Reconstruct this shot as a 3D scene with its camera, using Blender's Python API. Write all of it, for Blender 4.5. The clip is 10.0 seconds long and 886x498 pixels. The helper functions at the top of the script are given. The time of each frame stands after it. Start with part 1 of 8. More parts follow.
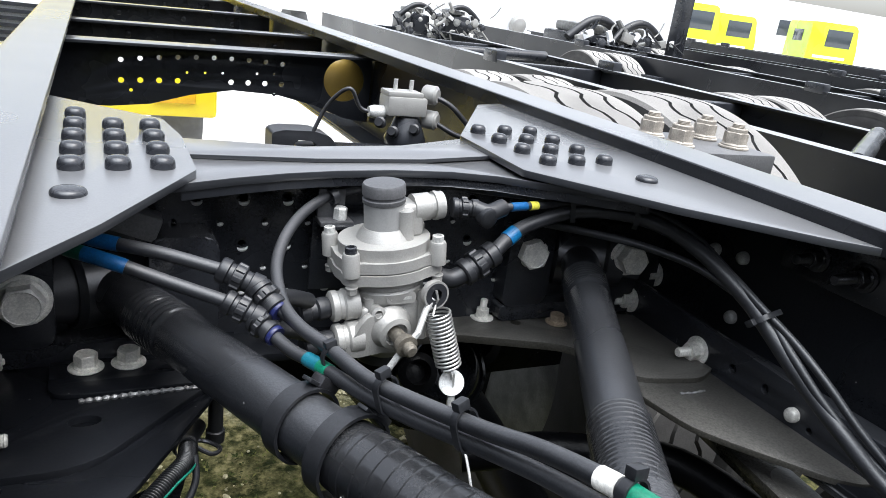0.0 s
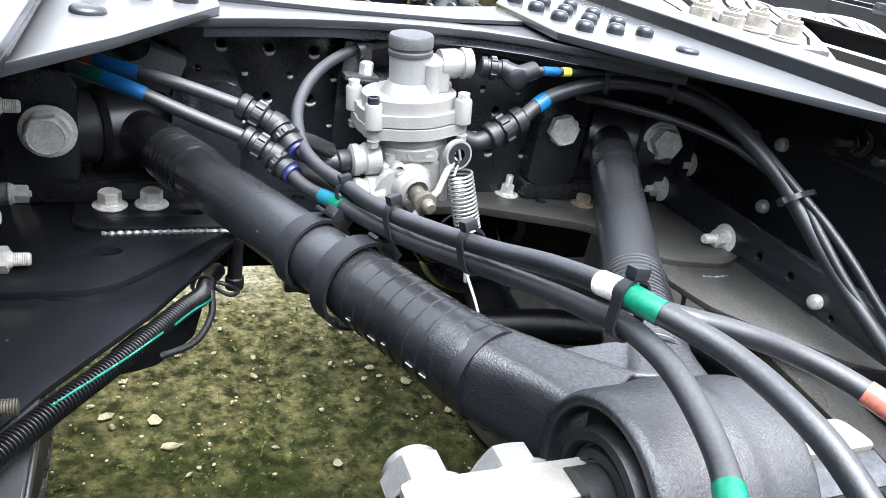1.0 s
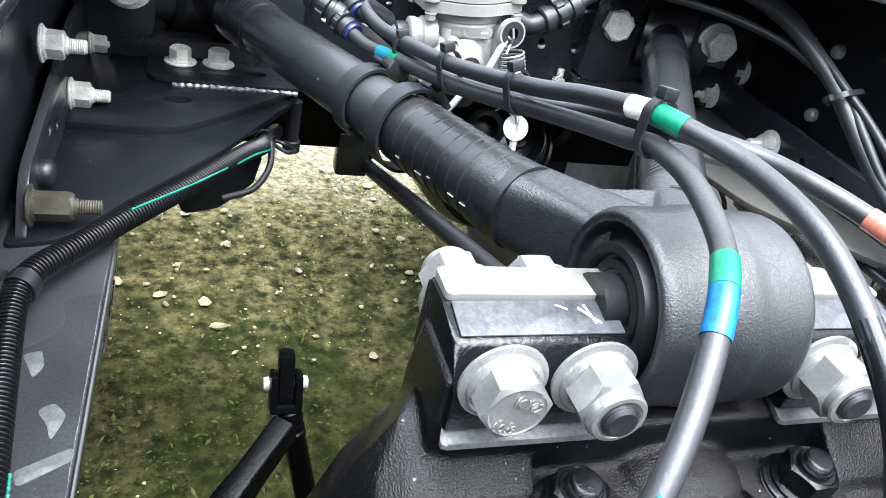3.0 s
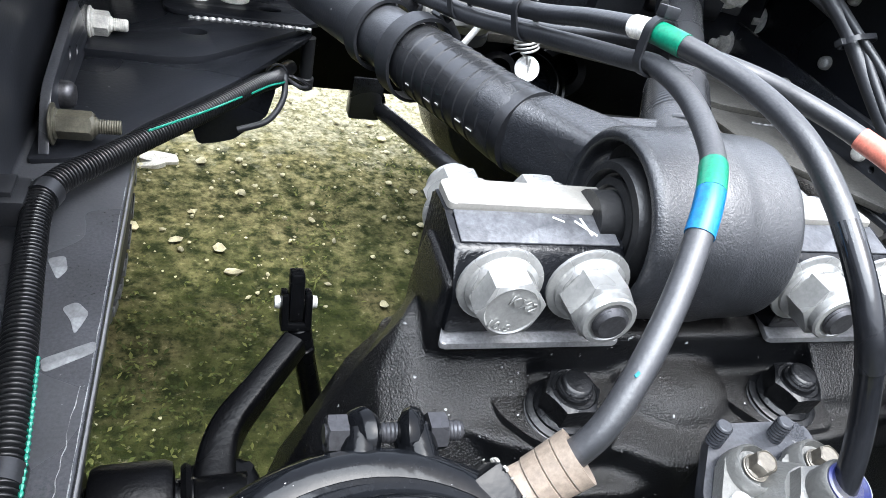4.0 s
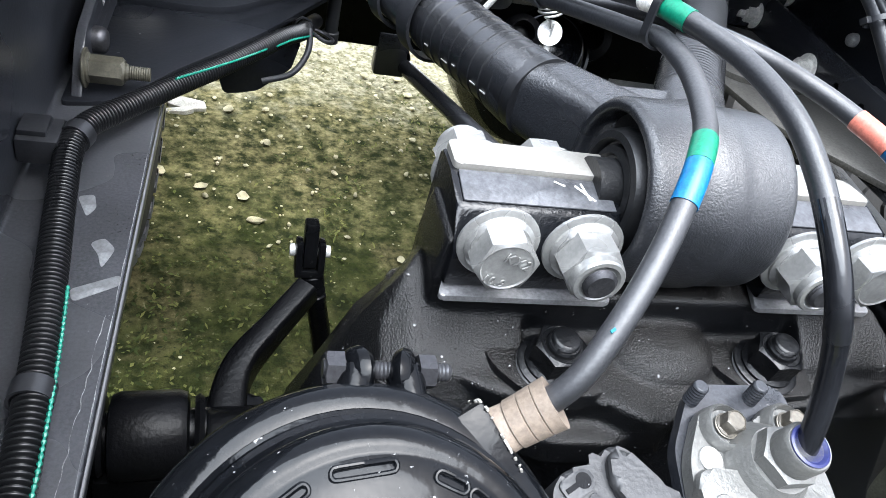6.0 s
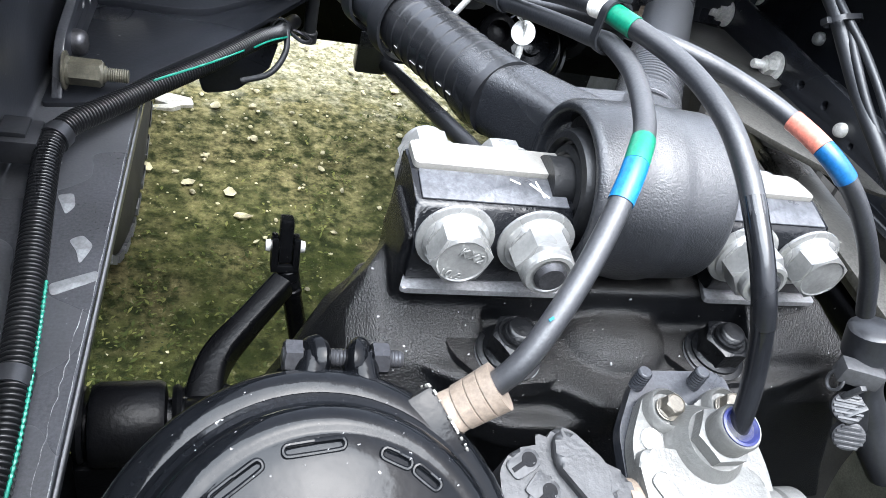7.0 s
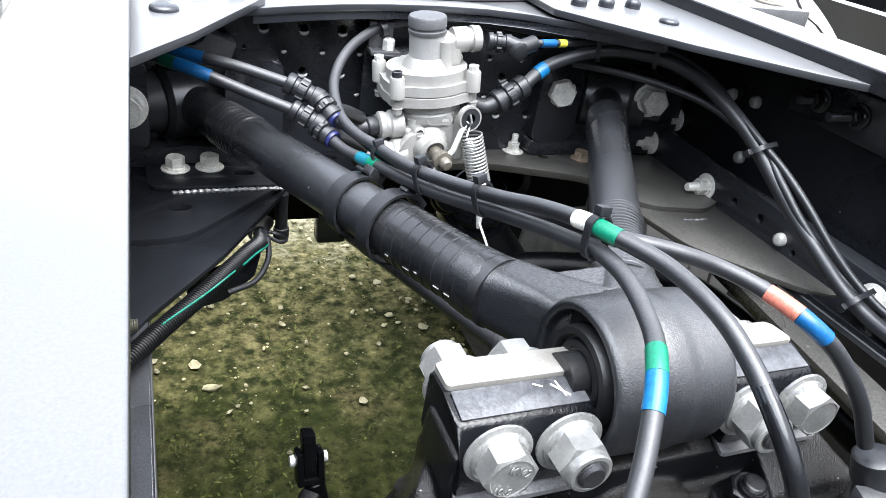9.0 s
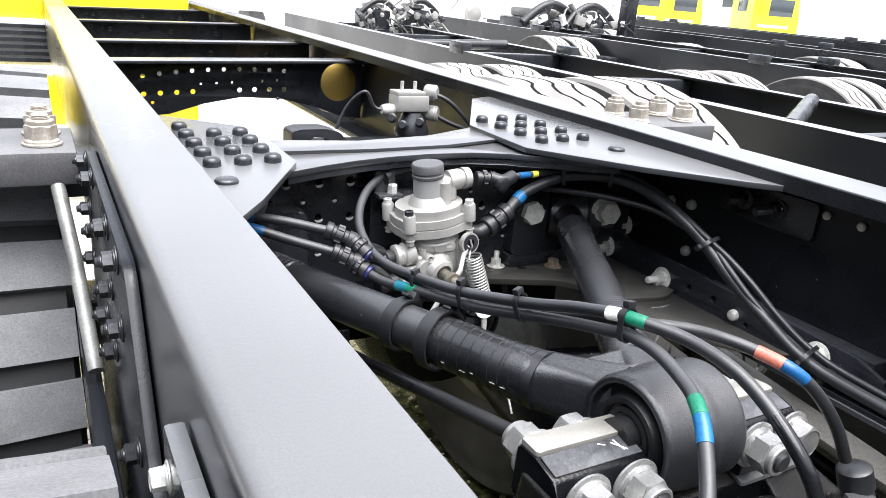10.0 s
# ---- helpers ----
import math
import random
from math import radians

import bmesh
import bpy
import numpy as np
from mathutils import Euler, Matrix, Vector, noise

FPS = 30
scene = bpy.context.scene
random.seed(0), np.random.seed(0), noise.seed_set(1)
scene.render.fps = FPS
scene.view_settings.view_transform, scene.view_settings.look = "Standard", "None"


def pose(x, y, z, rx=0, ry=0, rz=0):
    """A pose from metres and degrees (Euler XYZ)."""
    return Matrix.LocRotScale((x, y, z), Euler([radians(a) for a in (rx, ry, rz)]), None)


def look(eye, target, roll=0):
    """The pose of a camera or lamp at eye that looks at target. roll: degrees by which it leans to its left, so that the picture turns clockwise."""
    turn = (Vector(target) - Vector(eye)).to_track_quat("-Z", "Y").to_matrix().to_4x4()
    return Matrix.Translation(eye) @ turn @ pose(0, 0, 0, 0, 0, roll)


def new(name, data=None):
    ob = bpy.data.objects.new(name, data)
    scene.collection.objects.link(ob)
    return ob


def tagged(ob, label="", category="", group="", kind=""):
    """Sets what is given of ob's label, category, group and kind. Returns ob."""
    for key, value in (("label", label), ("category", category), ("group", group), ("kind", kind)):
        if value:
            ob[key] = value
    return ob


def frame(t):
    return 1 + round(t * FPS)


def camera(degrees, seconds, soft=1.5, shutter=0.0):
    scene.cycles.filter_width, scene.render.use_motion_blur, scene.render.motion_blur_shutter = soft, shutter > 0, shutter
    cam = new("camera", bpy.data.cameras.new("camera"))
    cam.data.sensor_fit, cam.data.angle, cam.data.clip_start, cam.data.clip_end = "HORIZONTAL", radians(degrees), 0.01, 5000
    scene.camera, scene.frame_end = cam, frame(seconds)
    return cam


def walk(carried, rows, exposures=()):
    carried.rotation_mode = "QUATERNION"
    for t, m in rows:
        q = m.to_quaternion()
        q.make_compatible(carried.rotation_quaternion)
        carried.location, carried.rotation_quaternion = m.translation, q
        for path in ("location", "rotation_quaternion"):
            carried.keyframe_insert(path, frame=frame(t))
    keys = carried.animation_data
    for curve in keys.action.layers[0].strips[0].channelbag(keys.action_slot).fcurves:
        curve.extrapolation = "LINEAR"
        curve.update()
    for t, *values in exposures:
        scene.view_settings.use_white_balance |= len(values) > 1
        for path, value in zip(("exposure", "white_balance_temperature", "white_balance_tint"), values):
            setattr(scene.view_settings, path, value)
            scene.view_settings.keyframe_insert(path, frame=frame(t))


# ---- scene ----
cam = camera(63.0, 10.0, soft=0.45)
PATH = [
    (0, (-0.2976, -0.1367, 1.2878), (0.5611, 1.5476, 0.6352), 7.78),
    (0.5, (-0.2836, -0.1441, 1.252), (0.5161, 1.5122, 0.4664), 9.55),
    (1, (-0.2819, -0.1584, 1.2316), (0.4821, 1.4732, 0.363), 10.34),
    (1.5, (-0.2875, -0.1739, 1.2194), (0.4361, 1.456, 0.3139), 10.97),
    (2, (-0.2929, -0.195, 1.2101), (0.4086, 1.4193, 0.2604), 12.51),
    (2.5, (-0.2949, -0.2059, 1.2014), (0.3838, 1.3851, 0.1974), 13.24),
    (3.8, (-0.2942, -0.2462, 1.1885), (0.3245, 1.2902, 0.0675), 14.10),
    (4, (-0.2941, -0.2498, 1.1852), (0.3241, 1.2711, 0.043), 14.49),
    (4.5, (-0.2926, -0.2568, 1.1818), (0.3378, 1.2425, 0.0179), 15.14),
    (5, (-0.2928, -0.2585, 1.1835), (0.3218, 1.2426, 0.0134), 15.76),
    (6.5, (-0.286, -0.2786, 1.2077), (0.2677, 1.1706, -0.0545), 17.01),
    (7, (-0.2801, -0.2869, 1.2155), (0.3051, 1.162, -0.0328), 17.18),
    (7.5, (-0.2826, -0.2849, 1.2231), (0.3073, 1.1992, 0.0191), 15.31),
    (8, (-0.2895, -0.2762, 1.2397), (0.334, 1.2575, 0.1176), 11.88),
    (8.5, (-0.3059, -0.2657, 1.2604), (0.3531, 1.3193, 0.2341), 9.84),
    (9, (-0.3356, -0.2627, 1.2813), (0.395, 1.3202, 0.3011), 9.06),
    (9.5, (-0.3978, -0.2841, 1.3062), (0.4224, 1.3352, 0.4665), 10.43),
    (10, (-0.4913, -0.3321, 1.3285), (0.4468, 1.3017, 0.6572), 4.72),
]
EXPOSURE = [(0.0, 1.25, 6440, 10), (0.5, 1.65, 6400, 10), (1.0, 2.25, 6320, 10), (1.5, 2.53, 6290, 10), (2.0, 2.58, 6290, 10), (2.5, 2.53, 6270, 10), (4.0, 2.31, 6260, 10), (5.0, 2.17, 6260, 10), (6.5, 2.25, 6220, 10),
            (7.0, 2.41, 6240, 10), (8.0, 2.58, 6260, 10), (8.5, 2.42, 6320, 10), (9.0, 2.17, 6400, 10), (9.5, 1.95, 6580, 11), (10.0, 1.68, 6680, 12)]
walk(cam, [(t, look(eye, target, roll)) for t, eye, target, roll in PATH], EXPOSURE)

# ---- light ----
world = bpy.data.worlds.new("overcast_sky")
scene.world = world
world.use_nodes = True
wn = world.node_tree
wn.nodes.clear()
w_out = wn.nodes.new("ShaderNodeOutputWorld")
w_bg = wn.nodes.new("ShaderNodeBackground")
w_hsv = wn.nodes.new("ShaderNodeHueSaturation")
w_sky = wn.nodes.new("ShaderNodeTexSky")
w_sky.sky_type = "NISHITA"
w_sky.sun_disc = False
w_sky.sun_elevation = radians(72)
w_sky.sun_rotation = radians(146)
w_sky.dust_density = 4.0
w_hsv.inputs["Saturation"].default_value = 0.42
w_bg.inputs["Strength"].default_value = 0.145
wn.links.new(w_sky.outputs[0], w_hsv.inputs["Color"])
wn.links.new(w_hsv.outputs[0], w_bg.inputs["Color"])
wn.links.new(w_bg.outputs[0], w_out.inputs["Surface"])

sun_data = bpy.data.lights.new("sun", "SUN")
sun_data.energy = 2.4
sun_data.angle = radians(65)
sun_data.color = (0.87, 0.935, 1.0)
sun = new("sun", sun_data)
sun.matrix_world = look((-0.65, -1.85, 6.0), (0, 0, 0))


# ---- materials ----
def material(name, base, rough=0.5, metal=0.0, vary=0.15, scale=30.0, bump=0.0, bump_scale=200.0, coat=0.0, spec=0.5,
             speck=None, speck_at=0.68, speck_scale=60.0, dust_skylight=0.0, rough_vary=0.12, dust_skylight_tint=(0.37, 0.37, 0.372), grain=0.25, grain_scale=420.0):
    """A painted, cast or moulded surface: two scales of variation, fine relief, optional specks and a dusty paleness on
    what faces up that also holds sky light.
    """
    m = bpy.data.materials.new(name)
    m.use_nodes = True
    nt = m.node_tree
    b = nt.nodes["Principled BSDF"]
    b.inputs["Metallic"].default_value = metal
    b.inputs["Specular IOR Level"].default_value = spec
    b.inputs["Coat Weight"].default_value = coat
    b.inputs["Coat Roughness"].default_value = 0.24
    tc = nt.nodes.new("ShaderNodeTexCoord")
    n1 = nt.nodes.new("ShaderNodeTexNoise")
    n1.inputs["Scale"].default_value = scale
    n1.inputs["Detail"].default_value = 6
    n2 = nt.nodes.new("ShaderNodeTexNoise")
    n2.inputs["Scale"].default_value = scale * 0.17
    n2.inputs["Detail"].default_value = 3
    for n in (n1, n2):
        nt.links.new(tc.outputs["Object"], n.inputs["Vector"])
    add = nt.nodes.new("ShaderNodeMath")
    add.operation = "ADD"
    nt.links.new(n1.outputs["Fac"], add.inputs[0])
    nt.links.new(n2.outputs["Fac"], add.inputs[1])
    ramp = nt.nodes.new("ShaderNodeMapRange")
    ramp.inputs["From Min"].default_value = 0.7
    ramp.inputs["From Max"].default_value = 1.3
    ramp.inputs["To Min"].default_value = 1 - vary
    ramp.inputs["To Max"].default_value = 1 + vary
    nt.links.new(add.outputs[0], ramp.inputs["Value"])
    mul = nt.nodes.new("ShaderNodeVectorMath")
    mul.operation = "SCALE"
    mul.inputs[0].default_value = base
    nt.links.new(ramp.outputs[0], mul.inputs["Scale"])
    n5 = nt.nodes.new("ShaderNodeTexNoise")
    n5.inputs["Scale"].default_value = grain_scale
    n5.inputs["Detail"].default_value = 5
    n5.inputs["Roughness"].default_value = 0.7
    nt.links.new(tc.outputs["Object"], n5.inputs["Vector"])
    gr = nt.nodes.new("ShaderNodeMapRange")
    gr.inputs["From Min"].default_value = 0.34
    gr.inputs["From Max"].default_value = 0.66
    gr.inputs["To Min"].default_value = 1 - grain
    gr.inputs["To Max"].default_value = 1 + grain
    nt.links.new(n5.outputs["Fac"], gr.inputs["Value"])
    fineg = nt.nodes.new("ShaderNodeVectorMath")
    fineg.operation = "SCALE"
    nt.links.new(mul.outputs[0], fineg.inputs[0])
    nt.links.new(gr.outputs[0], fineg.inputs["Scale"])
    colour = fineg.outputs[0]
    # upward faces go paler: dusty rails, and sky light painted on hoses and forgings
    if dust_skylight:
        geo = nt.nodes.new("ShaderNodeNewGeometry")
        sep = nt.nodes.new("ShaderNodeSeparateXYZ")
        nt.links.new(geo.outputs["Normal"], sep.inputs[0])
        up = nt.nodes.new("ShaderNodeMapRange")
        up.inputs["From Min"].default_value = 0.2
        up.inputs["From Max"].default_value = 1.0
        up.inputs["To Max"].default_value = dust_skylight
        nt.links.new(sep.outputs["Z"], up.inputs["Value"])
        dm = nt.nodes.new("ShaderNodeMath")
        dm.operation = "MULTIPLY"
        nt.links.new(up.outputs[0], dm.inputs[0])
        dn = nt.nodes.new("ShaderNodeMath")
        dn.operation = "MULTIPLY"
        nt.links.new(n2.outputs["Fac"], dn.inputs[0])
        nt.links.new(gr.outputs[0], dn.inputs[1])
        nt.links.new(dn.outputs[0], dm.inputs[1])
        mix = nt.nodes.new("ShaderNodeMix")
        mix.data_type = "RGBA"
        mix.inputs["B"].default_value = (*dust_skylight_tint, 1)
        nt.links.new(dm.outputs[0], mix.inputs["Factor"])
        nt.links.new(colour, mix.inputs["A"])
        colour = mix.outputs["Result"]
    if speck:
        n3 = nt.nodes.new("ShaderNodeTexNoise")
        n3.inputs["Scale"].default_value = speck_scale
        n3.inputs["Detail"].default_value = 8
        nt.links.new(tc.outputs["Object"], n3.inputs["Vector"])
        sr = nt.nodes.new("ShaderNodeMapRange")
        sr.inputs["From Min"].default_value = speck_at
        sr.inputs["From Max"].default_value = speck_at + 0.06
        nt.links.new(n3.outputs["Fac"], sr.inputs["Value"])
        mix2 = nt.nodes.new("ShaderNodeMix")
        mix2.data_type = "RGBA"
        mix2.inputs["B"].default_value = (*speck, 1)
        nt.links.new(sr.outputs[0], mix2.inputs["Factor"])
        nt.links.new(colour, mix2.inputs["A"])
        colour = mix2.outputs["Result"]
    nt.links.new(colour, b.inputs["Base Color"])
    rr = nt.nodes.new("ShaderNodeMapRange")
    rr.inputs["From Min"].default_value = 0.3
    rr.inputs["From Max"].default_value = 0.7
    rr.inputs["To Min"].default_value = max(0.02, rough - rough_vary)
    rr.inputs["To Max"].default_value = min(1.0, rough + rough_vary)
    nt.links.new(n2.outputs["Fac"], rr.inputs["Value"])
    nt.links.new(rr.outputs[0], b.inputs["Roughness"])
    if bump:
        n4 = nt.nodes.new("ShaderNodeTexNoise")
        n4.inputs["Scale"].default_value = bump_scale
        n4.inputs["Detail"].default_value = 4
        nt.links.new(tc.outputs["Object"], n4.inputs["Vector"])
        bp = nt.nodes.new("ShaderNodeBump")
        bp.inputs["Strength"].default_value = bump
        bp.inputs["Distance"].default_value = 0.0012
        nt.links.new(n4.outputs["Fac"], bp.inputs["Height"])
        nt.links.new(bp.outputs[0], b.inputs["Normal"])
    return m


PAINT = material("black_chassis_paint", (0.018, 0.0195, 0.0235), 0.26, vary=0.35, scale=25, bump=0.07, bump_scale=300, dust_skylight=0.10, coat=0.0, spec=0.6, speck=(0.22, 0.22, 0.22), speck_at=0.715, speck_scale=150, grain=0.3, grain_scale=520)
BLACKRAIL = material("black_rail_paint", (0.010, 0.011, 0.0135), 0.3, vary=0.3, scale=6, bump=0.08, bump_scale=200, dust_skylight=0.85, speck=(0.25, 0.25, 0.25), speck_at=0.73, speck_scale=50, dust_skylight_tint=(0.52, 0.53, 0.55))
SHELF = material("dusty_black_shelf", (0.036, 0.034, 0.029), 0.32, vary=0.5, scale=9, bump=0.2, bump_scale=300, dust_skylight=0.35, dust_skylight_tint=(0.28, 0.27, 0.255), speck=(0.3, 0.29, 0.27), speck_at=0.72, speck_scale=90, grain=0.5)
RAIL = material("dusty_chassis_paint", (0.022, 0.0235, 0.027), 0.32, vary=0.32, scale=7, bump=0.08, bump_scale=300, dust_skylight=0.55, rough_vary=0.2, coat=0.7, speck=(0.3, 0.3, 0.3), speck_at=0.75, speck_scale=60, grain=0.1, grain_scale=700)
CAST = material("black_cast_iron", (0.0030, 0.0033, 0.004), 0.12, vary=0.3, scale=40, bump=1.0, bump_scale=820, coat=0.0, spec=0.34, dust_skylight=0.04, dust_skylight_tint=(0.26, 0.22, 0.17), speck=(0.3, 0.3, 0.3), speck_at=0.7, speck_scale=260, grain=0.5)
SMOOTHCAST = material("satin_black_forging", (0.010, 0.011, 0.0135), 0.29, vary=0.35, scale=18, bump=0.16, bump_scale=560, coat=0.5, dust_skylight=0.10, speck=(0.25, 0.25, 0.25), speck_at=0.745, speck_scale=200, spec=0.8, grain=0.3)
GLOSS = material("glossy_black_enamel", (0.004, 0.0045, 0.0055), 0.13, vary=0.3, scale=30, bump=0.42, bump_scale=46, coat=0.0, spec=0.18, rough_vary=0.07, speck=(0.4, 0.4, 0.4), speck_at=0.7, speck_scale=300)
RUBBER = material("black_rubber_hose", (0.017, 0.018, 0.021), 0.42, vary=0.3, scale=40, bump=0.16, bump_scale=500, dust_skylight=0.20, spec=0.55, grain=0.2, grain_scale=600)
PLASTIC = material("black_nylon", (0.013, 0.0138, 0.016), 0.38, vary=0.2, scale=60, bump=0.08, dust_skylight=0.04)
TYRE = material("tyre_rubber", (0.13, 0.132, 0.136), 0.6, vary=0.25, scale=25, bump=0.3, bump_scale=220, dust_skylight=0.25)
# carcass far darker than the tread blocks: groove shade is put into its colour
GROOVESHADE = material("shaded_tyre_groove_rubber", (0.012, 0.012, 0.0125), 0.7, vary=0.3, scale=25, bump=0.2, dust_skylight=0.05)
# dusty on top; shade under the chassis is put into the dark base
OLDTYRE = material("dusty_tyre_rubber", (0.05, 0.048, 0.046), 0.85, vary=0.35, scale=14, bump=0.3, bump_scale=220, dust_skylight=1.25, dust_skylight_tint=(0.46, 0.44, 0.41))
ZINC = material("zinc_plated_steel", (0.37, 0.37, 0.358), 0.32, metal=0.62, vary=0.18, scale=60, bump=0.08, bump_scale=300, grain=0.12)
BRIGHT = material("bright_machined_steel", (0.32, 0.308, 0.28), 0.45, metal=0.45, vary=0.1, scale=40, bump=0.12, bump_scale=150, grain=0.1)
GUNMETAL = material("gunmetal_steel", (0.05, 0.05, 0.054), 0.32, metal=0.6, vary=0.3, scale=60, bump=0.1)
STUD = material("dark_stud_steel", (0.075, 0.075, 0.08), 0.4, metal=0.7, vary=0.3, scale=60, bump=0.1)
DULLBOLT = material("dull_grey_bolt", (0.52, 0.52, 0.50), 0.4, metal=0.4, vary=0.25, scale=60, bump=0.1)
# plating for bolts inside the frame, lightened: missing light put into the colour
LITBOLT = material("lightened_plated_bolt", (0.74, 0.72, 0.66), 0.38, metal=0.12, vary=0.25, scale=90, bump=0.15, bump_scale=300, grain=0.2)
PLATEBLACK = material("deep_black_plate", (0.0095, 0.0105, 0.013), 0.28, vary=0.35, scale=14, bump=0.12, bump_scale=260, spec=0.3, speck=(0.22, 0.22, 0.21), speck_at=0.73, speck_scale=120)
RUSTBOLT = material("stained_bolt", (0.34, 0.27, 0.20), 0.55, metal=0.3, vary=0.35, scale=80, bump=0.15)
ALU = material("cast_aluminium", (0.34, 0.333, 0.315), 0.45, metal=0.35, vary=0.1, scale=50, bump=0.25, bump_scale=420, grain=0.07, grain_scale=600)
ALUTUBE = material("grey_aluminium_tube", (0.33, 0.33, 0.325), 0.42, metal=0.4, vary=0.08, scale=50, bump=0.08, bump_scale=420, grain=0.05)
WHITE = material("white_plastic", (0.82, 0.82, 0.8), 0.45, vary=0.05)
BLUE = material("blue_tape", (0.006, 0.083, 0.23), 0.35, vary=0.1, bump=0.05)
SKYBLUE = material("bright_blue_tape", (0.005, 0.118, 0.28), 0.35, vary=0.1, bump=0.05)
GREEN = material("green_tape", (0.004, 0.155, 0.088), 0.35, vary=0.1, bump=0.05)
DARKGREEN = material("dark_green_tape", (0.005, 0.075, 0.045), 0.4, vary=0.1, bump=0.05)
TEAL = material("teal_tape", (0.01, 0.13, 0.18), 0.35, vary=0.1)
YELLOWT = material("yellow_tape", (0.75, 0.68, 0.08), 0.4, vary=0.1)
REDT = material("salmon_tape", (0.45, 0.14, 0.10), 0.4, vary=0.1)
PAPER = material("white_tape", (0.78, 0.76, 0.7), 0.6, vary=0.12, scale=90, bump=0.2)
BROWN = material("brown_dust_cap", (0.17, 0.135, 0.105), 0.6, vary=0.15, scale=60, bump=0.1)
PURPLE = material("violet_collar", (0.012, 0.016, 0.075), 0.35, vary=0.1)
MAROON = material("maroon_tape", (0.22, 0.05, 0.05), 0.4)
LIME = material("lime_cab_paint", (0.55, 0.72, 0.02), 0.3, vary=0.06, scale=4, coat=0.5)
YELLOW = material("yellow_cab_paint", (0.85, 0.66, 0.02), 0.3, vary=0.06, scale=4, coat=0.5)
CABWHITE = material("white_cab_paint", (0.82, 0.83, 0.84), 0.3, vary=0.04, scale=4, coat=0.4)
GLASS = material("dark_window_glass", (0.05, 0.06, 0.07), 0.06, vary=0.1, spec=0.8)
WALLM = material("pale_sheet_wall", (0.85, 0.86, 0.86), 0.6, vary=0.08, scale=2)
ENGINE = material("grey_engine_castings", (0.2, 0.2, 0.19), 0.45, metal=0.4, vary=0.4, scale=25, bump=0.3)
SILVERWELD = material("weld_bead", (0.30, 0.30, 0.30), 0.4, metal=0.6, vary=0.5, scale=160, bump=0.6, bump_scale=400)
STONE = material("pale_gravel", (0.40, 0.365, 0.23), 0.85, vary=0.55, scale=40, bump=0.4, bump_scale=150)
CONCRETE = material("broken_concrete", (0.50, 0.48, 0.42), 0.9, vary=0.3, scale=30, bump=0.5, bump_scale=120, grain=0.3, grain_scale=200)
AMBER = material("amber_lens", (0.75, 0.42, 0.02), 0.15, vary=0.1, scale=30)
AMBERBODY = material("amber_stand_in_coat", (0.33, 0.22, 0.05), 0.35, vary=0.3, scale=8)


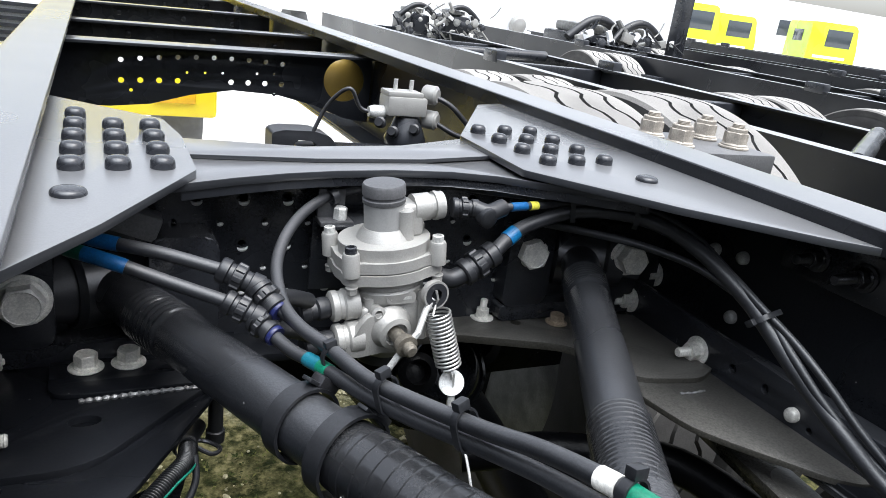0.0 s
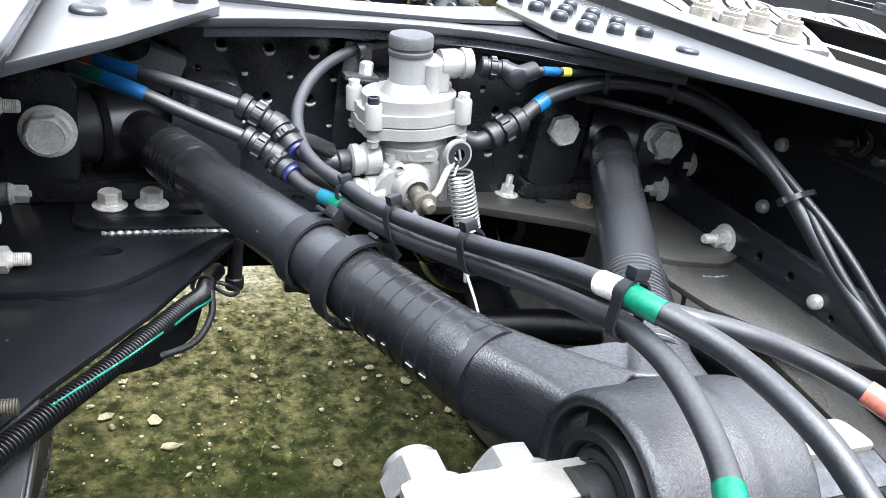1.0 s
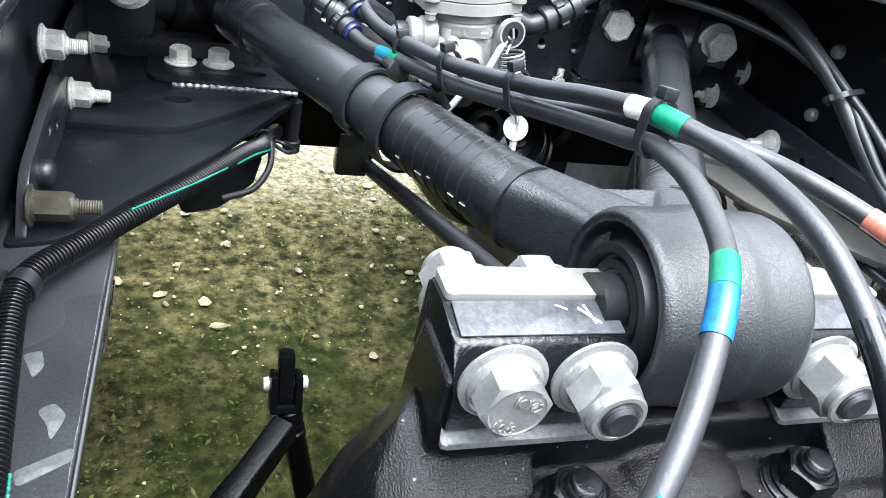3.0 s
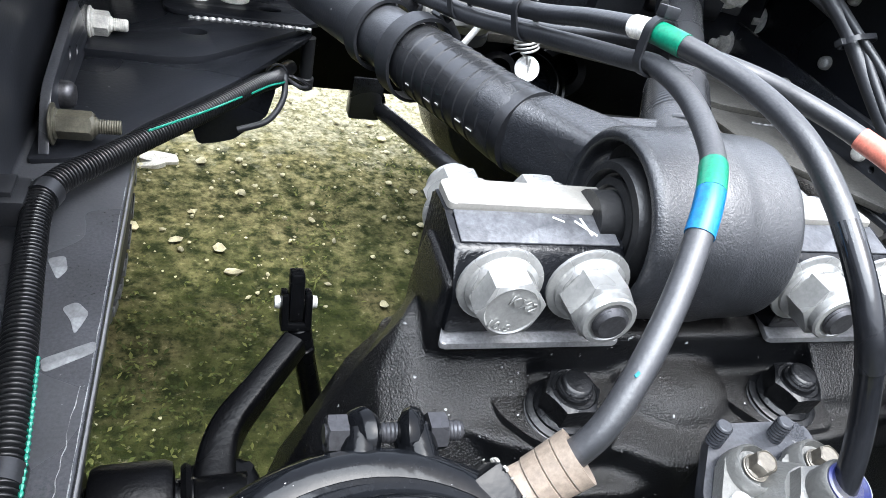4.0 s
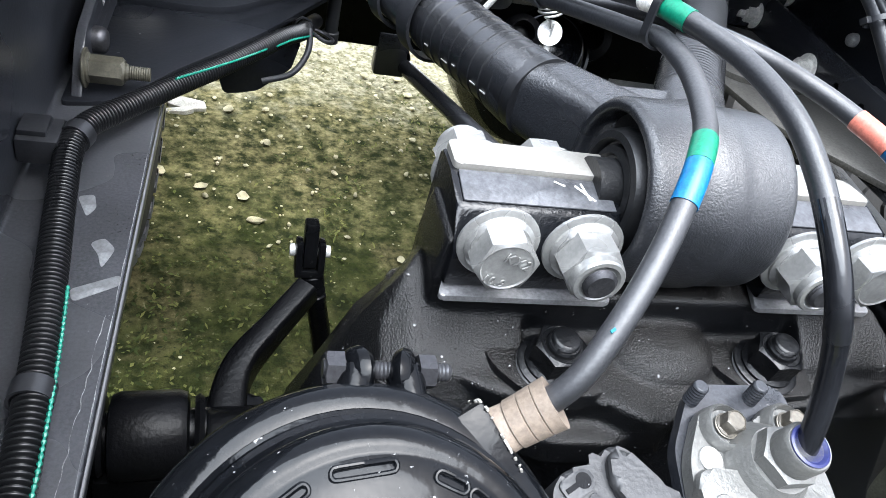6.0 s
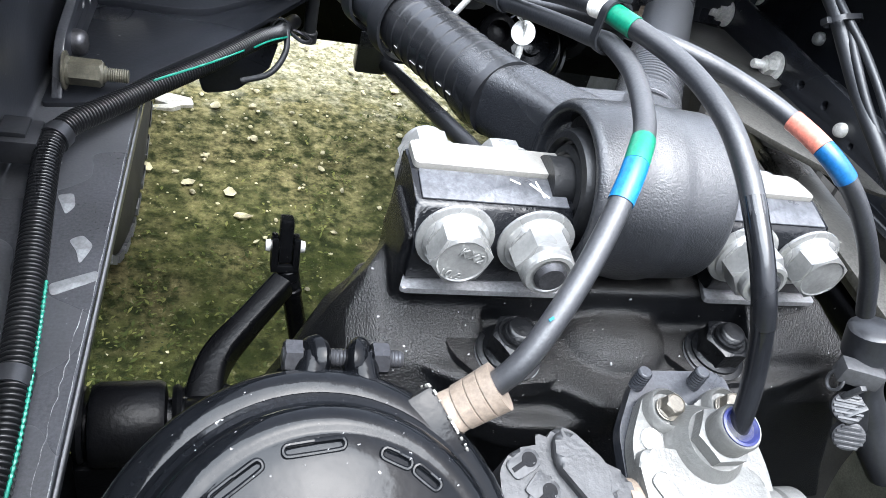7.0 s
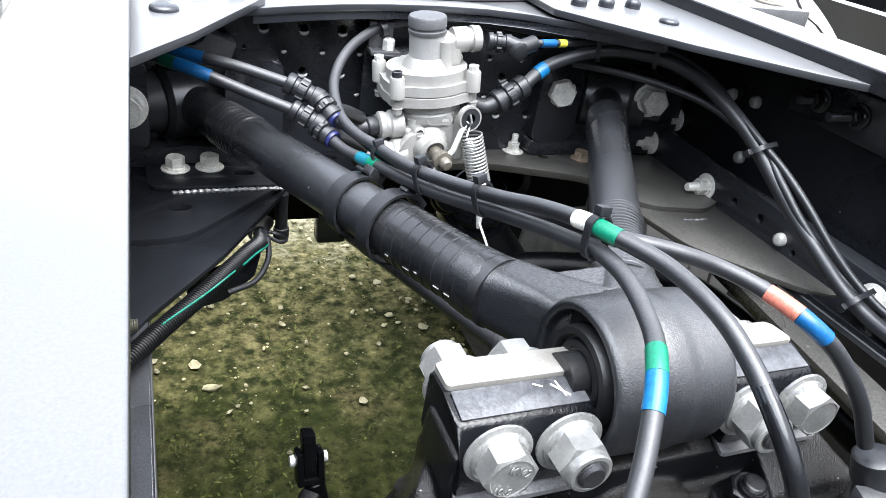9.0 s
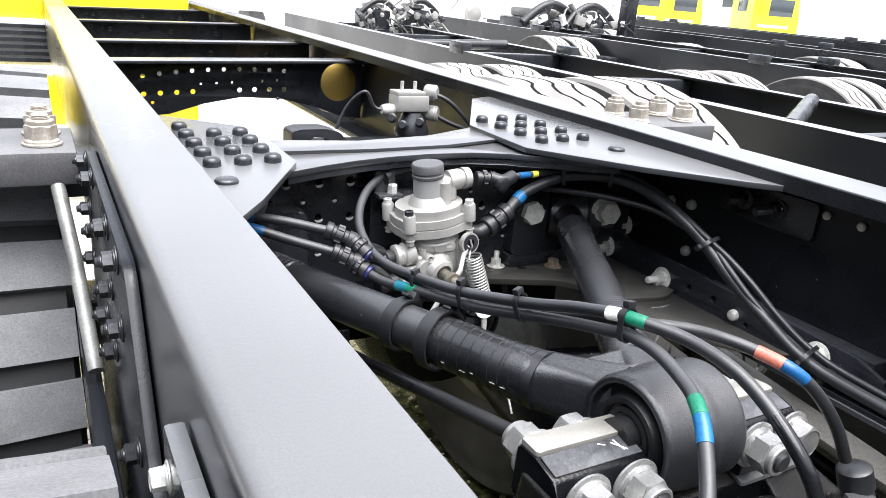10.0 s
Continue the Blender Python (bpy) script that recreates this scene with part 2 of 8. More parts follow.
def ground_material():
    m = bpy.data.materials.new("mossy_gravel")
    m.use_nodes = True
    nt = m.node_tree
    b = nt.nodes["Principled BSDF"]
    b.inputs["Roughness"].default_value = 0.95
    b.inputs["Specular IOR Level"].default_value = 0.15
    tc = nt.nodes.new("ShaderNodeTexCoord")

    def tex(scale, detail=6):
        n = nt.nodes.new("ShaderNodeTexNoise")
        n.inputs["Scale"].default_value = scale
        n.inputs["Detail"].default_value = detail
        n.inputs["Roughness"].default_value = 0.65
        nt.links.new(tc.outputs["Object"], n.inputs["Vector"])
        return n

    big, mid, fine, clump = tex(2.6), tex(11), tex(55, 8), tex(21, 6)

    def mixed(fac, a, b2, lo, hi):
        mr = nt.nodes.new("ShaderNodeMapRange")
        mr.inputs["From Min"].default_value = lo
        mr.inputs["From Max"].default_value = hi
        nt.links.new(fac, mr.inputs["Value"])
        mx = nt.nodes.new("ShaderNodeMix")
        mx.data_type = "RGBA"
        nt.links.new(mr.outputs[0], mx.inputs["Factor"])
        for key, v in (("A", a), ("B", b2)):
            if isinstance(v, tuple):
                mx.inputs[key].default_value = (*v, 1)
            else:
                nt.links.new(v, mx.inputs[key])
        return mx.outputs["Result"]

    moss = mixed(mid.outputs["Fac"], (0.024, 0.031, 0.007), (0.090, 0.092, 0.030), 0.38, 0.66)
    soil = mixed(fine.outputs["Fac"], (0.046, 0.041, 0.018), (0.19, 0.158, 0.075), 0.35, 0.7)
    base = mixed(big.outputs["Fac"], moss, soil, 0.50, 0.66)
    grit = mixed(fine.outputs["Fac"], base, (0.26, 0.24, 0.14), 0.61, 0.74)
    dark = mixed(fine.outputs["Fac"], (0.018, 0.022, 0.008), grit, 0.33, 0.47)
    dark = mixed(clump.outputs["Fac"], (0.016, 0.021, 0.006), dark, 0.36, 0.52)
    # beyond the mossy strip under the chassis: soil with more sky light painted in, then pale concrete yard
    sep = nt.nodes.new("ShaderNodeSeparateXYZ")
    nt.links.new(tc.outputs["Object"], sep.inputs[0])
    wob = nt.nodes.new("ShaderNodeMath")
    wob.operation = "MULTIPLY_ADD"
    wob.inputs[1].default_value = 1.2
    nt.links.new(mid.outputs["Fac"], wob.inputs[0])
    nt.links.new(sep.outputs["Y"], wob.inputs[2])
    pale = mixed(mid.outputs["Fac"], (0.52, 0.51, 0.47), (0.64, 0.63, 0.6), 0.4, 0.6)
    skylit_soil = mixed(fine.outputs["Fac"], (0.10, 0.095, 0.045), (0.46, 0.43, 0.31), 0.36, 0.66)
    paler_soil = mixed(fine.outputs["Fac"], (0.075, 0.070, 0.026), (0.30, 0.265, 0.13), 0.36, 0.66)
    paler_soil = mixed(clump.outputs["Fac"], dark, paler_soil, 0.40, 0.58)
    half = mixed(wob.outputs[0], dark, paler_soil, 1.70, 2.30)
    near = mixed(wob.outputs[0], half, skylit_soil, 2.35, 2.75)
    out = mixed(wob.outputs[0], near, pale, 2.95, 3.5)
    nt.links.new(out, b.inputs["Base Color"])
    bp = nt.nodes.new("ShaderNodeBump")
    bp.inputs["Strength"].default_value = 0.9
    bp.inputs["Distance"].default_value = 0.012
    nt.links.new(fine.outputs["Fac"], bp.inputs["Height"])
    nt.links.new(bp.outputs[0], b.inputs["Normal"])
    return m


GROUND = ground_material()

# ---- builders ----
WORLD = {}


def axis_frame(p, axis, up=(0, 0, 1)):
    """A pose at p whose local z points along axis."""
    z = Vector(axis).normalized()
    u = Vector(up)
    if abs(z.dot(u)) > 0.97:
        u = Vector((0, 1, 0))
    x = u.cross(z).normalized()
    y = z.cross(x)
    m = Matrix((x, y, z)).transposed().to_4x4()
    m.translation = Vector(p)
    return m


def lathe(bm, prof, m=Matrix(), seg=28, caps=True):
    rings = []
    for r, h in prof:
        rings.append([bm.verts.new(m @ Vector((r * math.cos(2 * math.pi * k / seg), r * math.sin(2 * math.pi * k / seg), h))) for k in range(seg)])
    for a, b in zip(rings, rings[1:]):
        for k in range(seg):
            bm.faces.new((a[k], a[(k + 1) % seg], b[(k + 1) % seg], b[k]))
    if caps:
        bm.faces.new(rings[0][::-1])
        bm.faces.new(rings[-1])
    return bm


def spline(pts, n=8):
    """Points of a smooth curve through pts."""
    p = [Vector(v) for v in pts]
    if len(p) < 3:
        return [p[0].lerp(p[1], k / n) for k in range(n + 1)]
    p = [2 * p[0] - p[1], *p, 2 * p[-1] - p[-2]]
    out = []
    for a, b, c, d in zip(p, p[1:], p[2:], p[3:]):
        for k in range(n):
            t = k / n
            out.append(0.5 * (2 * b + (c - a) * t + (2 * a - 5 * b + 4 * c - d) * t * t + (3 * b - a - 3 * c + d) * t ** 3))
    out.append(p[-2].copy())
    return out


def sweep(bm, path, radius, seg=12, caps=True, profile=None):
    """A tube along a dense path; radius a number or a function of the length so far."""
    path = [Vector(v) for v in path]
    t0 = (path[1] - path[0]).normalized()
    x = t0.orthogonal().normalized()
    rings, length = [], 0.0
    for k, q in enumerate(path):
        t = (path[min(k + 1, len(path) - 1)] - path[max(k - 1, 0)]).normalized()
        x = (x - t * x.dot(t)).normalized()
        y = t.cross(x)
        if k:
            length += (q - path[k - 1]).length
        r = radius(length) if callable(radius) else radius
        rings.append([bm.verts.new(q + r * (math.cos(2 * math.pi * j / seg) * x + math.sin(2 * math.pi * j / seg) * y)) for j in range(seg)])
    for a, b in zip(rings, rings[1:]):
        for j in range(seg):
            bm.faces.new((a[j], a[(j + 1) % seg], b[(j + 1) % seg], b[j]))
    if caps:
        bm.faces.new(rings[0][::-1])
        bm.faces.new(rings[-1])
    return bm


def box(bm, m, sx, sy, sz, bevel=0.0, seg=2):
    part_bm = bmesh.new()
    bmesh.ops.create_cube(part_bm, size=1.0, matrix=Matrix.Diagonal((sx, sy, sz, 1)))
    if bevel:
        bmesh.ops.bevel(part_bm, geom=part_bm.edges[:], offset=bevel, segments=seg, profile=0.6, affect="EDGES")
    return merge(bm, part_bm, m)


def merge(bm, other, m=Matrix()):
    vs = {v: bm.verts.new(m @ v.co) for v in other.verts}
    for face in other.faces:
        bm.faces.new([vs[v] for v in face.verts])
    other.free()
    return bm


def prism(bm, outline, z0, z1, m=Matrix(), bevel=0.0, seg=2):
    """A polygon in the local xy plane, raised from z0 to z1."""
    p = bmesh.new()
    low = [p.verts.new((x, y, z0)) for x, y in outline]
    high = [p.verts.new((x, y, z1)) for x, y in outline]
    p.faces.new(low[::-1])
    p.faces.new(high)
    n = len(outline)
    for k in range(n):
        p.faces.new((low[k], low[(k + 1) % n], high[(k + 1) % n], high[k]))
    if bevel:
        edges = [e for e in p.edges if abs(e.verts[0].co.z - e.verts[1].co.z) < 1e-6]
        bmesh.ops.bevel(p, geom=edges, offset=bevel, segments=seg, profile=0.6, affect="EDGES")
    return merge(bm, p, m)


def rounded(outline, r, n=4):
    """An outline with its corners rounded; r a number or one a corner."""
    out = []
    k = len(outline)
    for i in range(k):
        a, b, c = (Vector(outline[(i + d) % k]) for d in (-1, 0, 1))
        ri = r[i] if isinstance(r, (list, tuple)) else r
        u, v = (a - b), (c - b)
        cut = min(ri, 0.45 * u.length, 0.45 * v.length)
        if cut < 1e-5:
            out.append(tuple(b))
            continue
        p, q = b + u.normalized() * cut, b + v.normalized() * cut
        for j in range(n + 1):
            t = j / n
            w = (1 - t) ** 2 * p + 2 * t * (1 - t) * b + t * t * q
            out.append((w.x, w.y))
    return out


def circle(x, y, r, n=16, sy=1.0):
    return [(x + r * math.cos(2 * math.pi * k / n), y + r * sy * math.sin(2 * math.pi * k / n)) for k in range(n)]


def plate(outline, holes, thick, m=Matrix(), bevel=0.0006):
    """A sheet with real holes, in its local xy plane, its upper face at local z = 0."""
    cu = bpy.data.curves.new("sheet", "CURVE")
    cu.dimensions, cu.fill_mode = "2D", "BOTH"
    cu.extrude, cu.bevel_depth, cu.bevel_resolution = thick / 2 - bevel, bevel, 1
    for ring in (outline, *holes):
        sp = cu.splines.new("POLY")
        sp.points.add(len(ring) - 1)
        for pt, (x, y) in zip(sp.points, ring):
            pt.co = (x, y, 0, 1)
        sp.use_cyclic_u = True
    ob = bpy.data.objects.new("sheet", cu)
    me = bpy.data.meshes.new_from_object(ob)
    bm = bmesh.new()
    bm.from_mesh(me)
    bmesh.ops.transform(bm, matrix=m @ Matrix.Translation((0, 0, -thick / 2)), verts=bm.verts[:])
    bpy.data.objects.remove(ob)
    bpy.data.curves.remove(cu)
    bpy.data.meshes.remove(me)
    bmesh.ops.remove_doubles(bm, verts=bm.verts[:], dist=1e-6)
    return bm


def thing(name, base, label, category, group="", kind=""):
    ob = new(name)
    ob.location = base
    ob.empty_display_size = 0.05
    WORLD[ob] = Matrix.Translation(base)
    return tagged(ob, label, category, group, kind)


def finish(bm, name, mat, flat=False, angle=38):
    bmesh.ops.recalc_face_normals(bm, faces=bm.faces[:])
    if not flat:
        lim = radians(angle)
        for face in bm.faces:
            face.smooth = True
        for e in bm.edges:
            if len(e.link_faces) == 2 and e.calc_face_angle(0) > lim:
                e.smooth = False
    me = bpy.data.meshes.new(name)
    bm.to_mesh(me)
    bm.free()
    me.materials.append(mat)
    return me


def put(name, me, m, parent=None, label=""):
    """A mesh as one object at the world pose m, under parent."""
    ob = new(name, me)
    if parent is not None:
        ob.parent = parent
        ob.matrix_parent_inverse = WORLD[parent].inverted()
    ob.matrix_basis = m
    WORLD[ob] = m.copy()
    if label:
        ob["label"] = label
    return ob


def part(name, bm, mat, parent=None, label="", angle=38):
    """A bmesh in world coordinates as one object, its origin at its middle."""
    lo = Vector([min(v.co[k] for v in bm.verts) for k in range(3)])
    hi = Vector([max(v.co[k] for v in bm.verts) for k in range(3)])
    c = (lo + hi) / 2
    bmesh.ops.translate(bm, verts=bm.verts[:], vec=-c)
    return put(name, finish(bm, name, mat, angle=angle), Matrix.Translation(c), parent, label)


def solo(name, bm, mat, label, category, group="", kind="", angle=38):
    return tagged(part(name, bm, mat, angle=angle), label, category, group, kind)


BOLTS = {}


def hexagon(r):
    return [(r * math.cos(math.pi * k / 3), r * math.sin(math.pi * k / 3)) for k in range(6)]


def hex_bm(bm, af, h, z0=0.0, m=Matrix(), dome=0.0):
    """A hexagon head or nut with its chamfered top."""
    rc = af / math.sqrt(3)
    ri = af / 2 * 0.93
    seg = 36
    rings = []
    for r_in, z in ((None, z0), (None, z0 + h * 0.84), (ri, z0 + h), (ri * 0.94, z0 + h + dome)):
        ring = []
        for k in range(seg):
            a = 2 * math.pi * k / seg
            b = (a % (math.pi / 3)) - math.pi / 6
            rr = rc * math.cos(math.pi / 6) / math.cos(b) if r_in is None else r_in
            zz = z
            if r_in is None and z > z0:
                zz = z0 + h * (0.95 - 0.75 * max(0, rr - af / 2) / af)
            ring.append(bm.verts.new(m @ Vector((rr * math.cos(a), rr * math.sin(a), zz))))
        rings.append(ring)
    for a, b in zip(rings, rings[1:]):
        for k in range(seg):
            bm.faces.new((a[k], a[(k + 1) % seg], b[(k + 1) % seg], b[k]))
    bm.faces.new(rings[0][::-1])
    bm.faces.new(rings[-1])
    return bm


def threaded(bm, r, h, z0, m=Matrix(), pitch=0.002, seg=18):
    """A stud end with thread ridges."""
    prof, z = [], z0
    while z < z0 + h - pitch:
        prof += [(r * 0.9, z), (r, z + pitch * 0.5)]
        z += pitch
    prof += [(r * 0.9, z), (r * 0.78, z0 + h)]
    return lathe(bm, prof, m, seg)


def bolt(parent, p, axis, af=0.024, head=0.012, stud=0.0, washer=1.0, mat=None, name="bolt", label="", turn=0.0, flange=True):
    """A bolt head or a nut with its stud, on a washer of its own, seated at p and pointing along axis."""
    mat = mat or ZINC
    key = (af, head, stud, washer, mat.name, flange)
    if key not in BOLTS:
        b1 = bmesh.new()
        w = 0.13 * af if washer else 0
        if flange:
            lathe(b1, [(af * 0.62, w), (af * 0.62, w + af * 0.06), (af * 0.54, w + af * 0.13)], seg=30)
        hex_bm(b1, af, head, w + (af * 0.1 if flange else 0), dome=-0.0006)
        if stud:
            k = 0.475 if af > 0.028 else 0.36
            top = 0.24 if af > 0.028 else 0.16
            lathe(b1, [(af * k, w + head), (af * k, w + head + af * top), (af * (k - 0.03), w + head + af * (top + 0.04)), (af * (k - 0.10), w + head + af * (top + 0.05)), (af * 0.33, w + head + af * (top + 0.01)), (af * 0.31, w + head + af * top)], seg=28)
            b3 = bmesh.new()
            threaded(b3, af * 0.3, stud, w + head + af * top, pitch=max(0.0016, af * 0.06))
            me3 = finish(b3, "stud", STUD if mat is ZINC else mat)
        else:
            me3 = None
        me1 = finish(b1, name, mat, angle=18)
        me2 = None
        if washer:
            b2 = bmesh.new()
            lathe(b2, [(af * 0.7 * washer, 0), (af * 0.74 * washer, w * 0.3), (af * 0.74 * washer, w * 0.75), (af * 0.68 * washer, w)], seg=30)
            me2 = finish(b2, "washer", mat)
        BOLTS[key] = (me1, me2, me3)
    me1, me2, me3 = BOLTS[key]
    m = axis_frame(p, axis) @ pose(0, 0, 0, 0, 0, turn)
    ob = put(name, me1, m, parent, label)
    if me2:
        put("washer", me2, m, ob)
    if me3:
        put("stud", me3, m, ob)
    return ob


RIVETS = {}


def rivet(parent, p, axis=(0, 0, 1), r=0.0102, h=0.0115, mat=None):
    mat = mat or PAINT
    if (r, h, mat.name) not in RIVETS:
        b = bmesh.new()
        lathe(b, [(r, 0), (r * 1.0, h * 0.30), (r * 0.96, h * 0.55), (r * 0.86, h * 0.78), (r * 0.66, h * 0.93), (r * 0.36, h * 0.99), (r * 0.1, h)], seg=24)
        RIVETS[(r, h, mat.name)] = finish(b, "rivet", mat)
    return put("rivet", RIVETS[(r, h, mat.name)], axis_frame(p, axis), parent)


def band(bm, p, axis, r, width, thick, seg=28, m2=None):
    """A strap ring round an axis."""
    m = axis_frame(p, axis)
    prof = [(r, -width / 2), (r + thick, -width / 2), (r + thick, width / 2), (r, width / 2)]
    rings = []
    for k in range(seg):
        a = 2 * math.pi * k / seg
        rings.append([bm.verts.new(m @ Vector((rr * math.cos(a), rr * math.sin(a), z))) for rr, z in prof])
    for k in range(seg):
        a, b = rings[k], rings[(k + 1) % seg]
        for j in range(4):
            bm.faces.new((a[j], b[j], b[(j + 1) % 4], a[(j + 1) % 4]))
    return bm


# ---- ground ----
def build_ground():
    bm = bmesh.new()
    xs = [-400, -60, -12, -4] + [-2 + 0.05 * k for k in range(81)] + [4, 12, 60, 400]
    ys = [-400, -60, -10, -3] + [-1 + 0.05 * k for k in range(101)] + [6, 14, 60, 600]
    grid = []
    for x in xs:
        col = []
        for y in ys:
            near = abs(x) < 2.5 and -1.5 < y < 4.2
            z = 0.012 * noise.fractal(Vector((x * 3, y * 3, 0)), 0.9, 2.1, 4) if near else 0.0
            col.append(bm.verts.new((x, y, z - 0.006)))
        grid.append(col)
    for a, b in zip(grid, grid[1:]):
        for k in range(len(ys) - 1):
            bm.faces.new((a[k], b[k], b[k + 1], a[k + 1]))
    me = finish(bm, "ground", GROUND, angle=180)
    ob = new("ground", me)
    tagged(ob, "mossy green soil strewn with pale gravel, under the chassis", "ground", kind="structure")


build_ground()


def stone_mesh(bm, c, r, rng):
    seg, rings = 6, []
    sx, sy, sz = r * rng.uniform(0.7, 1.3), r * rng.uniform(0.6, 1.1), r * rng.uniform(0.35, 0.65)
    rot = rng.uniform(0, 6.28)
    for h, k in ((-0.7, 0.7), (0.1, 1.0), (0.75, 0.6)):
        ring = []
        for j in range(seg):
            a = 2 * math.pi * (j + 0.35 * rng.random()) / seg + rot
            q = k * rng.uniform(0.65, 1.2)
            x, y = q * sx * math.cos(a), q * sy * math.sin(a)
            ring.append(bm.verts.new((c[0] + x * math.cos(rot) - y * math.sin(rot), c[1] + x * math.sin(rot) + y * math.cos(rot), c[2] + h * sz)))
        rings.append(ring)
    for a, b in zip(rings, rings[1:]):
        for j in range(seg):
            bm.faces.new((a[j], a[(j + 1) % seg], b[(j + 1) % seg], b[j]))
    bm.faces.new(rings[-1])


def build_gravel():
    rng = random.Random(5)
    bm = bmesh.new()
    for k in range(15000):
        x, y = rng.uniform(-1.3, 1.5), rng.uniform(-0.3, 3.4)
        dense = noise.noise(Vector((x * 1.7, y * 1.7, 4.2))) + 0.5 * noise.noise(Vector((x * 6, y * 6, 1.2))) + min(0.25, 0.22 * y - 0.28)
        if dense < rng.uniform(-0.35, 0.45):
            continue
        r = min(0.019, 0.0062 * math.exp(rng.gauss(0.15, 0.5))) if k % 4 == 0 else min(0.006, 0.0026 * math.exp(rng.gauss(0.1, 0.4)))
        if (k % 4 and k % 3) or (k % 4 == 0 and y < 1.2 and k % 3):
            continue
        stone_mesh(bm, (x, y, 0.004), r, rng)
    solo("gravel", bm, STONE, "loose pale gravel stones scattered on the mossy soil", "gravel", kind="stuff")


build_gravel()


def build_chunk():
    bm = bmesh.new()
    prism(bm, rounded([(-0.055, -0.012), (0.0, -0.030), (0.055, -0.016), (0.048, 0.018), (-0.020, 0.030), (-0.050, 0.014)], 0.006), 0.0, 0.014, Matrix.Translation((-0.437, 1.735, -0.003)) @ Matrix.Rotation(0.10, 4, "X"), bevel=0.002)
    prism(bm, rounded([(-0.045, -0.010), (0.01, -0.016), (0.038, -0.006), (0.02, 0.010), (-0.040, 0.008)], 0.003), 0.0, 0.012, Matrix.Translation((-0.452, 1.698, -0.003)) @ Matrix.Rotation(-0.15, 4, "Y"), bevel=0.002)
    for v in bm.verts:
        v.co += 0.003 * noise.noise_vector(v.co * 40)
    solo("concrete_chunk", bm, CONCRETE, "flat pale chunk of broken concrete on the soil", "stone")


build_chunk()


def moss_material():
    m = bpy.data.materials.new("moss_leaves")
    m.use_nodes = True
    nt = m.node_tree
    b = nt.nodes["Principled BSDF"]
    b.inputs["Roughness"].default_value = 0.75
    b.inputs["Specular IOR Level"].default_value = 0.2
    geo = nt.nodes.new("ShaderNodeNewGeometry")
    ramp = nt.nodes.new("ShaderNodeValToRGB")
    ramp.color_ramp.elements[0].color = (0.018, 0.027, 0.005, 1)
    ramp.color_ramp.elements[1].color = (0.15, 0.15, 0.045, 1)
    mid = ramp.color_ramp.elements.new(0.55)
    mid.color = (0.065, 0.08, 0.018, 1)
    nt.links.new(geo.outputs["Random Per Island"], ramp.inputs["Fac"])
    nt.links.new(ramp.outputs["Color"], b.inputs["Base Color"])
    return m


def build_moss():
    """Low moss and weed leaves, in uneven clumps."""
    rng = random.Random(11)
    verts, faces = [], []
    for _ in range(26000):
        x, y = rng.uniform(-1.1, 1.1), rng.uniform(-0.3, 2.1)
        d = noise.noise(Vector((x * 2.1, y * 2.1, 7.7))) + 0.8 * noise.noise(Vector((x * 13, y * 13, 2.0)))
        if d < rng.uniform(-0.25, 0.55) + max(0, y - 1.0) * 0.5:
            continue
        a, l, w = rng.uniform(0, 6.283), rng.uniform(0.005, 0.019), rng.uniform(0.004, 0.010)
        tilt, z = rng.uniform(0.05, 0.7), 0.002 + 0.012 * max(0, d)
        c, s2 = math.cos(a), math.sin(a)
        n = len(verts)
        for u, v in ((0, 0), (0.5, -0.5), (1, 0), (0.5, 0.5)):
            verts.append((x + c * u * l - s2 * v * w, y + s2 * u * l + c * v * w, z + tilt * u * l + (0.0012 if v else 0)))
        faces += [(n, n + 1, n + 2), (n, n + 2, n + 3)]
    me = bpy.data.meshes.new("moss")
    me.from_pydata(verts, [], faces)
    me.materials.append(moss_material())
    ob = new("moss", me)
    tagged(ob, "low green moss and weed leaves over the soil", "moss", kind="stuff")


build_moss()


# ---- frame rails ----
ZT, ZG, ZB = 1.141, 1.125, 0.885
TILT = 0.031    # the cross member falls a little towards one rail
Y0, Y1 = -2.6, 6.2


def rail_outline(s, xo, xi, zb, zt, t, r):
    """A channel's section in x and z, its web outside; s: side."""
    pts = [(xi, zt), (xo, zt), (xo, zb), (xi, zb), (xi, zb + t), (xo - t, zb + t), (xo - t, zt - t), (xi, zt - t)]
    rr = [0.002, r, r, 0.002, 0.002, r * 0.5, r * 0.5, 0.002]
    o = rounded(pts, rr, 5)
    return [(s * x, z) for x, z in o]


def extrude_y(bm, outline, y0, y1):
    n = len(outline)
    ys = [y0 + (y1 - y0) * k / 12 for k in range(13)]
    rings = [[bm.verts.new((x, y, z)) for x, z in outline] for y in ys]
    for a, b in zip(rings, rings[1:]):
        for k in range(n):
            bm.faces.new((a[k], a[(k + 1) % n], b[(k + 1) % n], b[k]))
    bm.faces.new(rings[0])
    bm.faces.new(rings[-1][::-1])
    return bm


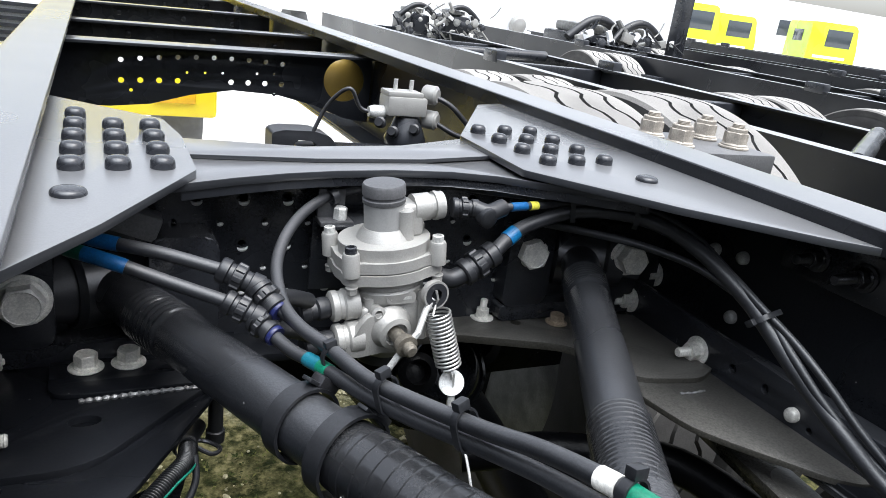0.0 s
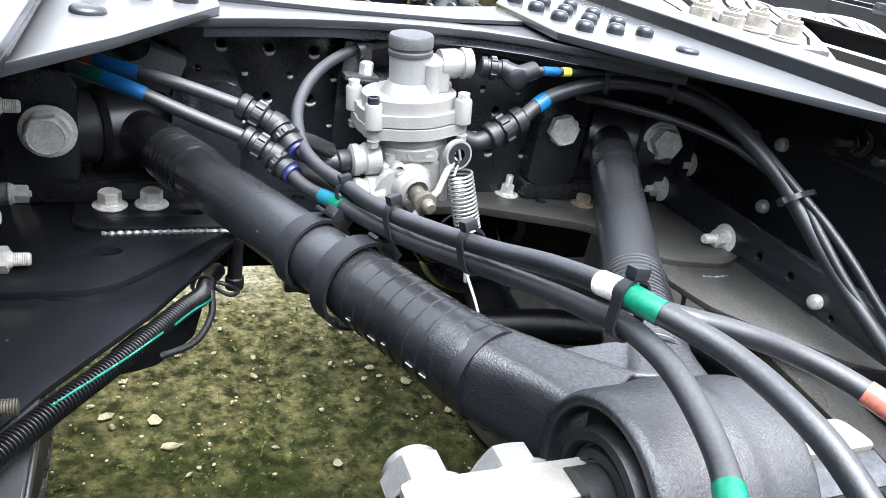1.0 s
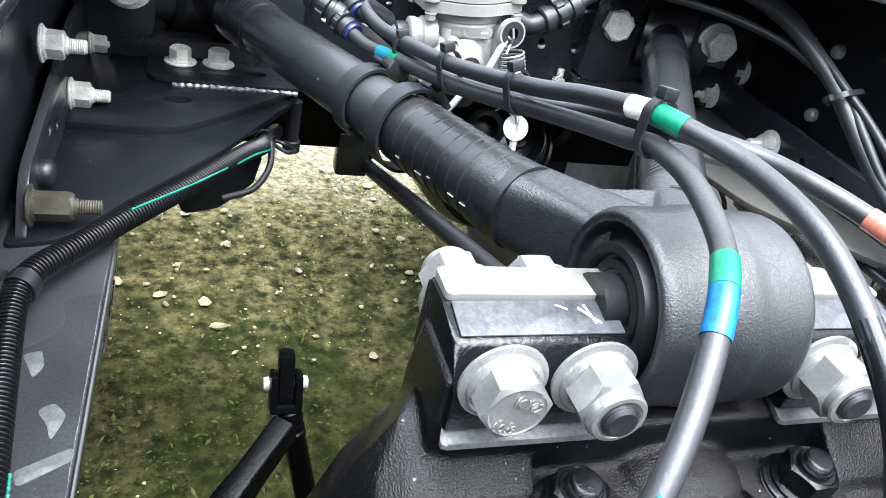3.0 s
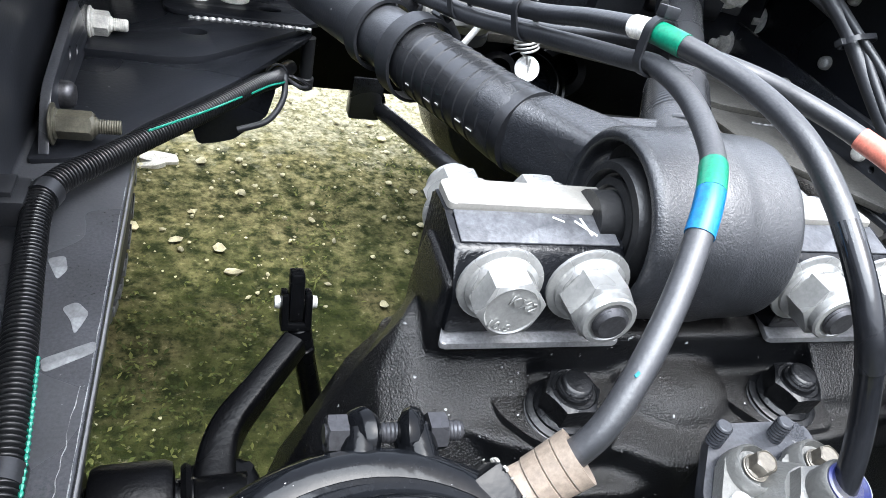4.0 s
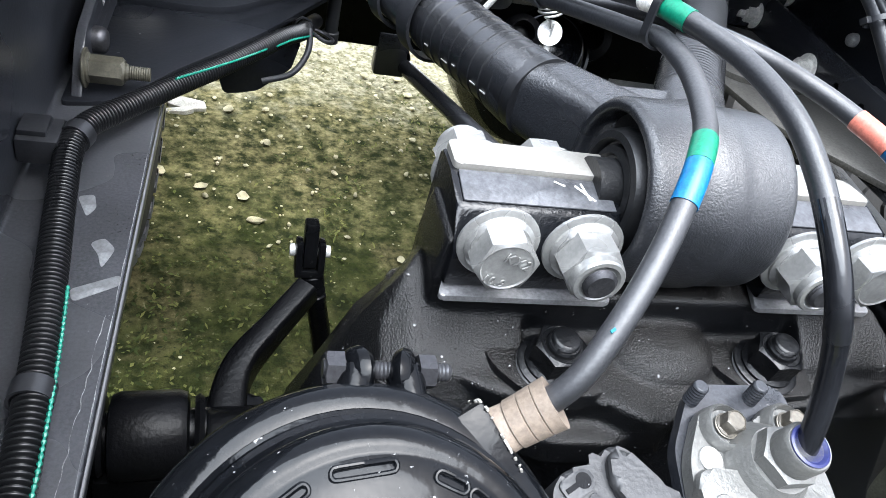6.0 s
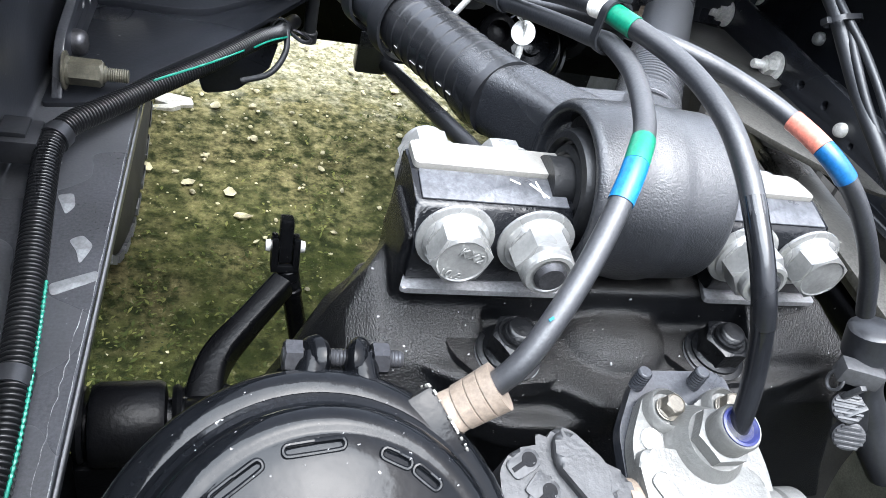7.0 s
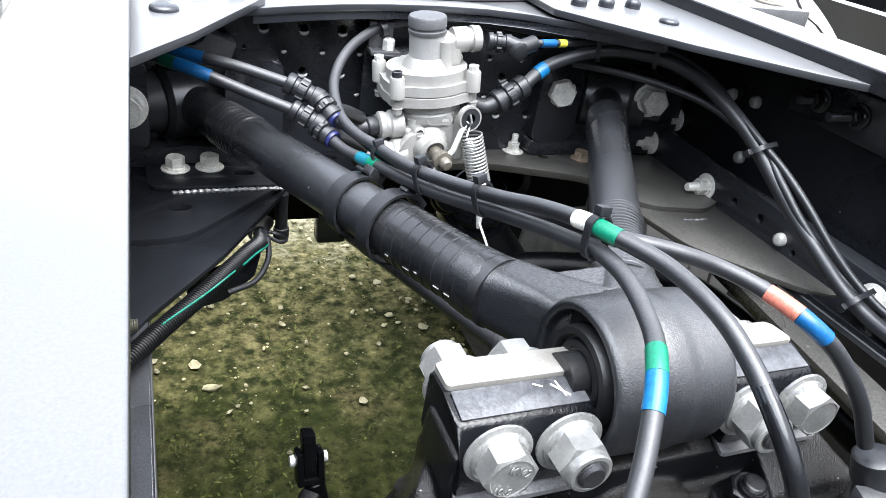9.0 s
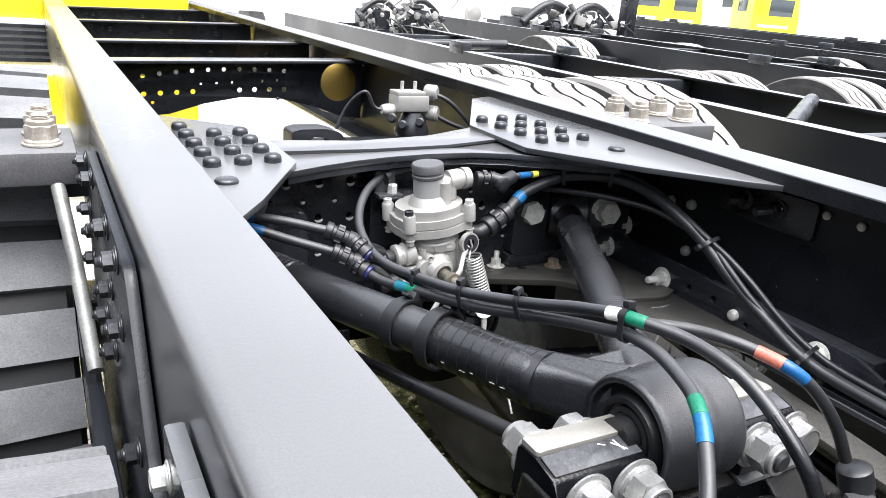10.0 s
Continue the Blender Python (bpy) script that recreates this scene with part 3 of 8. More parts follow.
def build_rail(s, side):
    rail = thing("frame_rail", (s * 0.39, 1.5, ZB - 0.01), side, "frame rail", "chassis rails of the truck")
    zt = ZT if s > 0 else ZT - 0.010
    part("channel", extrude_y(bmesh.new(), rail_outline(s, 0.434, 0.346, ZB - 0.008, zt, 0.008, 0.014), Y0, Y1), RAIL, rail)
    part("liner", extrude_y(bmesh.new(), rail_outline(s, 0.4255, 0.3472, ZB + 0.0005, zt - 0.0085, 0.007, 0.010), Y0, Y1), PLATEBLACK if s > 0 else PAINT, rail, "black inner liner channel")
    if s > 0:
        # black strip laid on the flange edge to paint its shade
        part("edge_shade", box(bmesh.new(), Matrix.Translation((0.3452, (Y0 + Y1) / 2, zt - 0.0125)), 0.0014, Y1 - Y0 - 0.02, 0.022, 0.0004, 1), PLATEBLACK, rail, "black strip painting the shaded edge of the flange")
    return rail


RAIL_L = build_rail(-1, "long dusty black steel chassis rail above the wheels")
build_rail(1, "long black steel chassis rail with hoses strapped inside")

# ---- main cross member with its gussets ----
def build_cross_member():
    xm = thing("cross_member", (0, 0.62, ZB), "black riveted cross member between the rails, web full of holes", "cross member")
    mid = 0.612
    # web, seen from behind, in x and z
    out = [(-0.415, 0.90), (0.415, 0.90), (0.415, 1.116), (0.2, 1.116), (-0.415, 1.095)]
    holes = []
    spots = [(x, z, 0.0074 if z > 0.97 else 0.0068) for x in (-0.206, -0.158, -0.111, -0.063, 0.067, 0.116, 0.164) for z in (1.062, 1.010, 0.958)]
    spots += [(x, z, 0.0042) for x in (-0.229, -0.182, -0.135, -0.088, 0.044, 0.092, 0.140) for z in (1.036, 0.984)]
    holes = [circle(x, z, r, 18) for x, z, r in spots]
    m = pose(0, mid, 0, 90, 0, 0)
    web = part("web", plate(out, holes, 0.013, m, bevel=0.0035), PAINT, xm, angle=12)
    # pale crescents paint the sky light that each lower lip catches
    for x, z, r in spots:
        lip = sweep(bmesh.new(), [Vector((x + (r - 0.0006) * math.sin(q), mid + 0.0012, z - (r - 0.0006) * math.cos(q))) for q in [-1.15 + 2.3 * k / 12 for k in range(13)]], lambda l, r=r: 0.0005 + 0.0019 * math.sin(min(1.0, l / (2.3 * r)) * math.pi), 8)
        part("lit_lip", lip, DULLBOLT, web, "pale crescent of painted sky light on the lower lip")
    part("rear_web", plate([(-0.41, 0.915), (0.41, 0.915), (0.41, 1.110), (0.2, 1.110), (-0.41, 1.089)], [], 0.006, pose(0, 0.655, 0, 90, 0, 0)), PAINT, xm)
    # top flange: waisted between the gussets; outlines are drawn level and laid on the tilted plane
    def lay(x, y):
        k = 1.0
        for _ in range(3):
            k = 1 + TILT * max(0.0, 0.2 - (k * (x + 0.2976) - 0.2976)) / (1.2878 - ZG)
        return k * (x + 0.2976) - 0.2976, k * (y + 0.1367) - 0.1367

    def tilted(bm):
        for v in bm.verts:
            v.co.z -= TILT * max(0.0, 0.2 - v.co.x)
        return bm

    def laid(pts):
        return [lay(x, y) for x, y in pts]

    def height(x):
        return ZG - TILT * max(0.0, 0.2 - x)

    front = [(-0.40, 0.40), (-0.235, 0.47), (-0.188, 0.492), (-0.14, 0.510), (-0.086, 0.524), (-0.024, 0.532), (0.04, 0.530), (0.09, 0.515), (0.135, 0.487), (0.23, 0.43), (0.40, 0.33)]
    back = [(0.40, 0.88), (0.25, 0.78), (0.17, 0.715), (0.124, 0.684), (0.08, 0.655), (0.02, 0.630), (-0.05, 0.614), (-0.122, 0.606), (-0.20, 0.612), (-0.26, 0.66), (-0.40, 0.78)]
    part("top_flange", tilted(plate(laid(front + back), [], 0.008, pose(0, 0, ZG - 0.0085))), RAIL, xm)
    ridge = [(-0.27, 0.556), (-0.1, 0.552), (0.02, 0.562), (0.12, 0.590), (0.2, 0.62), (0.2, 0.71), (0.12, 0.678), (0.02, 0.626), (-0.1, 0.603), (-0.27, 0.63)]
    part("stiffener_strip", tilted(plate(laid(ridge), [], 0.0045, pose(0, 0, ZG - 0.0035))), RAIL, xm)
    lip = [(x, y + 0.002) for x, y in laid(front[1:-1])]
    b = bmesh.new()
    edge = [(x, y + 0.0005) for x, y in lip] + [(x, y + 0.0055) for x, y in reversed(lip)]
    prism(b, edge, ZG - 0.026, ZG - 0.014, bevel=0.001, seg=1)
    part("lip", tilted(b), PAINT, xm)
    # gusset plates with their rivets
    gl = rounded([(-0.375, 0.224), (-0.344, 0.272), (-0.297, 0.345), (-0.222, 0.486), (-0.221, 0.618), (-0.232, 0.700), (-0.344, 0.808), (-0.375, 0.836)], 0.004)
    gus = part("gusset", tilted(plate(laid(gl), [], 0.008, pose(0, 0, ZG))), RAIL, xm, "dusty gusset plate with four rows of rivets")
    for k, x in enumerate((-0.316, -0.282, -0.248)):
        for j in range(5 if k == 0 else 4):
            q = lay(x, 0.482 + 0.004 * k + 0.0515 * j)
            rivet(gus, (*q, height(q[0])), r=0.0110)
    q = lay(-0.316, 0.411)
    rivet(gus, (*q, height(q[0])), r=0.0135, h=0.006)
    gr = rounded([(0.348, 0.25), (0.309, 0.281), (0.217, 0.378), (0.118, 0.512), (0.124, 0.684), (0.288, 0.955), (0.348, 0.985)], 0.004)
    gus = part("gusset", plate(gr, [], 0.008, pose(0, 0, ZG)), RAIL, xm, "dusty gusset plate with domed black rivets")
    for k, x in enumerate((0.166, 0.209, 0.252)):
        for j in range(4):
            rivet(gus, (x - 0.002 * j, 0.542 + 0.0045 * k + 0.0548 * j, ZG))
    rivet(gus, (0.255, 0.475, ZG), r=0.0125, h=0.006)
    # bottom flange and its side shelves
    shelf_l = rounded([(-0.415, 0.402), (-0.31, 0.402), (-0.20, 0.513), (-0.185, 0.556), (-0.02, 0.563), (-0.02, 0.72), (-0.415, 0.72)], [0.02, 0.03, 0.02, 0.02, 0, 0, 0])
    shelf_r = rounded([(-0.018, 0.563), (0.09, 0.568), (0.231, 0.513), (0.258, 0.425), (0.345, 0.407), (0.378, 0.425), (0.415, 0.72), (-0.018, 0.72)], [0, 0.02, 0.03, 0.03, 0.03, 0.002, 0, 0])
    slots = [[(x * 0.0145 - 0.313, y * 0.009 + 0.468) for x, y in circle(0, 0, 1, 16)], [(x * 0.013 - 0.237, y * 0.008 + 0.539) for x, y in circle(0, 0, 1, 16)],
             circle(0.15, 0.61, 0.009), circle(0.19, 0.585, 0.008), circle(0.225, 0.60, 0.009), circle(-0.12, 0.592, 0.008)]
    holes_l = [h for h in slots if h[0][0] < -0.05]
    part("bottom_flange", plate(shelf_r, [h for h in slots if h not in holes_l], 0.010, pose(0, 0, 0.903)), SHELF, xm, "dusty brownish black bottom flange")
    sh = part("bottom_flange", plate(shelf_l, holes_l, 0.010, pose(0, 0, 0.903)), PLATEBLACK, xm, "black bottom flange with a weld")
    pad = rounded([(-0.343, 0.505), (-0.200, 0.506), (-0.165, 0.535), (-0.165, 0.606), (-0.343, 0.606)], [0.02, 0.005, 0.01, 0, 0])
    slot2 = [(x * 0.013 - 0.237, y * 0.008 + 0.539) for x, y in circle(0, 0, 1, 16)]
    part("pad", plate(pad, [slot2], 0.005, pose(0, 0, 0.9085)), PLATEBLACK, sh)
    weld = bmesh.new()
    sweep(weld, spline([(-0.318, 0.4985, 0.9045), (-0.26, 0.5010, 0.905), (-0.196, 0.5035, 0.904)], 24), lambda l: 0.0024 + 0.0009 * math.sin(l * 900), 6)
    part("weld", weld, SILVERWELD, sh, "uneven bare weld bead")
    for x, y in ((-0.312, 0.552), (-0.274, 0.5555)):
        bolt(sh, (x, y, 0.9085), (0, 0, 1), 0.019, 0.012, washer=1.15, mat=LITBOLT, turn=12)
    bolt(sh, (0.246, 0.574, 0.903), (0, 0, 1), 0.018, 0.009, washer=1.1, mat=RUSTBOLT, label="rust-stained bolt")
    bolt(sh, (0.150, 0.605, 0.903), (0, 0, 1), 0.016, 0.010, stud=0.012, washer=1.3, mat=LITBOLT)
    return xm


build_cross_member()


# ---- lower gusset and fasteners on the left rail ----
OLIVENUT = material("olive_brown_nut", (0.10, 0.094, 0.07), 0.4, metal=0.35, vary=0.35, scale=90, bump=0.2)


def build_left_brackets():
    br = thing("lower_gusset", (-0.36, 0.35, ZB), "black lower gusset plate lying on the rail's bottom flange", "bracket")
    o = rounded([(-0.412, 0.225), (-0.378, 0.232), (-0.345, 0.285), (-0.276, 0.376), (-0.193, 0.512), (-0.193, 0.56), (-0.412, 0.56)], [0.004, 0.02, 0.01, 0.01, 0.01, 0, 0])
    part("plate", plate(o, [], 0.0060, pose(0, 0, 0.8962)), PLATEBLACK, br)
    up = rounded([(0.225, 0.886), (0.60, 0.886), (0.60, 0.955), (0.50, 0.962), (0.26, 0.93)], 0.015)
    part("upright_plate", plate(up, [circle(0.34, 0.925, 0.006), circle(0.37, 0.915, 0.005)], 0.007, Matrix(((0, 0, 1, -0.400), (1, 0, 0, 0), (0, 1, 0, 0), (0, 0, 0, 1)))), PAINT, br)
    for y, z, st, mt in ((0.436, 0.9135, 0.014, LITBOLT), (0.575, 0.9135, 0.014, LITBOLT)):
        bolt(br, (-0.400, y, z), (1, 0, 0), 0.0195, 0.013, stud=st, washer=1.0, mat=mt)
    bolt(br, (-0.400, 0.248, 0.912), (1, 0, 0), 0.018, 0.024, stud=0.016, washer=1.1, mat=OLIVENUT, label="long olive-brown nut on its stud")
    for y, z in ((0.52, 1.015), (0.385, 0.975)):
        bolt(br, (-0.4095, y, z), (1, 0, 0), 0.020, 0.013, stud=0.014, mat=LITBOLT)
    rivet(br, (-0.400, 0.290, 0.914), (1, 0, 0), r=0.0105, h=0.011, mat=STUD)
    return br


build_left_brackets()


# ---- right rail: reinforcement, bolts and rivets inside the web ----
def build_right_brackets():
    br = thing("reinforcement_bracket", (0.40, 0.4, ZB), "black bolted reinforcement along the inside of the rail", "bracket")
    x, f = 0.4175, 0.378
    o = [(0.08, 0.884), (0.72, 0.884), (0.72, 0.957), (0.56, 0.951), (0.435, 0.9465), (0.33, 0.942), (0.12, 0.934), (0.08, 0.92)]
    mx = Matrix(((0, 0, -1, f), (1, 0, 0, 0), (0, 1, 0, 0), (0, 0, 0, 1)))
    part("upright_plate", plate(o, [circle(0.396, 0.918, 0.0062), circle(0.347, 0.919, 0.0062), circle(0.283, 0.905, 0.0045)], 0.008, mx), PAINT, br)
    part("spacer", box(bmesh.new(), Matrix.Translation((0.402, 0.40, 0.914)), 0.030, 0.60, 0.040, 0.003), PAINT, br)
    fl = rounded([(0.382, 0.205), (0.366, 0.208), (0.345, 0.222), (0.283, 0.302), (0.262, 0.335), (0.250, 0.398), (0.235, 0.52), (0.382, 0.55)], [0.002, 0.012, 0.02, 0.02, 0.02, 0.02, 0.01, 0.002])
    part("foot", plate(fl, [], 0.007, pose(0, 0, 0.8962)), SHELF, br, "dusty foot plate with a slanted edge")
    w = bmesh.new()
    sweep(w, spline([(0.300, 0.392, 0.8966), (0.318, 0.390, 0.8966), (0.336, 0.391, 0.8966)], 8), lambda l: 0.0016 + 0.0006 * math.sin(l * 700), 6)
    part("weld", w, SILVERWELD, br, "short bare weld bead")
    for xx, y, z, st, mt in ((f, 0.452, 0.9135, 0.016, LITBOLT), (f, 0.168, 0.915, 0.016, LITBOLT), (x, 0.596, 0.957, 0.016, LITBOLT), (f, 0.590, 0.922, 0.010, LITBOLT)):
        bolt(br, (xx, y, z), (-1, 0, 0), 0.0205, 0.012, stud=st, washer=1.2, mat=mt)
    for xx, y, z, mt in ((x, 0.449, 0.958, DULLBOLT), (f, 0.305, 0.912, LITBOLT), (x, 0.50, 1.03, DULLBOLT), (x, 0.455, 1.035, DULLBOLT)):
        rivet(br, (xx, y, z), (-1, 0, 0), r=0.0085, h=0.009, mat=mt)
    pl = rounded([(0.24, 1.045), (0.40, 1.045), (0.40, 1.098), (0.24, 1.098)], 0.008)
    part("pad", plate(pl, [], 0.005, Matrix(((0, 0, -1, x - 0.0055), (1, 0, 0, 0), (0, 1, 0, 0), (0, 0, 0, 1)))), PAINT, br)
    for y, st in ((0.300, 0.030), (0.357, 0.018)):
        bolt(br, (x - 0.006, y, 1.073), (-1, 0, 0), 0.019, 0.012, stud=st, washer=1.1, mat=GUNMETAL)
    for y in (0.229, 0.180):
        rivet(br, (x - 0.001, y, 1.086), (-1, 0, 0), r=0.006, h=0.004, mat=LITBOLT)
    return br


build_right_brackets()


# ---- V rod ----
A_LOW, A_UP = Vector((-0.105, 0.165, 0.9855)), Vector((-0.285, 0.595, 0.9705))
B_LOW, B_UP = Vector((0.020, 0.150, 0.985)), Vector((0.268, 0.58, 0.987))
EYE = Vector((-0.0435, 0.040, 0.9890))


EYECAST = material("grey_black_forging", (0.012, 0.013, 0.0155), 0.29, vary=0.25, scale=20, bump=0.42, bump_scale=820, coat=0.1, dust_skylight=0.27, speck=(0.26, 0.26, 0.26), speck_at=0.735, speck_scale=220, grain=0.3, spec=0.6)
VINYL = material("black_vinyl_tape", (0.008, 0.0085, 0.010), 0.27, vary=0.3, scale=60, bump=0.2, bump_scale=200, spec=0.8, dust_skylight=0.12)
BUSHDARK = material("black_bushing_rubber", (0.006, 0.0063, 0.007), 0.45, vary=0.3, scale=60, bump=0.2, bump_scale=420, dust_skylight=0.05)
PINBLACK = material("thick_black_enamel", (0.004, 0.0044, 0.0055), 0.2, vary=0.3, scale=60, bump=0.35, bump_scale=380, spec=0.35, speck=(0.3, 0.3, 0.3), speck_at=0.72, speck_scale=240)
NUTBLACK = material("black_painted_nut", (0.003, 0.0032, 0.0037), 0.3, vary=0.3, scale=90, bump=0.3, bump_scale=400, spec=0.3)
SHIMM = material("dull_shim_steel", (0.20, 0.20, 0.205), 0.38, metal=0.5, vary=0.4, scale=25, bump=0.15, bump_scale=260)
WETRUBBER = material("glossy_black_sleeve", (0.008, 0.0085, 0.010), 0.2, vary=0.2, scale=50, bump=0.1)
SCRAPED = material("scraped_grey_steel", (0.085, 0.087, 0.094), 0.36, metal=0.3, vary=0.5, scale=130, bump=0.3, bump_scale=260)


def mark(parent, word, p, size, off, turn):
    """Raised characters on a bolt head that faces -y."""
    cu = bpy.data.curves.new("mark", "FONT")
    cu.body, cu.size, cu.align_x, cu.align_y = word, size, "CENTER", "CENTER"
    cu.extrude, cu.space_character = 0.0004, 1.15
    ob = bpy.data.objects.new("mark", cu)
    me = bpy.data.meshes.new_from_object(ob)
    bpy.data.objects.remove(ob)
    me.materials.clear()
    me.materials.append(ZINC)
    put("mark", me, Matrix.Translation(Vector(p) + Vector(off)) @ pose(0, 0, 0, 90, 0, 0) @ Matrix.Rotation(radians(turn), 4, "Z"), parent, "raised grade letters")


def build_v_rod():
    v = thing("v_rod", (-0.045, 0.03, 0.94), "black V-shaped torque rod bolted to the axle bracket", "torque rod")
    for lo, up, s in ((A_LOW, A_UP, -1), (B_LOW, B_UP, 1)):
        d = (up - lo).normalized()
        total = (up - lo).length
        r0 = 0.0247

        def shape(l, total=total):
            if total - 0.13 < l < total - 0.07:
                return r0 + 0.0004 + 0.0019 * abs(math.sin(l * math.pi / 0.0075))
            return r0

        def wound(l, s=s):
            if s > 0:
                return r0 + (0.0042 if l < 0.006 else 0.0018) - 0.0005 * ((l / 0.0060 + 0.3 * math.sin(l * 90)) % 1.0)
            return (r0 + 0.0046 if l < 0.010 else r0 + 0.0028) - 0.0010 * ((l / 0.0122) % 1.0) if l < 0.118 else r0 + 0.0020
        n = 260
        tube = part("tube", sweep(bmesh.new(), [lo + d * total * k / n for k in range(n + 1)], shape, 30), SMOOTHCAST, v, "black tube arm", angle=60)
        b = sweep(bmesh.new(), [lo + d * (-0.024 + 0.129 * k / 200) for k in range(201)], wound, 36)
        wrap = part("tape_wrap", b, VINYL, tube, "spirally wound black vinyl tape", angle=40)
        if s < 0:
            rng = random.Random(3)
            b = bmesh.new()
            side = d.cross(Vector((0, 0, 1))).normalized()
            side = -side if side.x > 0 else side
            upv = side.cross(d)
            upv = -upv if upv.z < 0 else upv
            for k in (0, 1, 3, 4, 6):
                a = -0.25 + rng.uniform(-0.08, 0.08)
                q = side * math.cos(a) + upv * math.sin(a)
                box(b, axis_frame(lo + d * (0.006 + 0.0122 * k) + q * (r0 + 0.0028), q, up=d), 0.0009, rng.uniform(0.003, 0.008), 0.0006)
            part("bare_fleck", b, DULLBOLT, wrap, "worn white flecks along the edges of the tape")
    # forged fork and eye, flowing into one another
    b = bmesh.new()
    for lo, up, inner in ((A_LOW, A_UP, Vector((-0.050, 0.0865, 0.988))), (B_LOW, B_UP, Vector((-0.010, 0.0865, 0.988)))):
        d = (up - lo).normalized()
        secs = [(lo + d * 0.010, d, 0.0262, 0.0262, 2.0), (lo - d * 0.012, d, 0.0270, 0.0265, 2.2)]
        for k in range(1, 6):
            t = k / 5
            p = (lo - d * 0.012).lerp(inner, t)
            dd = d.lerp((lo - inner).normalized(), t).normalized()
            secs.append((p, dd, 0.027 - 0.004 * math.sin(math.pi * t) + 0.004 * t, 0.0265 + 0.001 * t, 2.2 + 2.2 * t))
        rings = []
        for p, dd, w, h, e in secs:
            e *= 1.25
            side = dd.cross(Vector((0, 0, 1))).normalized()
            upv = side.cross(dd)
            ring = []
            for j in range(32):
                a = 2 * math.pi * j / 32
                ca, sa = math.cos(a), math.sin(a)
                ring.append(b.verts.new(p + side * w * math.copysign(abs(ca) ** (2 / e), ca) + upv * h * math.copysign(abs(sa) ** (2 / e), sa)))
            rings.append(ring)
        for r1, r2 in zip(rings, rings[1:]):
            for j in range(32):
                b.faces.new((r1[j], r1[(j + 1) % 32], r2[(j + 1) % 32], r2[j]))
        b.faces.new(rings[0][::-1])
        b.faces.new(rings[-1])
    web = rounded([(-0.072, 0.0855), (0.010, 0.0855), (0.010, 0.132), (-0.006, 0.142), (-0.066, 0.138), (-0.086, 0.134)], 0.008)
    prism(b, web, 0.970, 1.006, bevel=0.005)
    m = axis_frame(EYE, (1, 0, 0))
    L, R, H = 0.0450, 0.0535, 0.0440
    ring = [(H, -L), (H + 0.004, -L - 0.001), (R - 0.004, -L - 0.001), (R - 0.001, -L + 0.003), (R, -0.012), (R + 0.0016, -0.004), (R + 0.0016, 0.006), (R, 0.014), (R - 0.001, L - 0.003), (R - 0.004, L), (H + 0.004, L), (H, L - 0.002), (H, -L)]
    lathe(b, ring, m, 72, caps=False)
    bmesh.ops.remove_doubles(b, verts=b.verts[:], dist=1e-5)
    fork = part("fork", b, EYECAST, v, "forged fork running into a thick eye")
    rm = fork.modifiers.new("blend", "REMESH")
    rm.mode, rm.voxel_size, rm.use_smooth_shade = "VOXEL", 0.0014, True
    sm = fork.modifiers.new("fillet", "SMOOTH")
    sm.factor, sm.iterations = 0.5, 9
    b = bmesh.new()
    lathe(b, [(H, -L + 0.013), (H, L - 0.013)], m, 40, caps=False)
    for s in (-1, 1):
        lathe(b, [(H, s * (L - 0.013)), (0.036, s * (L - 0.011)), (0.0345, s * (L - 0.004)), (0.033, s * (L - 0.001)), (0.0290, s * L), (0.0275, s * (L - 0.002)), (0.0270, s * (L - 0.005)), (0.0255, s * (L - 0.0055)), (0.0245, s * (L - 0.002)), (0.0205, s * (L - 0.001)), (0.019, s * (L - 0.003))], m, 48, caps=True)
    part("bushing", b, BUSHDARK, v, "black rubber bushing with raised rings")
    b = bmesh.new()
    lathe(b, [(0.0175, -0.056), (0.0175, 0.056)], m, 28)
    part("pin", b, BUSHDARK, v)
    # flat pin ends, painted in front and bare on top, each with two bolts
    my = Matrix(((0, 0, 1, 0), (1, 0, 0, 0), (0, 1, 0, 0), (0, 0, 0, 1)))
    for s in (-1, 1):
        x0, x1 = (-0.182, -0.0875) if s < 0 else (0.016, 0.096)
        b = bmesh.new()
        prism(b, rounded([(-0.002, 0.947), (-0.002, 0.968), (0.013, 0.9895), (0.037, 0.9945), (0.060, 0.9935), (0.062, 0.947)], [0.002, 0.004, 0.003, 0.001, 0.003, 0.002]), x0, x1, my, bevel=0.003, seg=3)
        blk = part("pin_end", b, PINBLACK, v, "flat pin end, painted black in front")
        b = bmesh.new()
        prism(b, rounded([(0.0155, 0.9902), (0.036, 0.9947), (0.036, 0.9957), (0.0155, 0.9912)], 0.0003, 2), x0 + 0.004, x1 - 0.003, my, bevel=0.0003, seg=1)
        part("scraped_face", b, SCRAPED, blk, "scraped dark grey face with file marks")
        b = bmesh.new()
        xe = (x1 + 0.007, x1 + 0.010) if s < 0 else (x1 - 0.002, x1 - 0.002)
        xs = x0 + 0.002 if s < 0 else x0 - 0.004
        prism(b, rounded([(xs, 0.0375), (xe[0], 0.0365), (xe[1], 0.044), (xe[0] - 0.003, 0.060), (xs, 0.061)], 0.004), 0.9930, 0.9985, bevel=0.0012)
        part("bare_top", b, BRIGHT, blk, "unpainted bright steel edge")
        if s < 0:
            b = bmesh.new()
            for (xa, ya), (xb, yb), w in (((-0.112, 0.031), (-0.102, 0.021), 0.0012), ((-0.124, 0.033), (-0.118, 0.030), 0.0009), ((-0.108, 0.033), (-0.105, 0.021), 0.0011)):
                q = Vector((xb - xa, yb - ya))
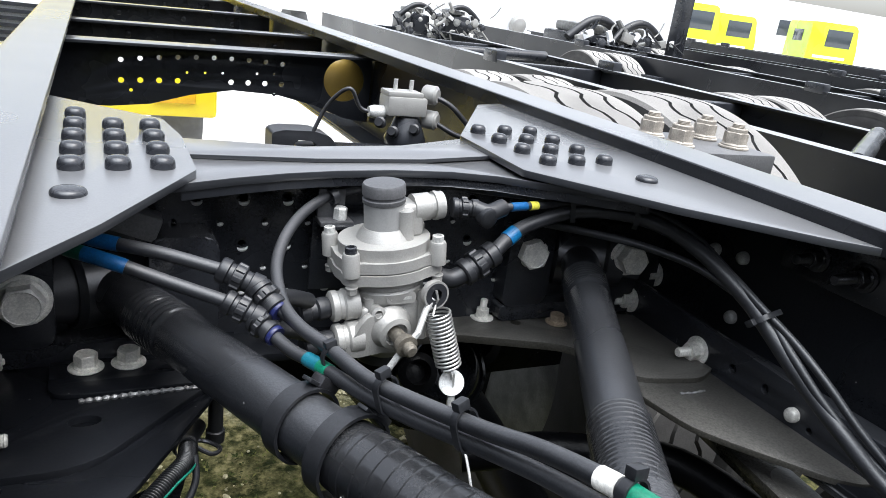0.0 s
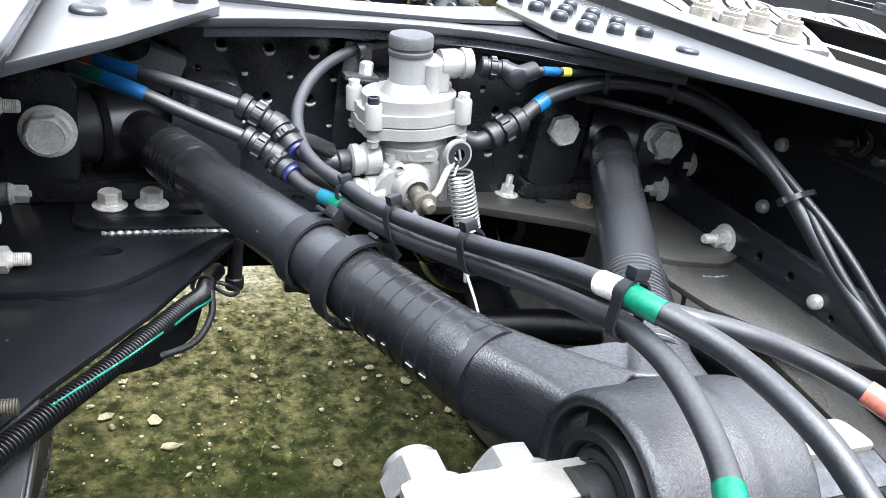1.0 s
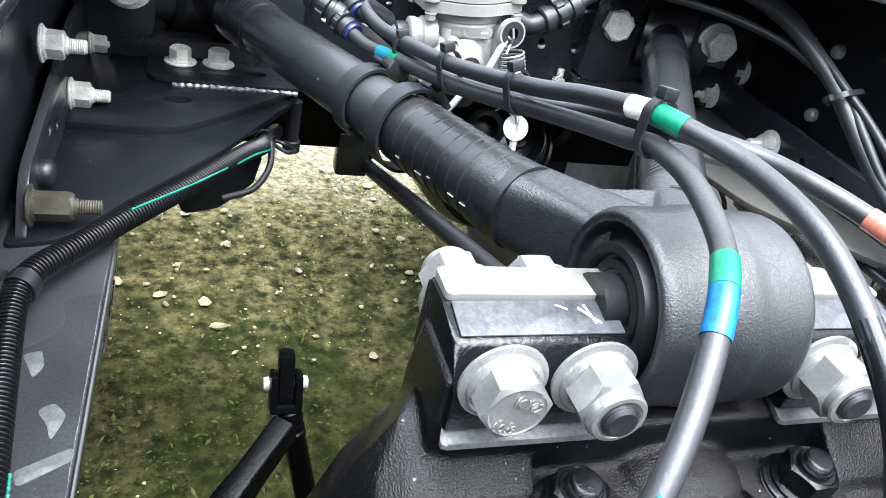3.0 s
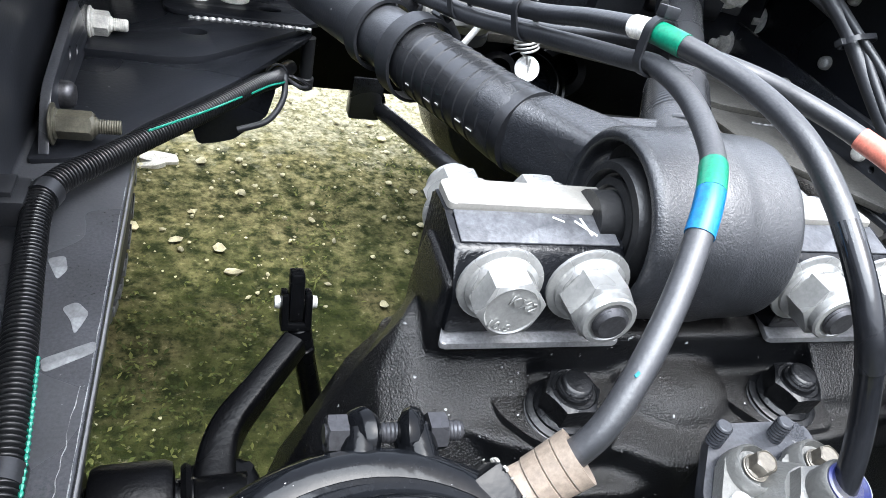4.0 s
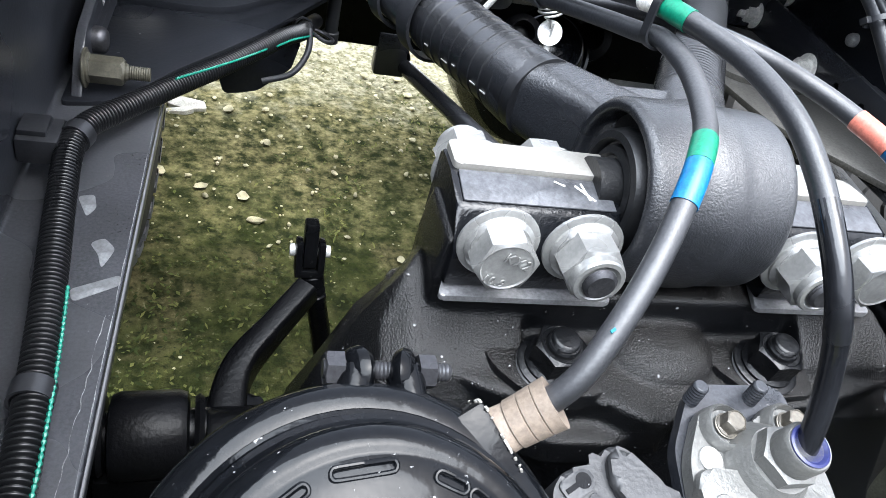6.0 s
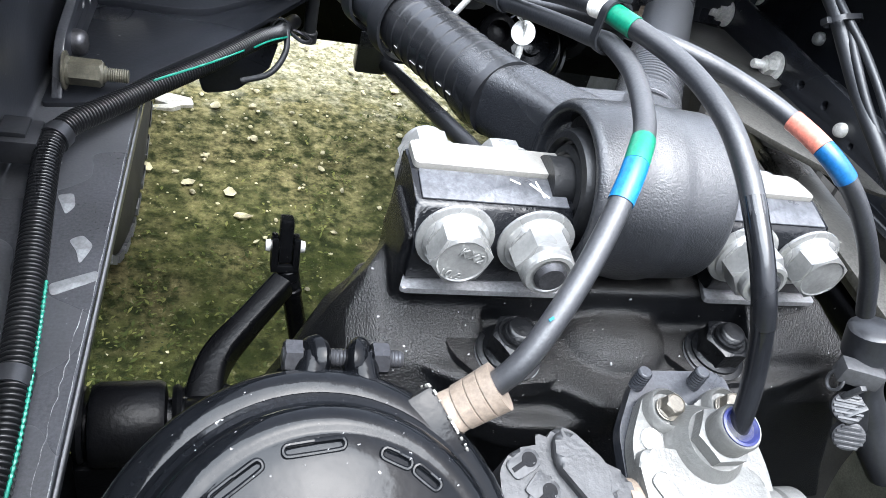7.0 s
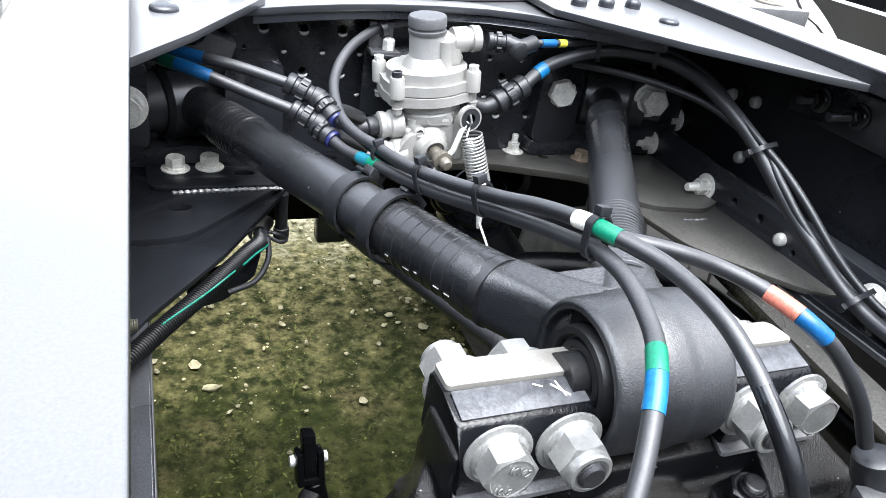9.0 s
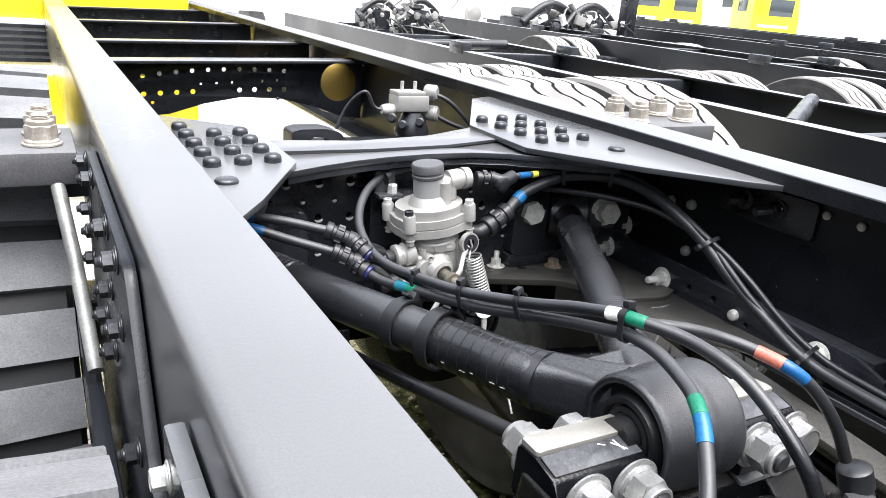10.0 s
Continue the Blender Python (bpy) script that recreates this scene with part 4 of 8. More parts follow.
                box(b, Matrix.Translation(((xa + xb) / 2, (ya + yb) / 2, 0.9914 + 0.2195 * ((ya + yb) / 2 - 0.0155))) @ Matrix.Rotation(0.216, 4, "X") @ Matrix.Rotation(math.atan2(q.y, q.x), 4, "Z"), q.length, w, 0.0004)
            part("chalk_mark", b, PAPER, blk, "white chalk strokes")
        cx = -0.1345 if s < 0 else 0.045
        for k, dx in enumerate((-0.0235, 0.0235)):
            head_front = (k == 0) == (s < 0)
            p = (cx + dx - (0.003 if s < 0 else -0.002), -0.002, 0.9800)
            q = (cx + dx - (0.003 if s < 0 else -0.002), 0.062, 0.9755)
            if head_front:
                hd = bolt(blk, p, (0, -1, 0), 0.0295, 0.0145, washer=1.0, mat=ZINC, turn=10 if s < 0 else 24, label="large zinc-plated bolt head")
                if s < 0:
                    mark(hd, "KX2", p, 0.0078, (0.0042, -0.0218, 0.0045), -22)
                    mark(hd, "10.9", p, 0.0068, (-0.0050, -0.0218, -0.0085), -18)
                bolt(blk, q, (0, 1, 0), 0.031, 0.018, stud=0.006, washer=0.98, mat=ZINC)
            else:
                bolt(blk, p, (0, -1, 0), 0.0300, 0.0165, stud=0.0045, washer=1.0, mat=ZINC, turn=4, label="large zinc-plated lock nut on its stud")
                bolt(blk, q, (0, 1, 0), 0.031, 0.015, washer=0.98, mat=ZINC)
        # thin shim plate below the bolts
        b = bmesh.new()
        prism(b, rounded([(x0 - 0.004, -0.009), (x1 + 0.003, -0.009), (x1 + 0.001, 0.055), (x0 + 0.02, 0.055)], 0.004), 0.9425, 0.9462, bevel=0.001)
        part("shim", b, SHIMM, blk, "dull grey shim plate")
    # front mountings at the cross member
    for c, s in ((A_UP, -1), (B_UP, 1)):
        d = ((c - (A_LOW if s < 0 else B_LOW))).normalized()
        ax = Vector((d.y, -d.x, 0.0)).normalized()
        m2 = axis_frame(c + d * 0.03, ax)
        b = bmesh.new()
        lathe(b, [(0.022, -0.036), (0.040, -0.036), (0.045, -0.030), (0.045, 0.030), (0.040, 0.036), (0.022, 0.036)], m2, 36)
        part("front_eye", b, SMOOTHCAST, v)
        b = bmesh.new()
        lathe(b, [(0.017, -0.062), (0.034, -0.058), (0.036, -0.040), (0.036, 0.040), (0.034, 0.058), (0.017, 0.062)], m2, 32)
        part("front_bushing", b, RUBBER, v)
        b = bmesh.new()
        box(b, m2 @ Matrix.Translation((0, 0, 0)), 0.034, 0.036, 0.168, 0.004)
        part("front_pin", b, PAINT, v)
    return v


VROD = build_v_rod()
for p, t in (((-0.361, 0.556, 0.982), 8),):
    bolt(VROD, p, (0.02, -1, 0.08), 0.033, 0.017, washer=1.0, mat=LITBOLT, turn=t, label="large zinc-plated bolt of the front mounting")
for p, t in (((0.197, 0.594, 0.999), 16), ((0.324, 0.556, 1.001), 0)):
    bolt(VROD, p, (-0.2, -1, 0.08), 0.033, 0.018, washer=1.0, mat=LITBOLT, turn=t, label="large zinc-plated bolt of the front mounting")


def build_front_brackets():
    for s, x0, x1, y in ((-1, -0.412, -0.188, 0.585), (1, 0.165, 0.412, 0.605)):
        br = thing("torque_rod_bracket", ((x0 + x1) / 2, y, 0.905), "black cast bracket on the cross member", "bracket", "torque rod brackets")
        for xa, xb in ((x0, x0 + 0.075), (x1 - 0.066, x1)) if s < 0 else ((x0, x0 + 0.066), (x1 - 0.105, x1)):
            o = rounded([(xa, 0.925), (xb, 0.925), (xb, 1.035), (xa, 1.035)], 0.015)
            part("cheek", prism(bmesh.new(), o, -0.022, 0.022, pose(0, y + 0.004, 0, 90, 0, 0), bevel=0.003), PAINT, br)
        part("base", prism(bmesh.new(), rounded([(x0, 0.9045), (x1, 0.9045), (x1, 0.926), (x0, 0.926)], 0.006), -0.024, 0.02, pose(0, y + 0.004, 0, 90, 0, 0), bevel=0.003), PAINT, br)


build_front_brackets()


# ---- axle housing and its bracket ----
def build_axle():
    ax = thing("drive_axle", (-0.04, -0.15, 0.34), "black cast drive axle housing with a bolted bracket", "axle")
    # banjo housing and beam
    b = bmesh.new()
    m = axis_frame((-0.04, -0.18, 0.60), (0, 1, 0))
    lathe(b, [(0.10, -0.17), (0.19, -0.14), (0.235, -0.08), (0.245, 0.0), (0.235, 0.08), (0.20, 0.12), (0.12, 0.16)], m, 48)
    part("housing", b, CAST, ax)
    b = bmesh.new()
    box(b, Matrix.Translation((-0.04, -0.18, 0.58)), 1.06, 0.15, 0.16, 0.03, 3)
    part("beam", b, CAST, ax)
    # pedestal: a wall under the pin ends, flared flanks with a falling ridge, an apron with a scalloped edge
    br = bmesh.new()
    for z0, z1, xa, xb, ya, yb in ((0.70, 0.905, -0.20, 0.125, -0.030, 0.060), (0.88, 0.9415, -0.186, 0.104, -0.0005, 0.064)):
        prism(br, rounded([(xa, ya), (xb, ya), (xb, yb), (xa, yb)], 0.014, 5), z0, z1, bevel=0.004)

    def flank(rows, inner):
        rings = [[br.verts.new((x, y, z)) for x, z in line] + [br.verts.new((inner, y, line[-1][1])), br.verts.new((inner, y, line[0][1]))] for y, line in rows]
        for r1, r2 in zip(rings, rings[1:]):
            for k in range(len(r1)):
                br.faces.new((r1[k], r1[(k + 1) % len(r1)], r2[(k + 1) % len(r1)], r2[k]))
        br.faces.new(rings[0])
        br.faces.new(rings[-1][::-1])

    flank([(0.055, [(-0.174, 0.945), (-0.189, 0.910), (-0.213, 0.876), (-0.229, 0.834), (-0.248, 0.790)]),
           (0.018, [(-0.198, 0.938), (-0.215, 0.908), (-0.235, 0.865), (-0.250, 0.820), (-0.268, 0.775)]),
           (0.000, [(-0.194, 0.925), (-0.210, 0.914), (-0.240, 0.846), (-0.260, 0.780), (-0.280, 0.735)]),
           (-0.032, [(-0.193, 0.910), (-0.212, 0.900), (-0.243, 0.832), (-0.268, 0.770), (-0.290, 0.720)]),
           (-0.052, [(-0.198, 0.874), (-0.218, 0.862), (-0.250, 0.790), (-0.275, 0.740), (-0.300, 0.700)])], -0.13)
    flank([(0.055, [(0.100, 0.945), (0.122, 0.920), (0.148, 0.880), (0.180, 0.820)]),
           (-0.003, [(0.112, 0.940), (0.134, 0.910), (0.160, 0.860), (0.190, 0.800)]),
           (-0.031, [(0.131, 0.920), (0.150, 0.880), (0.175, 0.830), (0.200, 0.780)]),
           (-0.048, [(0.128, 0.890), (0.150, 0.850), (0.175, 0.800), (0.200, 0.760)])], 0.05)
    for xs, s in ((-0.184, -1), (0.098, 1)):
        prism(br, [(xs + s * 0.002, 0.925), (xs + s * 0.004, 0.948), (xs + s * 0.001, 0.974), (xs - s * 0.004, 0.976), (xs - s * 0.004, 0.92)], -0.050, -0.002, pose(0, 0, 0, 90, 0, 0), bevel=0.002)
    apron = rounded([(-0.200, -0.020), (-0.178, -0.028), (-0.156, -0.042), (-0.137, -0.049), (-0.112, -0.050), (-0.090, -0.049), (-0.075, -0.060), (-0.057, -0.069), (-0.040, -0.057), (-0.018, -0.047), (0.020, -0.056), (0.049, -0.054), (0.090, -0.044), (0.132, -0.032), (0.132, 0.03), (-0.200, 0.03)], 0.010)
    prism(br, apron, 0.878, 0.9115, bevel=0.009, seg=4)
    low = rounded([(-0.16, -0.045), (-0.12, -0.064), (-0.075, -0.066), (-0.06, -0.05), (-0.16, -0.03)], 0.008)
    prism(br, low, 0.872, 0.893, bevel=0.006, seg=3)
    lathe(br, [(0.001, 0.0), (0.40, 0.02), (0.75, 0.25), (0.93, 0.55), (1.0, 0.9), (1.02, 1.2)][::-1], Matrix.Translation((-0.040, -0.012, 0.9245)) @ Matrix.Diagonal((0.037, 0.031, -0.016, 1)), 32)
    ped = part("pedestal", br, CAST, ax, "rough cast pedestal with flared cheeks and a scalloped apron", angle=50)
    rm = ped.modifiers.new("blend", "REMESH")
    rm.mode, rm.voxel_size, rm.use_smooth_shade = "VOXEL", 0.0020, True
    sm = ped.modifiers.new("fillet", "SMOOTH")
    sm.factor, sm.iterations = 0.5, 6
    for x, s in ((-0.119, 1), (0.021, 1)):
        pd = bmesh.new()
        prism(pd, rounded([(x - 0.036, -0.014), (x - 0.033, -0.030), (x - 0.020, -0.047), (x - 0.006, -0.053), (x + 0.028, -0.050), (x + 0.032, -0.018), (x + 0.022, -0.006)], 0.008), 0.905, 0.9165, bevel=0.002, seg=3)
        pad = part("pad", pd, CAST, ax)
        part("seat_washer", lathe(bmesh.new(), [(0.012, 0), (0.0196, 0.0002), (0.0200, 0.0012), (0.0196, 0.0022), (0.012, 0.0024)], axis_frame((x, -0.0315, 0.9162), (0, -0.12, 1)), 36), SHIMM, pad, "pale washer edge")
        bolt(pad, (x, -0.031, 0.9175), (0, -0.12, 1), 0.0262, 0.014, stud=0.005, washer=1.02, mat=NUTBLACK, label="black-painted nut on its stud")
    return ax


AXLE = build_axle()

# ---- load sensing valve ----
VO = Vector((-0.021, 0.512, 0.922))


def vloc(x, y, z):
    """A place in the valve's own axes: x across, y ahead, z along its axis."""
    return VO + Vector((-0.11, 0, 1)).normalized() * z + Vector((1, 0, 0.11)).normalized() * x + Vector((0, y, 0))


def vaxis(x, y, z):
    return (vloc(x, y, z) - VO).normalized()


VZ = vaxis(0, 0, 1)


def vframe(z):
    """The valve's cross section at a height: local x across, y ahead."""
    x = vaxis(1, 0, 0)
    m = Matrix((x, Vector((0, 1, 0)), VZ)).transposed().to_4x4()
    m.translation = vloc(0, 0, z)
    return m


CAPGREY = material("dark_grey_plastic", (0.075, 0.075, 0.078), 0.45, vary=0.15, scale=60, bump=0.08)
SHAFT = material("brownish_shaft_steel", (0.16, 0.145, 0.12), 0.38, metal=0.5, vary=0.3, scale=90, bump=0.15)


def build_valve():
    v = thing("load_sensing_valve", VO, "cast aluminium brake load valve with a black-capped grey cylinder", "valve")
    b = bmesh.new()
    lathe(b, [(0.016, 0), (0.022, 0.002), (0.026, 0.008), (0.033, 0.014), (0.034, 0.02), (0.034, 0.066), (0.037, 0.070), (0.040, 0.075), (0.0405, 0.083), (0.0385, 0.085), (0.0405, 0.087), (0.0405, 0.098)], vframe(0), 48)
    box(b, vframe(0.045) @ Matrix.Translation((-0.006, -0.012, 0)), 0.064, 0.045, 0.052, 0.008, 3)
    for x in (-0.026, 0.030):
        lathe(b, [(0.006, 0.0), (0.006, 0.055)], axis_frame(vloc(x, -0.028, 0.024), VZ), 14)
    part("body", b, ALU, v)
    # lobed flanges with four screws
    def lobed(scale):
        out = []
        for k in range(72):
            q = 2 * math.pi * k / 72
            near = min(abs((q - c + math.pi) % (2 * math.pi) - math.pi) for c in (0.60, 2.54, 3.76, 5.66))
            r = (0.0515 + 0.0085 * math.exp(-(near / 0.20) ** 2)) * scale
            out.append((1.02 * r * math.cos(q), 0.90 * r * math.sin(q)))
        return out

    b = bmesh.new()
    prism(b, lobed(1.02), 0.0, 0.011, vframe(0.096), bevel=0.0028)
    part("lower_flange", b, ALU, v)
    b = bmesh.new()
    prism(b, lobed(0.99), 0.0, 0.011, vframe(0.1085), bevel=0.0028)
    prism(b, circle(0, 0, 0.0475, 48, 0.9), 0.010, 0.023, vframe(0.109), bevel=0.004, seg=3)
    lathe(b, [(0.030, 0.129), (0.026, 0.137), (0.0215, 0.143)], vframe(0), 36)
    part("cover", b, ALU, v)
    for x, y in ((-0.046, -0.034), (0.045, -0.034), (0.047, 0.028), (-0.049, 0.028)):
        b = bmesh.new()
        lathe(b, [(0.0085, 0), (0.0085, 0.022), (0.0075, 0.024)], axis_frame(vloc(x, y, 0.108), VZ), 16)
        part("screw_boss", b, ALU, v)
        b = bmesh.new()
        lathe(b, [(0.0058, 0), (0.0058, 0.007), (0.0035, 0.0075), (0.0032, 0.004)], axis_frame(vloc(x, y, 0.131), VZ), 14)
        part("screw", b, PAINT if y < 0 and x < 0 else DULLBOLT, v)
        bolt(v, vloc(x, y, 0.096), -VZ, 0.010, 0.006, washer=0, mat=ALU, name="nut")
    b = bmesh.new()
    lathe(b, [(0.0205, 0.136), (0.0205, 0.1745), (0.019, 0.176)], vframe(0), 40)
    part("cylinder", b, ALUTUBE, v, "plain grey turned cylinder")
    b = bmesh.new()
    lathe(b, [(0.0212, 0.168), (0.0218, 0.169), (0.0218, 0.1725), (0.0206, 0.1735), (0.0206, 0.1755), (0.0218, 0.1765), (0.0218, 0.186), (0.0205, 0.188), (0.004, 0.1885)], vframe(0), 40)
    part("cap", b, CAPGREY, v, "dark grey ribbed cap")
    # outlet at the upper side
    b = bmesh.new()
    box(b, vframe(0.148) @ Matrix.Translation((0.026, 0.002, 0.0)), 0.026, 0.030, 0.036, 0.007, 3)
    lathe(b, [(0.008, 0.0), (0.008, 0.03)], axis_frame(vloc(0.017, -0.016, 0.132), VZ), 14)
    lathe(b, [(0.0145, 0.0), (0.0145, 0.018), (0.0125, 0.019), (0.0125, 0.024)], axis_frame(vloc(0.030, 0.0, 0.158), vaxis(1, 0, 0.0)), 24)
    part("outlet", b, ALU, v)
    b = bmesh.new()
    lathe(b, [(0.0150, 0.0), (0.0155, 0.003), (0.0145, 0.006), (0.0145, 0.010)], axis_frame(vloc(0.053, 0.0, 0.158), vaxis(1, 0, 0)), 24)
    part("port_nut", b, ALU, v)
    # two ports on the other side, ring-nutted
    for z, y in ((0.071, -0.018), (0.040, -0.03)):
        b = bmesh.new()
        lathe(b, [(0.0165, 0.0), (0.0165, 0.014), (0.0145, 0.016), (0.0145, 0.020), (0.0158, 0.021), (0.0158, 0.027), (0.013, 0.029)], axis_frame(vloc(-0.036, y, z), vaxis(-1, 0, 0)), 28)
        part("port", b, ALU, v)
        b = bmesh.new()
        lathe(b, [(0.0105, 0.0), (0.0115, 0.004), (0.0115, 0.012), (0.0095, 0.014), (0.0095, 0.02), (0.011, 0.021), (0.011, 0.03), (0.009, 0.032)], axis_frame(vloc(-0.066, y, z), vaxis(-1, -0.15, 0.0)), 20)
        part("push_fitting", b, PLASTIC, v)
    # front boss, shaft and lever
    sp = Vector((-0.034, 0.478, 0.968))
    sd = Vector((0.14, -1.0, -0.12)).normalized()
    b = bmesh.new()
    lathe(b, [(0.024, 0), (0.0225, 0.006), (0.0185, 0.010), (0.0175, 0.016), (0.0125, 0.018), (0.0115, 0.013), (0.009, 0.013)], axis_frame(sp, sd), 30)
    prism(b, rounded([(-0.05, -0.022), (-0.036, -0.030), (0.03, -0.026), (0.034, 0.0), (0.012, 0.022), (-0.03, 0.018)], 0.008), -0.002, 0.006, axis_frame(sp, sd), bevel=0.002)
    part("front_cover", b, ALU, v)
    b = bmesh.new()
    lathe(b, [(0.0078, 0.0), (0.0078, 0.030), (0.010, 0.031), (0.0115, 0.034), (0.0115, 0.040), (0.007, 0.041), (0.007, 0.048), (0.005, 0.050)], axis_frame(sp, sd), 22)
    part("shaft", b, SHAFT, v, "dull brownish steel shaft with its nut")
    b = bmesh.new()
    c = sp + sd * 0.036
    sweep(b, [Vector((-0.052, 0.449, 0.918)), c + Vector((-0.004, 0, -0.008)), c + Vector((0.012, 0, 0.012)), Vector((-0.002, 0.462, 0.990)), Vector((0.006, 0.466, 1.001))], 0.0034, 10)
    part("lever", b, DULLBOLT, v, "bent grey lever rod")
    b = bmesh.new()
    lathe(b, [(0.006, -0.004), (0.0125, -0.004), (0.0125, 0.004), (0.006, 0.004)], axis_frame((0.008, 0.467, 1.005), (0.15, -1, 0.1)), 24, caps=False)
    part("lever_eye", b, RUBBER, v, "black rubber eyelet")
    b = bmesh.new()
    band(b, (0.008, 0.467, 1.005), (0.15, -1, 0.1), 0.0125, 0.007, 0.0022, 26)
    part("eye_ring", b, ALU, v)
    # small screw plugs and the name plate, its writing as bars
    for x, z, r in ((-0.022, 0.066, 0.0075),):
        b = bmesh.new()
        lathe(b, [(r, 0), (r, 0.010), (r * 0.55, 0.011), (r * 0.5, 0.006)], axis_frame(vloc(x, -0.034, z), (0, -1, 0.1)), 18)
        part("plug", b, ALU, v)
    b = bmesh.new()
    prism(b, rounded([(-0.016, -0.006), (0.016, -0.006), (0.016, 0.006), (-0.016, 0.006)], 0.005), 0, 0.0025, axis_frame(vloc(0.004, -0.0365, 0.078), (0, -1, 0.1)), bevel=0.0006)
    plt = part("name_plate", b, ALU, v)
    b = bmesh.new()
    box(b, axis_frame(vloc(0.004, -0.0392, 0.078), (0, -1, 0.1)), 0.022, 0.003, 0.0006)
    part("lettering", b, DULLBOLT, plt)
    return v


build_valve()


GREYCLIP = material("grey_nylon_clip", (0.045, 0.0455, 0.048), 0.45, vary=0.2, scale=60, bump=0.1)


def build_valve_bracket():
    br = thing("valve_bracket", (-0.05, 0.595, 0.93), "black bent sheet bracket carrying the valve on the web", "bracket")
    b = bmesh.new()
    box(b, Matrix.Translation((-0.060, 0.585, 1.008)), 0.060, 0.004, 0.085, 0.001)
    box(b, Matrix.Translation((-0.040, 0.570, 1.049)), 0.090, 0.045, 0.004, 0.001)
    part("sheet", b, PAINT, br)
    b = bmesh.new()
    box(b, Matrix.Translation((-0.074, 0.576, 1.066)), 0.030, 0.006, 0.036, 0.002)
    box(b, Matrix.Translation((-0.072, 0.566, 1.051)), 0.036, 0.024, 0.005, 0.001)
    box(b, Matrix.Translation((-0.080, 0.574, 1.090)), 0.022, 0.014, 0.006, 0.002)
    part("hose_clip", b, GREYCLIP, br, "grey nylon hose clip on a bent tab")
    b = bmesh.new()
    band(b, (-0.074, 0.572, 1.0765), (0.8, 0.3, 0.25), 0.0066, 0.008, 0.0022, 24)
    part("clip_loop", b, PLASTIC, br)
    b = bmesh.new()
    lathe(b, [(0.0075, 0), (0.0075, 0.012), (0.0055, 0.014)], axis_frame((-0.066, 0.566, 1.053), (0, 0, 1)), 6)
    part("clip_screw", b, DULLBOLT, br)
    b = bmesh.new()
    lathe(b, [(0.026, 0), (0.028, 0.004), (0.028, 0.012), (0.02, 0.016)], axis_frame((-0.02, 0.53, 0.905), (0, 0, 1)), 28)
    part("rubber_seat", b, RUBBER, br)


build_valve_bracket()


# ---- return spring with its disc and cable ----
def build_spring():
    sp = thing("tension_spring", (0.03, 0.453, 0.90), "bright coiled tension spring with a white disc on its cable", "spring")
    top, bot = Vector((0.010, 0.463, 0.992)), Vector((0.029, 0.452, 0.925))
    d = (bot - top).normalized()
    u = d.orthogonal().normalized()
    w = d.cross(u)
    pts = [Vector((0.006, 0.461, 1.012)), Vector((0.008, 0.458, 1.003)), top - d * 0.004]
    turns, n = 15, 15 * 16
    for k in range(n + 1):
        a = 2 * math.pi * k / 16
        pts.append(top + d * (0.004 + 0.062 * k / n) + 0.0128 * (u * math.cos(a) + w * math.sin(a)))
    pts += [bot + d * 0.004, bot + d * 0.012]
    part("coil", sweep(bmesh.new(), pts, 0.0013, 7), ZINC, sp)
    c = Vector((0.034, 0.4525, 0.908))
    b = bmesh.new()
    lathe(b, [(0.003, -0.002), (0.0135, -0.002), (0.014, 0), (0.0135, 0.002), (0.003, 0.002)], axis_frame(c, (-0.25, -1, 0.35)), 30)
    part("disc", b, WHITE, sp, "white plastic disc")
    b = bmesh.new()
    sweep(b, [c + Vector((0, -0.003, 0.012)), c + Vector((0.0005, -0.0035, 0.0)), c + Vector((0.001, -0.002, -0.006))], 0.0013, 8)
    part("hook", b, DULLBOLT, sp)
    b = bmesh.new()
    lathe(b, [(0.0034, 0), (0.0042, 0.002), (0.0042, 0.012), (0.0028, 0.026), (0.002, 0.028)], axis_frame(c + Vector((0.001, -0.001, -0.012)), (0.0, -0.15, -1)), 14)
    part("ferrule", b, DULLBOLT, sp)
    b = bmesh.new()
    sweep(b, spline([c + Vector((0.001, -0.003, -0.03)), (0.035, 0.40, 0.85), (0.036, 0.36, 0.79)], 6), 0.0016, 8)
    part("cable", b, DULLBOLT, sp)


build_spring()


# ---- hoses ----
def tape(parent, path, a, c, r, mat, label):
    """A band of tape round a hose between two shares of its length."""
    n = len(path) - 1
    i, j = int(a * n), max(int(c * n), int(a * n) + 1)
    b = sweep(bmesh.new(), path[i:j + 1], r + 0.0006, 16)
    return part("tape", b, mat, parent, label)


